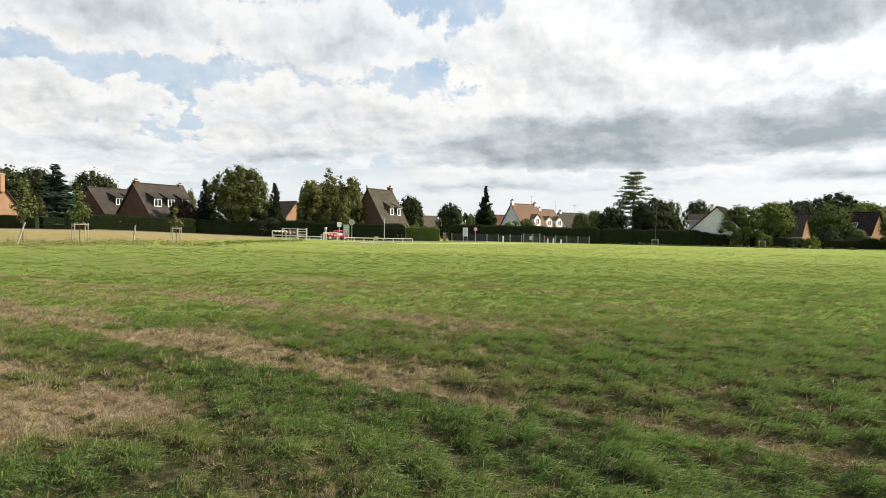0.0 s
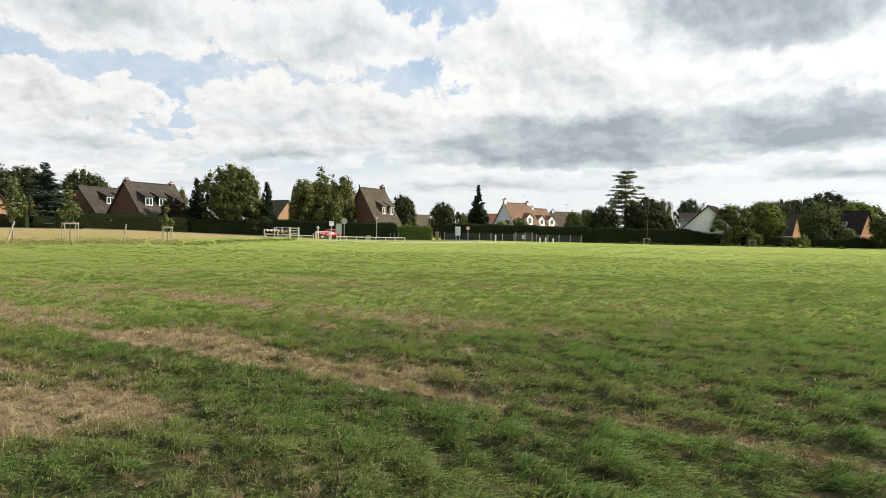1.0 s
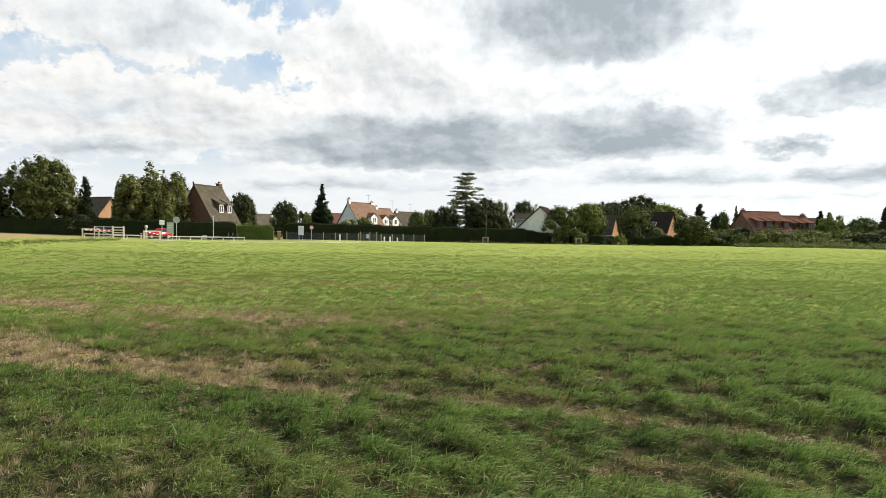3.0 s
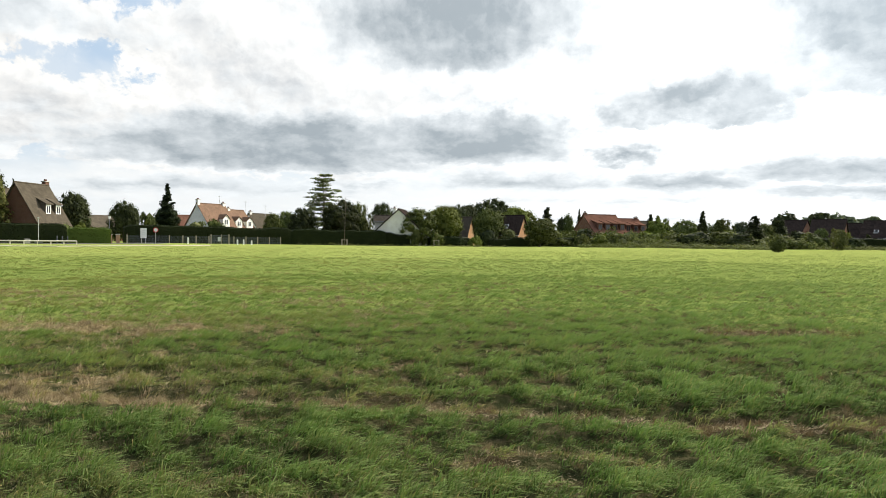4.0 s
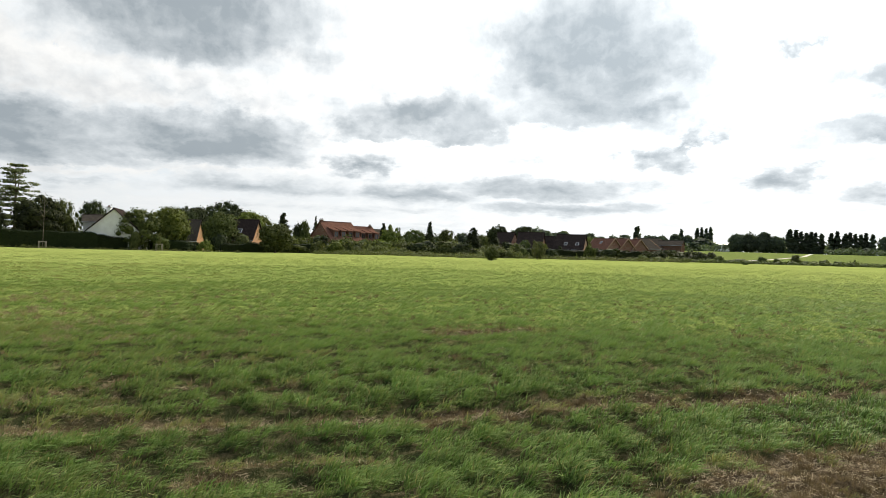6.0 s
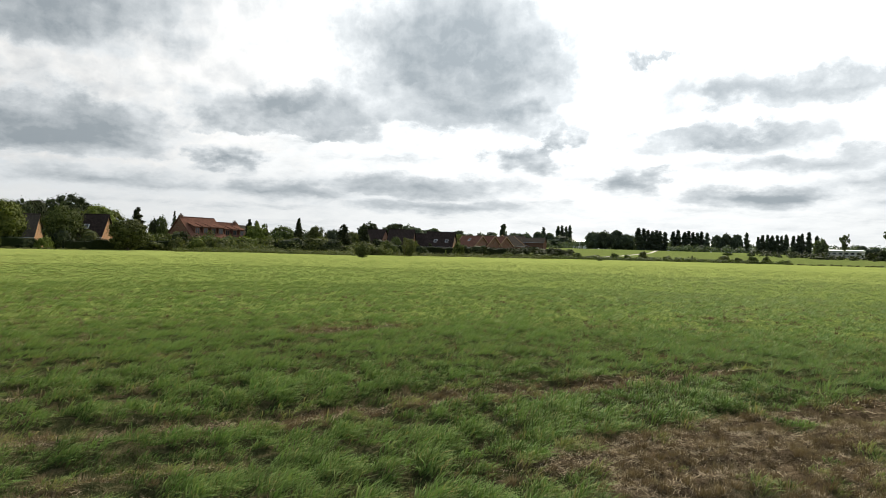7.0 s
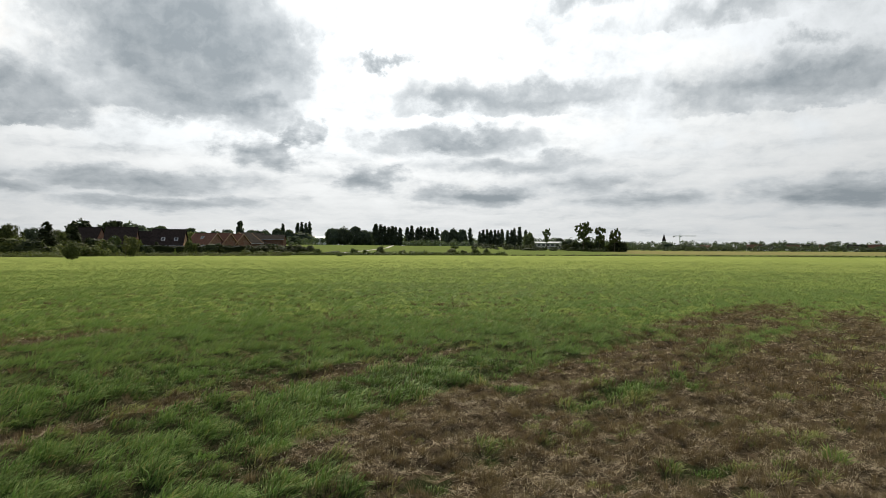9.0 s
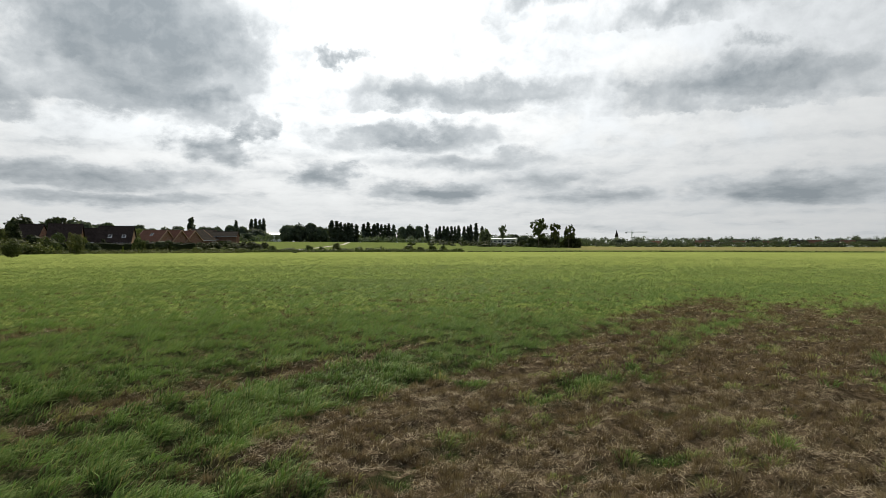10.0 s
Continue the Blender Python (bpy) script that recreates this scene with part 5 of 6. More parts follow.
tree("round", "dark", -2.94, 122, 6.6, 8.9)
tree("bush", "bright", -2.32, 108, 3.0, 3.9)
tree("bush", "oak", -3.37, 110, 2.9, 3.8)
tree("round", "dark", 0.75, 135, 5.9, 8.2)
tree("bush", "oak", 2.39, 138, 4.3, 7.1)
tree("cone", "needle", 3.86, 140, 6.7, 11.8)
tree("round", "dark", 3.89, 150, 5.8, 8.2)
tree("bush", "scrub", 6.05, 128, 5.6, 4.9)
tree("bush", "oak", 7.60, 128, 4.6, 5.9)
tree("bush", "dark", 9.11, 126, 5.4, 4.0)
tree("round", "oak", 12.18, 175, 5.3, 8.2)
tree("round", "oak", 13.25, 180, 6.9, 9.2)
tree("bush", "dark", 12.38, 140, 6.4, 4.6)
tree("tiered", "cedar", 16.55, 140, 13.0, 15.2)
tree("round", "dark", 14.85, 132, 6.4, 8.0)
tree("round", "dark", 18.13, 132, 8.9, 9.7)
tree("round", "oak", 19.65, 136, 5.8, 9.4)
tree("round", "dark", 21.67, 160, 5.9, 11.3)
tree("round", "dark", 22.82, 165, 6.1, 9.7)
tree("round", "oak", 24.80, 130, 8.7, 8.1)
tree("round", "bright", 27.1, 134, 8.6, 9.2)
tree("round", "dark", 28.42, 165, 6.2, 10.9)
tree("dome", "dark", 31.28, 215, 15.5, 15.5)
tree("dome", "dark", 29.4, 222, 13.0, 13.6)
tree("dome", "dark", 27.6, 225, 12.0, 12.6)
tree("dome", "dark", 33.0, 225, 12.0, 13.2)
tree("round", "dark", 29.29, 200, 8.1, 12.4)
tree("round", "oak", 31.11, 138, 7.6, 8.6)
tree("round", "bright", 33.35, 165, 9.2, 10.4)
tree("bush", "dark", 31.03, 134, 4.8, 4.7)
tree("bush", "bright", 29.92, 128, 3.3, 3.1)
tree("bush", "scrub", 32.80, 136, 4.8, 4.5)
tree("bush", "dark", 28.88, 129, 3.1, 1.9)
tree("bush", "oak", 26.53, 128, 3.8, 3.8)
tree("bush", "oak", 24.86, 127, 3.7, 4.3)
tree("round", "oak", 35.6, 128, 7.4, 6.2)
tree("bush", "bright", 37.07, 138, 4.0, 5.0)
tree("column", "dark", 36.21, 170, 5.7, 10.2)
tree("round", "bright", 33.68, 170, 10.8, 10.3)
tree("round", "dark", 37.45, 185, 3.0, 8.3)
tree("round", "oak", 38.03, 185, 3.8, 9.2)
tree("cone", "dark", 38.99, 180, 3.7, 9.8)
tree("round", "oak", 57.46, 178, 3.4, 5.0)
tree("bush", "dark", 57.17, 172, 2.8, 4.1)
tree("bush", "bright", 59.22, 190, 2.9, 5.2)
tree("bush", "bright", 63.03, 195, 3.3, 5.6)
tree("bush", "dark", 60.54, 180, 2.0, 4.0)
tree("round", "birch", 62.69, 215, 3.7, 6.3)

# wild growth past the gardens
tree("bush", "scrub", 39.20, 132, 4.0, 3.7)
tree("bush", "bright", 40.81, 134, 4.6, 3.1)
tree("bush", "scrub", 42.28, 134, 5.7, 3.8)
tree("bush", "oak", 37.59, 133, 4.6, 2.4)
tree("bush", "dark", 39.55, 138, 5.5, 4.6)
tree("bush", "oak", 41.60, 140, 5.0, 4.4)
tree("bush", "scrub", 43.20, 140, 5.5, 4.6)
tree("lobed", "bright", 45.48, 170, 8.0, 8.1)
tree("column", "dark", 44.89, 175, 3.6, 8.4)
tree("column", "bright", 45.46, 172, 3.5, 8.0)
tree("lobed", "oak", 46.32, 175, 3.8, 8.0)
tree("bush", "bright", 44.70, 150, 6.3, 4.4)
tree("bush", "scrub", 46.62, 145, 6.0, 3.9)
tree("round", "oak", 47.64, 210, 9.5, 8.1)
tree("column", "dark", 48.99, 185, 4.0, 9.7)
tree("bush", "dark", 48.67, 140, 9.3, 4.6)
tree("bush", "oak", 50.45, 138, 6.0, 4.1)
tree("bush", "dark", 51.97, 136, 6.6, 3.9)
tree("bush", "bright", 51.01, 160, 7.6, 5.3)
tree("round", "oak", 50.56, 230, 8.0, 9.1)
tree("round", "far", 51.92, 240, 6.2, 8.6)
tree("column", "dark", 52.89, 150, 5.6, 7.1)
tree("bush", "oak", 53.96, 160, 3.4, 5.7)
tree("column", "dark", 54.78, 160, 4.2, 6.5)
tree("bush", "scrub", 55.00, 140, 5.3, 3.7)
tree("bush", "dark", 55.86, 150, 4.5, 4.5)
tree("round", "scrub", 53.63, 190, 4.3, 6.7)
tree("round", "dark", 55.03, 330, 12.5, 14.1)
tree("round", "dark", 57.44, 330, 11.6, 14.2)
tree("round", "far", 59.00, 340, 12.7, 12.5)
tree("bush", "far", 56.27, 330, 5.8, 12.4)
tree("round", "oak", 54.61, 100, 2.5, 2.4)
tree("round", "scrub", 58.63, 128, 2.9, 4.0)
tree("bush", "dark", 56.33, 150, 4.2, 4.0)
tree("bush", "oak", 57.13, 145, 4.2, 3.1)
tree("bush", "dark", 59.79, 150, 4.2, 2.9)
tree("bush", "oak", 63.03, 170, 4.2, 5.0)
tree("bush", "dark", 64.90, 170, 6.4, 3.5)
tree("sapling", "scrub", 58.31, 112, 2.2, 3.6)
tree("bush", "scrub", 59.06, 150, 1.9, 3.6)
tree("bush", "bright", 60.57, 205, 4.2, 6.1)
tree("round", "bright", 63.10, 240, 6.6, 7.7)
tree("bush", "bright", 61.35, 225, 3.0, 7.8)
tree("bush", "scrub", 63.64, 200, 2.6, 3.6)
tree("bush", "oak", 65.23, 190, 5.0, 3.6)
tree("column", "far", 66.83, 420, 4.8, 15.9)
tree("bush", "far", 65.41, 420, 23.5, 10.4)
scrub(39, 54, 124, 126, 420, 1.0, "scrub", "rough strip of weeds and low bushes at the field edge")
scrub(54, 71, 140, 150, 420, 0.9, "scrub", "rough strip of weeds and low bushes at the field edge")
scrub(71, 90, 158, 166, 380, 1.0, "oak", "row of young bushes planted along the field edge", 0.2)
scrub(90, 124, 160, 185, 420, 0.35, "scrub", "rough strip of weeds and low bushes at the field edge")
scrub(-36, -20, 58, 63, 420, 0.40, "verge", "rough grass and weeds under young trees", 0.06, 1.0)
scrub(-20, -12, 63, 84, 160, 0.25, "bright", "rough grass at the edge of the field", 0.06, 1.2)
scrub(14, 33, 122, 126, 160, 0.45, "scrub", "weeds along the foot of the hedge")

# bushes of the young planting and saplings on the field side
tree("bush", "oak", 67.43, 168, 3.7, 1.7)
tree("bush", "scrub", 68.71, 168, 3.8, 1.6)
tree("bush", "oak", 70.07, 168, 2.9, 1.2)
tree("bush", "oak", 71.07, 168, 2.3, 1.3)
tree("bush", "oak", 73.39, 168, 3.4, 2.3)
tree("bush", "oak", 74.85, 168, 7.0, 1.2)
tree("bush", "oak", 76.57, 168, 2.6, 2.2)
tree("bush", "oak", 77.62, 168, 2.1, 2.0)
tree("bush", "scrub", 78.95, 168, 2.8, 2.8)
tree("bush", "oak", 79.54, 168, 2.8, 1.2)
tree("bush", "scrub", 80.92, 168, 3.1, 1.9)
tree("bush", "oak", 81.77, 168, 3.0, 1.3)
tree("bush", "scrub", 82.80, 168, 0.8, 2.0)
tree("bush", "oak", 83.55, 168, 1.9, 1.2)
tree("bush", "scrub", 85.28, 168, 4.0, 2.2)
tree("bush", "oak", 86.28, 168, 2.4, 1.7)
tree("bush", "oak", 87.35, 168, 2.9, 2.6)
tree("bush", "oak", 88.32, 168, 2.3, 2.0)
tree("sapling", "bright", 61.94, 112, 1.0, 1.5)
tree("sapling", "scrub", 67.45, 105, 1.1, 1.7)
tree("bush", "oak", 75.40, 140, 1.2, 0.6)
tree("sapling", "oak", 70.67, 130, 0.9, 1.2)

# bushes before the terraced houses
tree("bush", "oak", 63.33, 225, 7.5, 3.0)
tree("bush", "dark", 64.53, 228, 6.8, 2.7)
tree("bush", "scrub", 65.84, 230, 6.9, 3.5)
tree("bush", "dark", 66.99, 235, 6.6, 2.9)
tree("bush", "oak", 67.85, 238, 5.4, 2.4)
tree("bush", "dark", 68.70, 240, 6.7, 3.0)
tree("bush", "oak", 69.60, 246, 6.0, 3.4)
tree("bush", "scrub", 70.39, 236, 6.0, 2.3)
tree("bush", "oak", 71.44, 230, 6.2, 2.0)
tree("bush", "dark", 72.46, 228, 6.0, 2.0)
wood(58, 73, 196, 208, 220, 0.5, 3.2, "garden bushes before the terraced houses", "dark", 0.3, 1.0, 50)

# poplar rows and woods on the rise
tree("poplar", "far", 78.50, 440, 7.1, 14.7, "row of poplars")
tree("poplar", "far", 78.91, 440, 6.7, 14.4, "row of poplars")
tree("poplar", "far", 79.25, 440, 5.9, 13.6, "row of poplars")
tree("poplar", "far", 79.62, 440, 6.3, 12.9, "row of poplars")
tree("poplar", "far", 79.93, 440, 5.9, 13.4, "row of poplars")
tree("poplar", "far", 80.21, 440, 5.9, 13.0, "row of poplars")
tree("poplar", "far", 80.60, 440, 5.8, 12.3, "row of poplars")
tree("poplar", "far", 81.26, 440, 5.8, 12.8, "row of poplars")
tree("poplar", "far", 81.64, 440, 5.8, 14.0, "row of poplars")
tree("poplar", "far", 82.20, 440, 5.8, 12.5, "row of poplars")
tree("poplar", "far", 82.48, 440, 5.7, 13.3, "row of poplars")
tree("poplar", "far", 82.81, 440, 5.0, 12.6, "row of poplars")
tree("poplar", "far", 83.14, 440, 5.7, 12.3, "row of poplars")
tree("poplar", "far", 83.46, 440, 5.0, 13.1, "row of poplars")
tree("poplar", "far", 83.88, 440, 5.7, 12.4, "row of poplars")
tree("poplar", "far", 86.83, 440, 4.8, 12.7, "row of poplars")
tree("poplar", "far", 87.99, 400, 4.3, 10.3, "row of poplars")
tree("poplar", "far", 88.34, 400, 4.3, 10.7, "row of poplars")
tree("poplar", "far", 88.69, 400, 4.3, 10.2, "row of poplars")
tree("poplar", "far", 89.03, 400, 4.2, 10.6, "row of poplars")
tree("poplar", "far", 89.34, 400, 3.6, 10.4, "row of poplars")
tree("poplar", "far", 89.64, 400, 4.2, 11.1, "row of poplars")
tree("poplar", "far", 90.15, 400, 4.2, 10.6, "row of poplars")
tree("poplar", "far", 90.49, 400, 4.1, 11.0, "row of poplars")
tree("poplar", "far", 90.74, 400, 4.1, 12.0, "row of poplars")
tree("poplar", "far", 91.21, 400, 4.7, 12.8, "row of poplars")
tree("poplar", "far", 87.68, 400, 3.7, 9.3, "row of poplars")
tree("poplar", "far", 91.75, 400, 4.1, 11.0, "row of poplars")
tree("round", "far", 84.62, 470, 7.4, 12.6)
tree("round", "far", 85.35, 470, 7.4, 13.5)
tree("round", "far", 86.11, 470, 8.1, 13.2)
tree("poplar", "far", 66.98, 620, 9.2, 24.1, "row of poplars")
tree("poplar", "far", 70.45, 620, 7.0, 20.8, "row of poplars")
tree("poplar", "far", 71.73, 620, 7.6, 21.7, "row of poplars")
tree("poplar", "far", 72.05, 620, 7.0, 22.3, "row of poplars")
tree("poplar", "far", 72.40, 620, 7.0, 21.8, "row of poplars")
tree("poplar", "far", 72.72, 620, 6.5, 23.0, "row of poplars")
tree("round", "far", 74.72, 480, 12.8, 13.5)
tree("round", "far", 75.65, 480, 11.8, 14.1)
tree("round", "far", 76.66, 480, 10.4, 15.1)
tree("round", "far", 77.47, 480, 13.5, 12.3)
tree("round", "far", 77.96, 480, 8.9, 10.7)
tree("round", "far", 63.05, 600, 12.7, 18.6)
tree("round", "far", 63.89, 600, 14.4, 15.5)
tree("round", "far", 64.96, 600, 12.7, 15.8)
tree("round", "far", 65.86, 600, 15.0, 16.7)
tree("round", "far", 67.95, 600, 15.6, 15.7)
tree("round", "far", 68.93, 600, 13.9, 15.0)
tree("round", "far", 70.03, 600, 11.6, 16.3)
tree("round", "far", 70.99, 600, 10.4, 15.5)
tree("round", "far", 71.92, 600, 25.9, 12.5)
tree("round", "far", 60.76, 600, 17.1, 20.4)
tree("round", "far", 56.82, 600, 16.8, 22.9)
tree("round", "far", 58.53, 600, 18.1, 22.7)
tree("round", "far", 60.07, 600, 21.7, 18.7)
tree("open", "oak", 96.72, 300, 8.4, 12.5)
tree("open", "oak", 98.12, 300, 6.2, 10.8)
tree("open", "oak", 99.33, 300, 6.4, 10.1)
tree("bush", "dark", 96.12, 310, 7.3, 5.3)
tree("bush", "dark", 97.07, 310, 7.2, 6.5)
tree("bush", "dark", 98.10, 310, 6.0, 6.4)
tree("bush", "dark", 99.34, 310, 8.2, 6.4)
tree("bush", "dark", 95.44, 310, 6.3, 4.2)
tree("bush", "dark", 99.92, 310, 5.8, 6.0)
tree("open", "cedar", 93.56, 330, 4.7, 10.0)
tree("round", "cedar", 92.05, 330, 5.8, 8.7)
tree("bush", "oak", 85.51, 300, 4.7, 1.4)
tree("bush", "oak", 87.22, 300, 3.7, 1.1)
tree("bush", "dark", 92.03, 280, 8.1, 1.6)
tree("round", "far", 94.67, 420, 6.1, 7.4)
tree("round", "far", 95.50, 420, 7.2, 6.7)

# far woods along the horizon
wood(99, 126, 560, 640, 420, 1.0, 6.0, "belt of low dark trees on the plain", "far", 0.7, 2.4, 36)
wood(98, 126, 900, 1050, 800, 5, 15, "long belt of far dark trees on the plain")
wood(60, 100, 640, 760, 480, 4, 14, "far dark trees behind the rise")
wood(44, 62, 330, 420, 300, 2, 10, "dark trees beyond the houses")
wood(20, 46, 190, 240, 180, 1, 6, "trees and bushes of the gardens behind", "oak", 0.4, 1.6, 50)
wood(-36, -8, 150, 175, 160, 1, 6, "trees and bushes of the gardens behind", "dark", 0.4, 1.6, 50)
wood(-1, 22, 142, 160, 180, 0.5, 4, "trees and bushes of the gardens behind", "oak", 0.35, 1.3, 50)
wood(37, 57, 142, 156, 240, 0.6, 4.5, "thicket of bushes at the field edge", "oak", 0.28, 1.2, 60)
wood(37, 57, 136, 142, 160, 0.4, 2.6, "thicket of bushes at the field edge", "scrub", 0.24, 0.9, 60)
wood(81, 100, 395, 440, 170, 0.5, 4.5, "dark undergrowth beneath the poplars", "far", 0.6, 2.0, 36)
wood(87, 99, 280, 335, 130, 0.3, 2.6, "bushes and rough growth round the pale building", "dark", 0.4, 1.5, 36)
wood(66, 101, 500, 580, 300, 2, 8, "dark undergrowth behind the poplars", "far", 0.8, 2.6, 40)
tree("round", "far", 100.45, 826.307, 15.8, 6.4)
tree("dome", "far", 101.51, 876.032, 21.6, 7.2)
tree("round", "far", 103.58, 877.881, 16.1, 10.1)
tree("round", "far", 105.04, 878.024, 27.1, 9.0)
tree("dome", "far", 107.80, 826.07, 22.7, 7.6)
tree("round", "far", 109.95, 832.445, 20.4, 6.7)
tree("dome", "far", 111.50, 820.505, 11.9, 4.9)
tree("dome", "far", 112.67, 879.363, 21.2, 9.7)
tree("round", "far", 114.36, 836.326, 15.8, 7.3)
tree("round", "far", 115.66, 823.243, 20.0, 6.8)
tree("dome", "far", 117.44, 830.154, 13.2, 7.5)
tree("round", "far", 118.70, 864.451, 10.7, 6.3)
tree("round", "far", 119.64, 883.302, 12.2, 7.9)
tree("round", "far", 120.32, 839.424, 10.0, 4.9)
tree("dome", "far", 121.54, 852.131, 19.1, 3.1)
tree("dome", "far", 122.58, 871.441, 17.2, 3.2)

# ---------------------------------------------------------------- road, paths, barriers and signs
def ribbon(name, stops, wide, mat, label, lift=0.03):
    """A strip laid on the ground through the given places (bearing, distance)."""
    pts = [ground_at(b, d) for b, d in stops]
    fine_pts = []
    for i in range(len(pts) - 1):
        n = max(2, int((pts[i + 1] - pts[i]).length / 2.0))
        fine_pts += [pts[i].lerp(pts[i + 1], j / n) for j in range(n)]
    fine_pts.append(pts[-1])
    bm = bmesh.new()
    rows = []
    for i, p in enumerate(fine_pts):
        t = (fine_pts[min(i + 1, len(fine_pts) - 1)] - fine_pts[max(i - 1, 0)])
        s = Vector((-t.y, t.x, 0)).normalized() * wide / 2
        row = []
        for e, dz in ((-1.0, -0.2), (-0.98, 0.0), (0, 0.02), (0.98, 0.0), (1.0, -0.2)):
            q = p + s * e
            row.append(bm.verts.new((q.x, q.y, float(land(np.array(q.x), np.array(q.y))) + lift + dz)))
        rows.append(row)
    for a, b in zip(rows, rows[1:]):
        for j in range(4):
            bm.faces.new((a[j], a[j + 1], b[j + 1], b[j]))
    bmesh.ops.recalc_face_normals(bm, faces=bm.faces)
    me = bpy.data.meshes.new(name)
    bm.to_mesh(me)
    bm.free()
    me.materials.append(mat)
    return tagged(new(name, me), label, name, kind="structure")


ribbon("road", [(-60, 125), (-36, 107), (-27, 103), (-20, 103), (-12, 100.5), (-4, 99), (2, 106), (3.5, 125), (4, 170)], 5.0, ASPHALT, "grey asphalt village road along the hedges")
ribbon("path", [(-9.6, 88), (-6.8, 83), (-4, 82.5), (0, 86), (4, 90), (7, 96)], 0.9, GRAVEL, "pale gravel footpath at the field edge", 0.05)
ribbon("path", [(-27.5, 103), (-27.8, 112)], 3.0, GRAVEL, "pale gravel drive between hedges", 0.05)
ribbon("path", [(74, 190), (77, 230), (79.5, 300), (80, 380)], 1.5, GRAVEL, "pale track up the green rise", 0.06)


def post(parent, name, x, y, z0, z1, half, mat, label=""):
    return part(name, boxed(x - half, y - half, z0, x + half, y + half, z1, half * 0.2), mat, parent, label)


def low_rail(bearing, dist, b1, d1, n, label):
    """Low white rail on short posts."""
    a, b = ground_at(bearing, dist), ground_at(b1, d1)
    run = b - a
    root = empty("low_rail", Matrix.Translation(a))
    turn = math.degrees(math.atan2(run.y, run.x))
    for i in range(n + 1):
        p = run * (i / n)
        q = a + p
        z = float(land(np.array(q.x), np.array(q.y))) - a.z
        part("post", boxed(-0.07, -0.07, -0.1, 0.07, 0.07, 0.48, 0.015), WOODPALE, root, at=pose(p.x, p.y, z, 0, 0, turn))
        if i < n:
            e = run * ((i + 1) / n)
            qe = a + e
            ze = float(land(np.array(qe.x), np.array(qe.y))) - a.z
            bm = bmesh.new()
            rod(bm, (p.x, p.y, z + 0.42), (e.x, e.y, ze + 0.42), 0.075)
            part("rail", bm, WOODPALE, root)
    return tagged(root, label, "barrier")


low_rail(-14.6, 94, -10.6, 93, 4, "low pale wooden rail beside the road")
low_rail(-8.6, 93, -2.6, 93.5, 7, "low pale wooden rail beside the road")


def striped(parent, a, b, r, bands):
    a, b = Vector(a), Vector(b)
    for i in range(bands):
        bm = bmesh.new()
        rod(bm, a.lerp(b, i / bands), a.lerp(b, (i + 1) / bands), r)
        part("bar_band", bm, SIGNRED if i % 2 else WHITE, parent, "red band" if i % 2 else "white band")


def field_gate():
    """Frame with a striped bar, a grey metal gate leaf and a railed fence panel."""
    root = empty("field_gate", stand(-13.35, 92.0, 0))
    for x in (-2.2, -0.4):
        post(root, "post", x, 0, -0.1, 1.05, 0.09, WOODPALE)
    part("top_bar", boxed(-2.29, -0.05, 1.05, -0.31, 0.05, 1.17, 0.02), WOODPALE, root)
    striped(root, (-1.9, -0.1, 0.98), (1.1, -0.1, 0.92), 0.07, 12)
    for x in (-0.9, 0.15, 1.1):
        post(root, "gate_post", x, 0.35, -0.1, 1.5, 0.06, GREYMETAL)
    for z in (0.2, 0.5, 0.8, 1.1, 1.4):
        bm = bmesh.new()
        rod(bm, (-0.9, 0.35, z), (1.1, 0.35, z), 0.035)
        part("gate_rail", bm, GREYMETAL, root)
    bm = bmesh.new()
    rod(bm, (-0.9, 0.3, 1.4), (1.1, 0.3, 0.2), 0.03)
    part("brace", bm, GREYMETAL, root)
    for x in (1.2, 2.4):
        post(root, "fence_post", x, -0.1, -0.1, 1.5, 0.10, WOODPALE)
    for z in (0.25, 0.6, 0.95, 1.3):
        part("fence_rail", boxed(1.1, -0.16, z, 2.5, -0.06, z + 0.13, 0.01), WOODPALE, root)
    return tagged(root, "pale field gate with a red and white bar", "gate")


def road_barrier():
    root = empty("road_barrier", stand(-9.75, 91.5, 10))
    for x in (-1.0, 0.9):
        post(root, "post", x, 0, -0.1, 1.05, 0.12, WOODPALE)
    part("top_rail", boxed(-1.1, -0.08, 1.0, 1.0, 0.08, 1.16, 0.02), WOODPALE, root)
    striped(root, (-0.9, -0.14, 1.02), (0.9, -0.14, 0.60), 0.06, 8)
    part("foot_rail", boxed(-1.0, -0.05, 0.30, 0.9, 0.05, 0.40, 0.02), WOODPALE, root)
    return tagged(root, "pale wooden barrier with a slanting red and white bar", "barrier")


field_gate()
road_barrier()
bol = empty("bollard", stand(-10.22, 96.0))
bm = bmesh.new()
rod(bm, (0, 0, -0.1), (0, 0, 1.45), 0.16, 0.13, 12)
part("shaft", bm, WOOD, bol)
bm = bmesh.new()
bmesh.ops.create_uvsphere(bm, u_segments=12, v_segments=8, radius=0.22)
bmesh.ops.translate(bm, vec=(0, 0, 1.62), verts=bm.verts)
part("cap", bm, CONCRETE, bol)
tagged(bol, "weathered grey post with a rounded cap", "bollard")


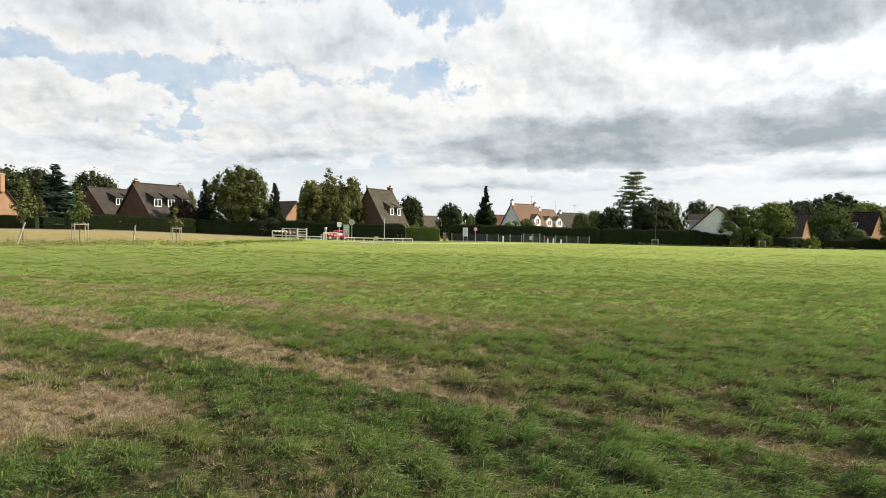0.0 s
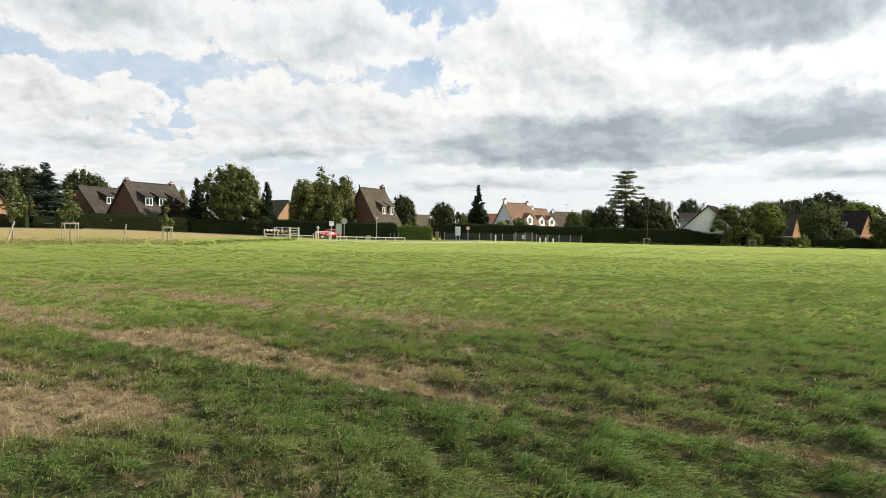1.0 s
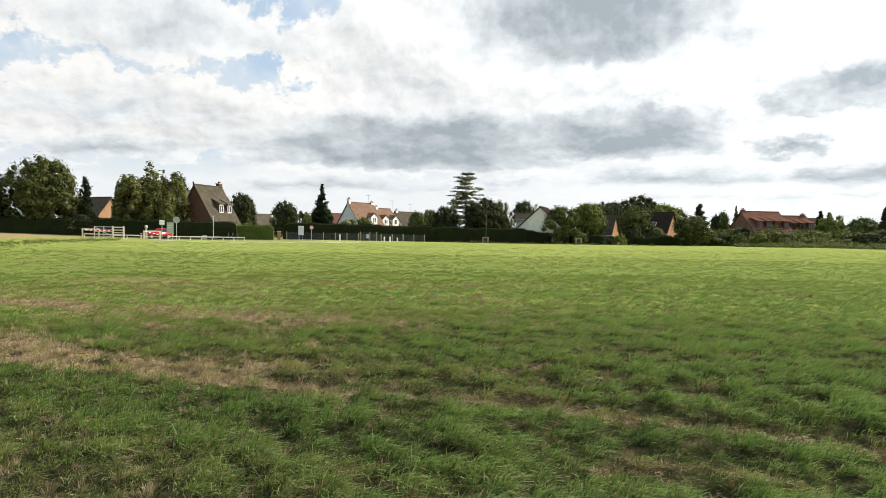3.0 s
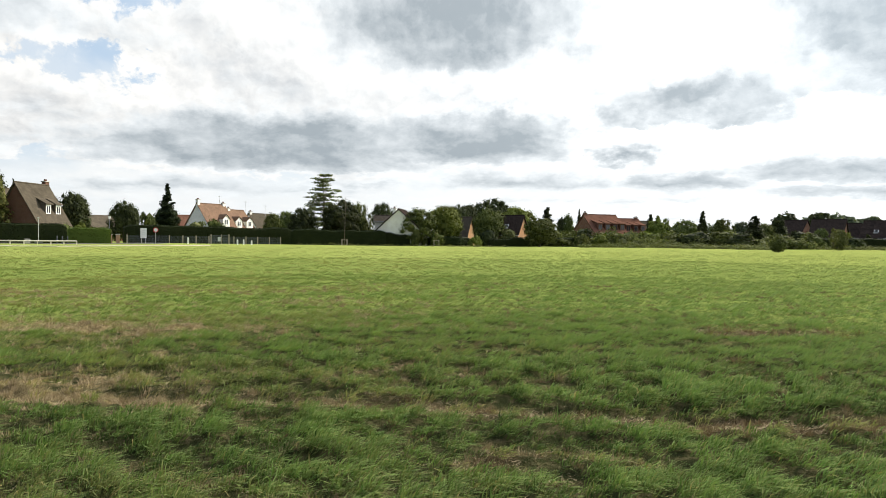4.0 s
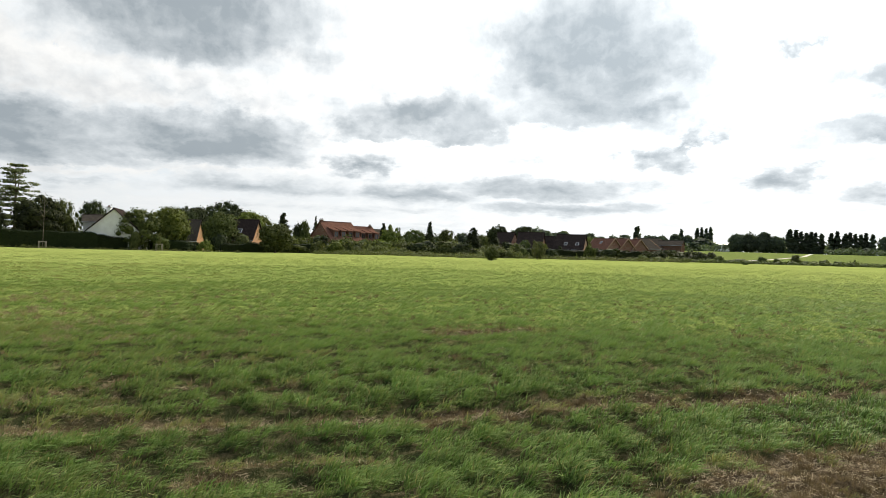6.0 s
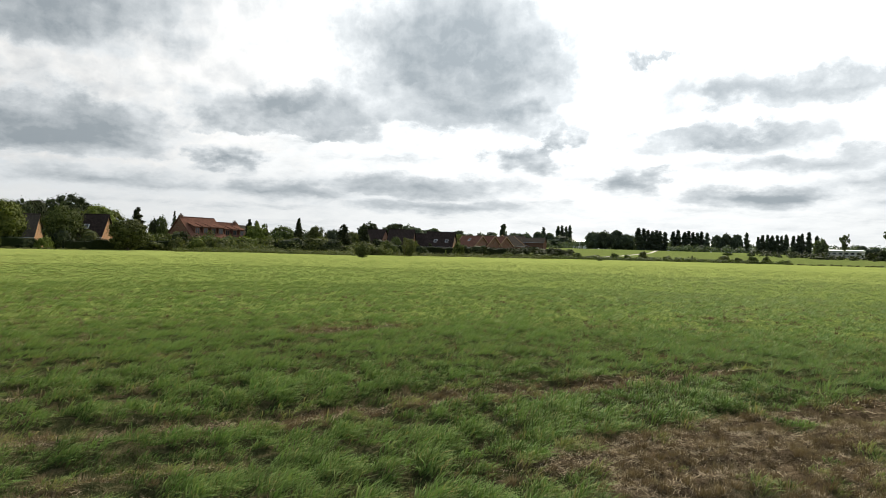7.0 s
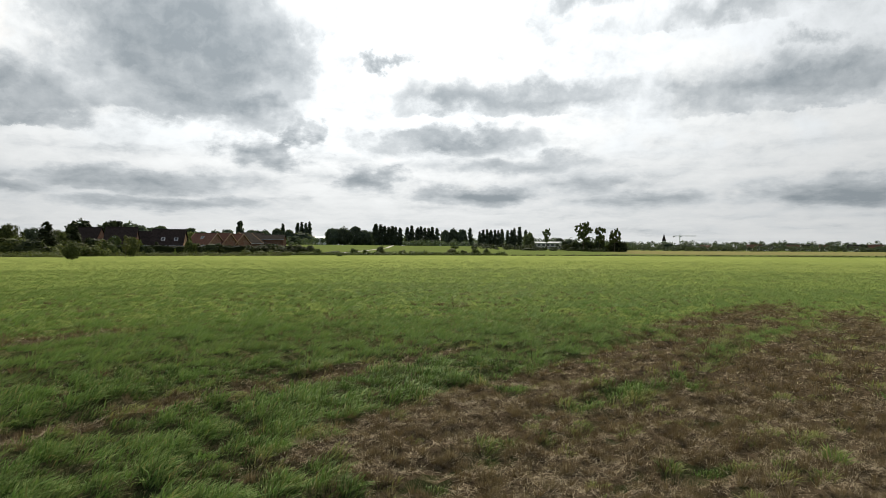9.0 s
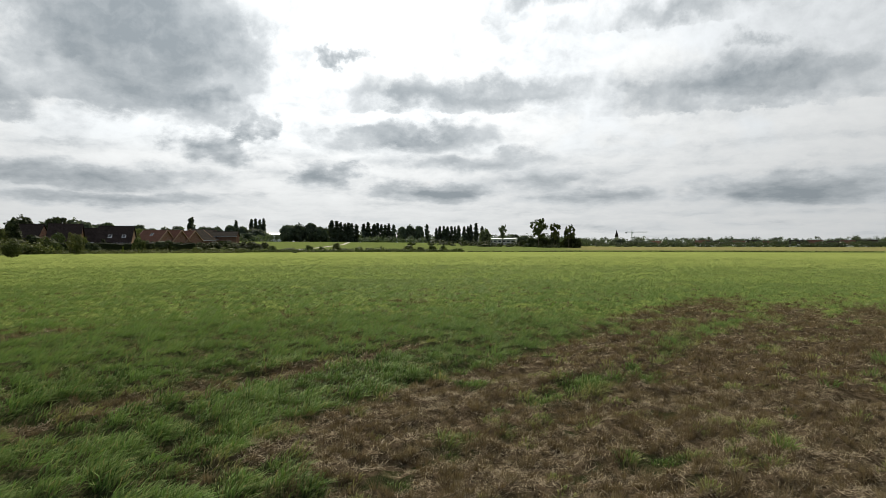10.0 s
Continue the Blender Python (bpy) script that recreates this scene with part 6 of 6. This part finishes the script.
def sign(bearing, dist, high, kind, wide, tall, face, label, turn=0.0, legs=1, mat_back=None):
    """A road sign: one or two posts, a plate with a rim, and on some a few plain bars."""
    root = empty("road_sign", stand(bearing, dist, turn))
    for i in range(legs):
        x = 0 if legs == 1 else (i - 0.5) * wide * 0.7
        bm = bmesh.new()
        rod(bm, (x, 0.05, -0.1), (x, 0.05, high), 0.045)
        part("post", bm, GREYMETAL, root)
    zc = high - tall / 2
    bm = bmesh.new()
    if kind == "disc":
        rod(bm, (0, 0.0, zc), (0, -0.03, zc), wide / 2, wide / 2, 24)
        plate = part("plate", bm, face, root)
        bm = bmesh.new()
        rod(bm, (0, -0.032, zc), (0, -0.04, zc), wide * 0.36, wide * 0.36, 24)
        part("inner_disc", bm, mat_back or GREYMETAL, plate)
    else:
        plate = part("plate", boxed(-wide / 2, -0.03, high - tall, wide / 2, 0.0, high, 0.01), face, root)
        for i in range(3):
            z = high - tall * (0.3 + 0.2 * i)
            part("bar", boxed(-wide * 0.3, -0.04, z, wide * (0.3 - 0.1 * i), -0.031, z + tall * 0.06), mat_back or STEELDARK, plate)
    return tagged(root, label, "road sign")


sign(-9.05, 92.5, 2.6, "plate", 0.62, 0.62, WHITE, "small white square sign on a grey post", mat_back=CLADWHITE)
sign(-8.43, 94.5, 2.3, "plate", 0.85, 1.5, SIGNGREEN, "pale green notice board on two posts", legs=2, mat_back=CLADWHITE)
sign(-7.95, 95.5, 3.1, "disc", 0.85, 0.85, GREYMETAL, "round sign seen from its grey back", mat_back=CONCRETE)
sign(2.1, 112.0, 2.35, "plate", 0.9, 1.55, WHITE, "tall white notice panel on two posts", legs=2, mat_back=CLADWHITE)
sign(3.0, 112.5, 2.5, "disc", 0.78, 0.78, SIGNRED, "round sign with a red rim", mat_back=CLADWHITE)
lamp = empty("street_post", stand(-5.1, 97))
bm = bmesh.new()
rod(bm, (0, 0, -0.1), (0, 0, 3.3), 0.05, 0.035)
part("post", bm, GREYMETAL, lamp)
part("base", boxed(-0.45, -0.35, 0, 0.45, 0.35, 0.38, 0.08), STEELDARK, lamp, "dark low planter at its foot")
part("head", boxed(-0.12, -0.08, 3.2, 0.12, 0.08, 3.35, 0.02), GREYMETAL, lamp)
tagged(lamp, "slim grey post with a dark foot", "post")
cab = empty("utility_box", stand(-5.8, 97))
part("body", boxed(-0.3, -0.2, -0.1, 0.3, 0.2, 0.55, 0.03), CONCRETE, cab)
part("lid", boxed(-0.33, -0.23, 0.55, 0.33, 0.23, 0.62, 0.02), CONCRETE, cab)
tagged(cab, "small grey utility box beside the road", "utility box")
for b in (-3.9, -3.55, -3.2):
    p = empty("bollard", stand(b, 98))
    bm = bmesh.new()
    rod(bm, (0, 0, -0.1), (0, 0, 0.95), 0.07, 0.06)
    part("shaft", bm, STEELDARK, p)
    bm = bmesh.new()
    rod(bm, (0, 0, 0.95), (0, 0, 1.02), 0.085, 0.05)
    part("cap", bm, STEELDARK, p)
    tagged(p, "thin dark metal bollard by the road", "bollard", "dark bollards")
for b, h in ((9.35, 0.85), (9.85, 0.9), (10.5, 0.75), (5.45, 1.1)):
    p = empty("bollard", stand(b, 110))
    part("shaft", boxed(-0.13, -0.13, -0.1, 0.13, 0.13, h - 0.1, 0.02), WHITE, p)
    part("cap", boxed(-0.10, -0.10, h - 0.1, 0.10, 0.10, h, 0.03), WHITE, p)
    tagged(p, "short white painted bollard on the verge", "bollard", "white bollards")
for b, d in ((-0.3, 104), (0.25, 104.5), (-27.9, 108), (-26.6, 108)):
    p = empty("gate_pillar", stand(b, d))
    part("shaft", boxed(-0.25, -0.25, -0.1, 0.25, 0.25, 1.25, 0.02), BRICK["buff"], p)
    part("cap", boxed(-0.32, -0.32, 1.25, 0.32, 0.32, 1.36, 0.03), CONCRETE, p)
    tagged(p, "brick gate pillar with a pale cap", "pillar", "gate pillars")
wl = empty("street_lamp", stand(-0.35, 107))
bm = bmesh.new()
rod(bm, (0, 0, -0.1), (0, 0, 3.6), 0.06, 0.045)
part("post", bm, STEELDARK, wl)
bm = bmesh.new()
rod(bm, (0, 0, 3.6), (0, 0, 3.95), 0.12, 0.2)
part("lantern", bm, CLADWHITE, wl)
tagged(wl, "dark street lamp with a small lantern", "lamp")


# wire fence before the long hedge
def wire_fence(b0, d0, b1, d1, bays):
    a, b = ground_at(b0, d0), ground_at(b1, d1)
    run = b - a
    turn = math.degrees(math.atan2(run.y, run.x))
    root = empty("wire_fence", Matrix.Translation(a))
    step = run.length / bays
    p_ob = w_ob = None
    for i in range(bays + 1):
        q = a + run * (i / bays)
        z = float(land(np.array(q.x), np.array(q.y))) - a.z
        m = pose(*(run * (i / bays)).xy, z, 0, 0, turn)
        p_ob = part("post", boxed(-0.07, -0.07, -0.1, 0.07, 0.07, 1.35, 0.02), WOOD, root, at=m) if p_ob is None else again(p_ob, root, m)
        if i < bays:
            if w_ob is None:
                bm = bmesh.new()
                for j in range(17):
                    x = 0.1 + (step - 0.2) * j / 16
                    box(bm, x - 0.012, -0.012, 0.05, x + 0.012, 0.012, 1.2)
                for z_ in (0.1, 0.4, 0.7, 1.0, 1.2):
                    box(bm, 0.07, -0.012, z_ - 0.012, step - 0.07, 0.012, z_ + 0.012)
                w_ob = part("wire_panel", bm, STEELDARK, root, at=m)
            else:
                w_ob = again(w_ob, root, m)
    return tagged(root, "grey wire fence with concrete posts before a hedge", "fence")


wire_fence(0.9, 113, 12.9, 119.5, 12)
cage = empty("metal_gate", stand(7.95, 109))
for x in (-1.35, 0.2, 1.35):
    post(cage, "post", x, 0, -0.1, 1.6, 0.09, WOOD)
for z in (0.15, 0.55, 0.95, 1.35):
    part("rail", boxed(-1.35, -0.04, z, 1.35, 0.04, z + 0.09, 0.01), STEELDARK, cage)
for i in range(9):
    x = -1.2 + i * 0.3
    part("upright", boxed(x - 0.025, -0.03, 0.2, x + 0.025, 0.03, 1.4), STEELDARK, cage)
part("notice", boxed(-0.35, -0.08, 0.5, 0.1, -0.045, 1.2, 0.01), CLADWHITE, cage, "white notice plate")
tagged(cage, "grey metal field gate with a white notice", "gate")


# ---------------------------------------------------------------- young trees with their guards
def guard(bearing, dist, wide, tall, label):
    root = empty("tree_guard", stand(bearing, dist, 12))
    w = wide / 2
    for x, y in ((-w, -w), (w, -w), (w, w), (-w, w)):
        part("stake", boxed(x - 0.035, y - 0.035, -0.1, x + 0.035, y + 0.035, tall, 0.01), WOOD, root)
    for y in (-w, w):
        part("crosspiece", boxed(-w - 0.06, y - 0.03, tall - 0.16, w + 0.06, y + 0.03, tall - 0.06, 0.01), WOOD, root)
    for x in (-w, w):
        part("crosspiece", boxed(x - 0.03, -w, tall - 0.30, x + 0.03, w, tall - 0.18, 0.01), WOOD, root)
    return tagged(root, label, "tree guard", "tree guards")


GUARD = "square guard of pale stakes round a young tree"
guard(-29.3, 62, 1.0, 1.65, GUARD)
guard(-22.4, 66, 0.75, 1.45, GUARD)
guard(18.35, 122, 0.95, 1.15, GUARD)
guard(26.45, 124, 0.95, 1.25, GUARD)
tree("sapling", "scrub", -29.3, 62, 2.6, 4.7)
tree("sapling", "birch", -22.4, 66, 1.9, 3.4)
tree("sapling", "scrub", -33.0, 60, 2.4, 5.0)
tree("sapling", "scrub", 26.45, 124, 1.2, 3.0)


def bare_tree(bearing, dist, tall, lean, label):
    root = empty("sapling", stand(bearing, dist))
    bm = bmesh.new()
    g = np.random.default_rng(int(dist * 3))
    top = Vector((lean, 0, tall))
    rod(bm, (0, 0, -0.1), top, 0.06, 0.02, 6)
    part("trunk", bm, BARK, root)
    for i in range(14):
        t = g.uniform(0.35, 0.95)
        a = g.uniform(0, 6.28)
        q = top * t
        bm = bmesh.new()
        r = tall * 0.22 * (1.1 - t)
        rod(bm, q, q + Vector((math.cos(a) * r, math.sin(a) * r, r * 1.2)), 0.02, 0.006, 5)
        part("branch", bm, BARK, root)
    return tagged(root, label, "tree")


bare_tree(18.35, 122, 9.0, 0.2, "leafless dead young tree with thin branches")
for b, d, lean, tall in ((-33.4, 59, 0.55, 1.7), (-25.6, 61, 0.2, 1.6), (-9.9, 99, 0, 0.9)):
    s_ = empty("stake", stand(b, d))
    bm = bmesh.new()
    rod(bm, (0, 0, -0.1), (lean, 0, tall), 0.07, 0.06)
    part("pole", bm, WOOD, s_)
    bm = bmesh.new()
    rod(bm, (lean * 0.8 - 0.09, 0, tall * 0.8), (lean * 0.8 + 0.09, 0, tall * 0.8), 0.05)
    part("strap", bm, RUBBER, s_, "dark rubber strap")
    tagged(s_, "pale wooden stake standing in rough grass", "stake", "stakes")


# ---------------------------------------------------------------- cars
def car(bearing, dist, turn, paint, label):
    """A small hatchback, nose towards -x."""
    root = empty("car", stand(bearing, dist, turn))
    prof = [(-2.0, 0.32), (-2.03, 0.62), (-1.85, 0.80), (-0.95, 0.94), (-0.35, 1.40), (0.75, 1.46), (1.45, 1.30), (1.88, 0.95), (1.98, 0.60), (1.95, 0.32)]
    bm = bmesh.new()
    prism(bm, prof, -0.84, 0.84)
    for v in bm.verts:
        if v.co.z > 1.0:
            v.co.y *= 0.80
        if abs(v.co.x) > 1.8:
            v.co.y *= 0.90
    bmesh.ops.bevel(bm, geom=list(bm.edges), offset=0.05, segments=2, affect="EDGES")
    for f in bm.faces:
        f.smooth = True
    part("body", bm, paint, root)
    for s in (-1, 1):
        bm = bmesh.new()
        vs = [bm.verts.new(v) for v in ((-0.80, s * 0.83, 0.96), (0.15, s * 0.83, 0.98), (0.15, s * 0.715, 1.38), (-0.30, s * 0.725, 1.35))]
        bm.faces.new(vs)
        bmesh.ops.solidify(bm, geom=list(bm.faces), thickness=0.02)
        part("side_window", bm, GLASS, root)
        bm = bmesh.new()
        vs = [bm.verts.new(v) for v in ((0.22, s * 0.83, 0.98), (1.45, s * 0.80, 1.0), (1.25, s * 0.715, 1.33), (0.22, s * 0.715, 1.38))]
        bm.faces.new(vs)
        bmesh.ops.solidify(bm, geom=list(bm.faces), thickness=0.02)
        part("side_window", bm, GLASS, root)
        part("mirror", boxed(-0.75, s * 0.97 - 0.09, 0.95, -0.60, s * 0.97 + 0.09, 1.10, 0.03), paint, root)
        part("headlight", boxed(-2.02, s * 0.58 - 0.16, 0.62, -1.84, s * 0.58 + 0.16, 0.77, 0.03), CLADWHITE, root)
        part("tail_light", boxed(1.86, s * 0.62 - 0.1, 0.70, 1.98, s * 0.62 + 0.1, 0.95, 0.02), SIGNRED, root)
        part("sill", boxed(-1.1, s * 0.82 - 0.03, 0.22, 1.1, s * 0.82 + 0.03, 0.36, 0.02), BLACK, root)
    for x0, z0, x1, z1, nm in ((-0.92, 0.99, -0.37, 1.40, "windscreen"), (1.50, 1.28, 1.86, 0.99, "rear_window")):
        bm = bmesh.new()
        o = Vector((-0.03 if x0 < 0 else 0.03, 0, 0.03))
        vs = [bm.verts.new(Vector(v) + o) for v in ((x0, -0.70, z0), (x0, 0.70, z0), (x1, 0.62, z1), (x1, -0.62, z1))]
        bm.faces.new(vs)
        bmesh.ops.solidify(bm, geom=list(bm.faces), thickness=0.015)
        part(nm, bm, GLASS, root)
    # front bumper black instead of body paint, for the shadow on the nose
    part("bumper", boxed(-2.10, -0.72, 0.28, -1.95, 0.72, 0.55, 0.05), BLACK, root, "front bumper blackened for shadow")
    part("bumper", boxed(1.92, -0.72, 0.28, 2.05, 0.72, 0.55, 0.05), paint, root)
    part("number_plate", boxed(-2.13, -0.26, 0.36, -2.11, 0.26, 0.47), WHITE, root)
    for x in (-1.25, 1.2):
        for s in (-1, 1):
            w = empty("wheel", pose(x, s * 0.76, 0.31))
            w.parent = root
            bm = bmesh.new()
            rod(bm, (0, -0.1, 0), (0, 0.1, 0), 0.31, 0.31, 20)
            bmesh.ops.bevel(bm, geom=list(bm.edges), offset=0.02, segments=1, affect="EDGES")
            part("tyre", bm, RUBBER, w)
            bm = bmesh.new()
            rod(bm, (0, s * 0.095, 0), (0, s * 0.115, 0), 0.20, 0.19, 14)
            part("rim", bm, GREYMETAL, w)
    return tagged(root, label, "car")


car(-9.4, 97.5, 28, RED, "red hatchback car parked behind a barrier")
car(-20.9, 113, 20, WHITE, "white car parked in a shaded drive")


# ---------------------------------------------------------------- roof aerials, far buildings
def aerial(bearing, dist, z, tall):
    p = polar(bearing, dist, z)
    root = empty("roof_aerial", pose(p.x, p.y, p.z, 0, 0, -bearing + 20))
    bm = bmesh.new()
    rod(bm, (0, 0, -1.0), (0, 0, tall), 0.045, 0.035)
    part("mast", bm, GREYMETAL, root)
    bm = bmesh.new()
    rod(bm, (-0.7, 0, tall - 0.1), (0.7, 0, tall - 0.1), 0.03)
    for i in range(6):
        rod(bm, (-0.6 + i * 0.24, -0.3, tall - 0.1), (-0.6 + i * 0.24, 0.3, tall - 0.1), 0.018)
    part("antenna", bm, GREYMETAL, root)
    return tagged(root, "thin television aerial on a roof", "aerial", "roof aerials")


def shed(bearing, dist, turn, long, deep, tall, rise, wall, roof, label, bands=6):
    """A long low industrial building of clad bays."""
    root = empty("warehouse", stand(bearing, dist, turn, 0.2))
    for i in range(bands):
        x0, x1 = -long / 2 + long * i / bands, -long / 2 + long * (i + 1) / bands
        part("wall_panel", boxed(x0 + 0.02, -deep / 2, 0, x1 - 0.02, deep / 2, tall, 0.0), wall, root)
        part("window", boxed(x0 + long / bands * 0.2, -deep / 2 - 0.05, tall * 0.55, x1 - long / bands * 0.2, -deep / 2 + 0.05, tall * 0.8), GLASS, root)
    bm = bmesh.new()
    prism(bm, [(-deep / 2 - 0.4, tall), (deep / 2 + 0.4, tall), (deep / 2 + 0.4, tall + 0.3), (0, tall + 0.3 + rise), (-deep / 2 - 0.4, tall + 0.3)], -long / 2 - 0.4, long / 2 + 0.4)
    bmesh.ops.rotate(bm, cent=(0, 0, 0), matrix=Matrix.Rotation(radians(90), 3, "Z"), verts=bm.verts)
    part("roof", bm, roof, root)
    return tagged(root, label, "warehouse")


for b, d, z, t in ((7.9, 170, 9.4, 2.6), (10.0, 176, 8.6, 2.4), (11.6, 188, 8.4, 2.2)):
    aerial(b, d, z, t)
shed(73.4, 640, 20, 34, 16, 7.5, 2.0, CLADWHITE, STEELDARK, "long pale warehouse with a dark roof on the rise")
shed(93.6, 372, -8, 15, 10, 3.4, 0.5, CONCRETE, CLADWHITE, "long pale clad building among trees")
shed(84.6, 500, 5, 22, 10, 5.0, 1.0, CLADWHITE, STEELDARK, "pale building behind the poplars")
for i, b in enumerate((106.6, 107.8, 110.2, 111.0, 113.1, 114.0, 115.2, 117.0, 118.2, 119.6, 120.4, 121.6)):
    house("small white house with a dark roof far on the plain", b, 800 + (i * 37) % 50, (i * 47) % 60 - 30, 13 + (i * 5) % 7, 8, 3.2, 6.2 + (i % 3) * 0.5, RENDERED, TILE["slate" if i % 2 else "red"])


def spire(bearing, dist):
    root = empty("church_tower", stand(bearing, dist))
    part("tower", boxed(-3, -3, -0.5, 3, 3, 17, 0.1), CONCRETE, root)
    bm = bmesh.new()
    rod(bm, (0, 0, 17), (0, 0, 30), 3.6, 0.1, 8)
    part("spire", bm, TILE["slate"], root)
    return tagged(root, "far church tower with a pointed slate spire", "church")


def crane(bearing, dist):
    root = empty("tower_crane", stand(bearing, dist, 10))
    part("mast", boxed(-0.9, -0.9, -0.5, 0.9, 0.9, 30), CLADWHITE, root)
    part("jib", boxed(-14, -0.7, 30, 34, 0.7, 31.4), CLADWHITE, root)
    part("apex", boxed(-0.5, -0.5, 31.4, 0.5, 0.5, 36), CLADWHITE, root)
    part("counterweight", boxed(-14, -1, 28, -11, 1, 30), CONCRETE, root)
    part("cab", boxed(0.9, -1.2, 28, 3, 1.2, 30), CLADWHITE, root)
    return tagged(root, "far pale tower crane with a long jib", "crane")


spire(103.35, 1250)
crane(104.6, 1500)
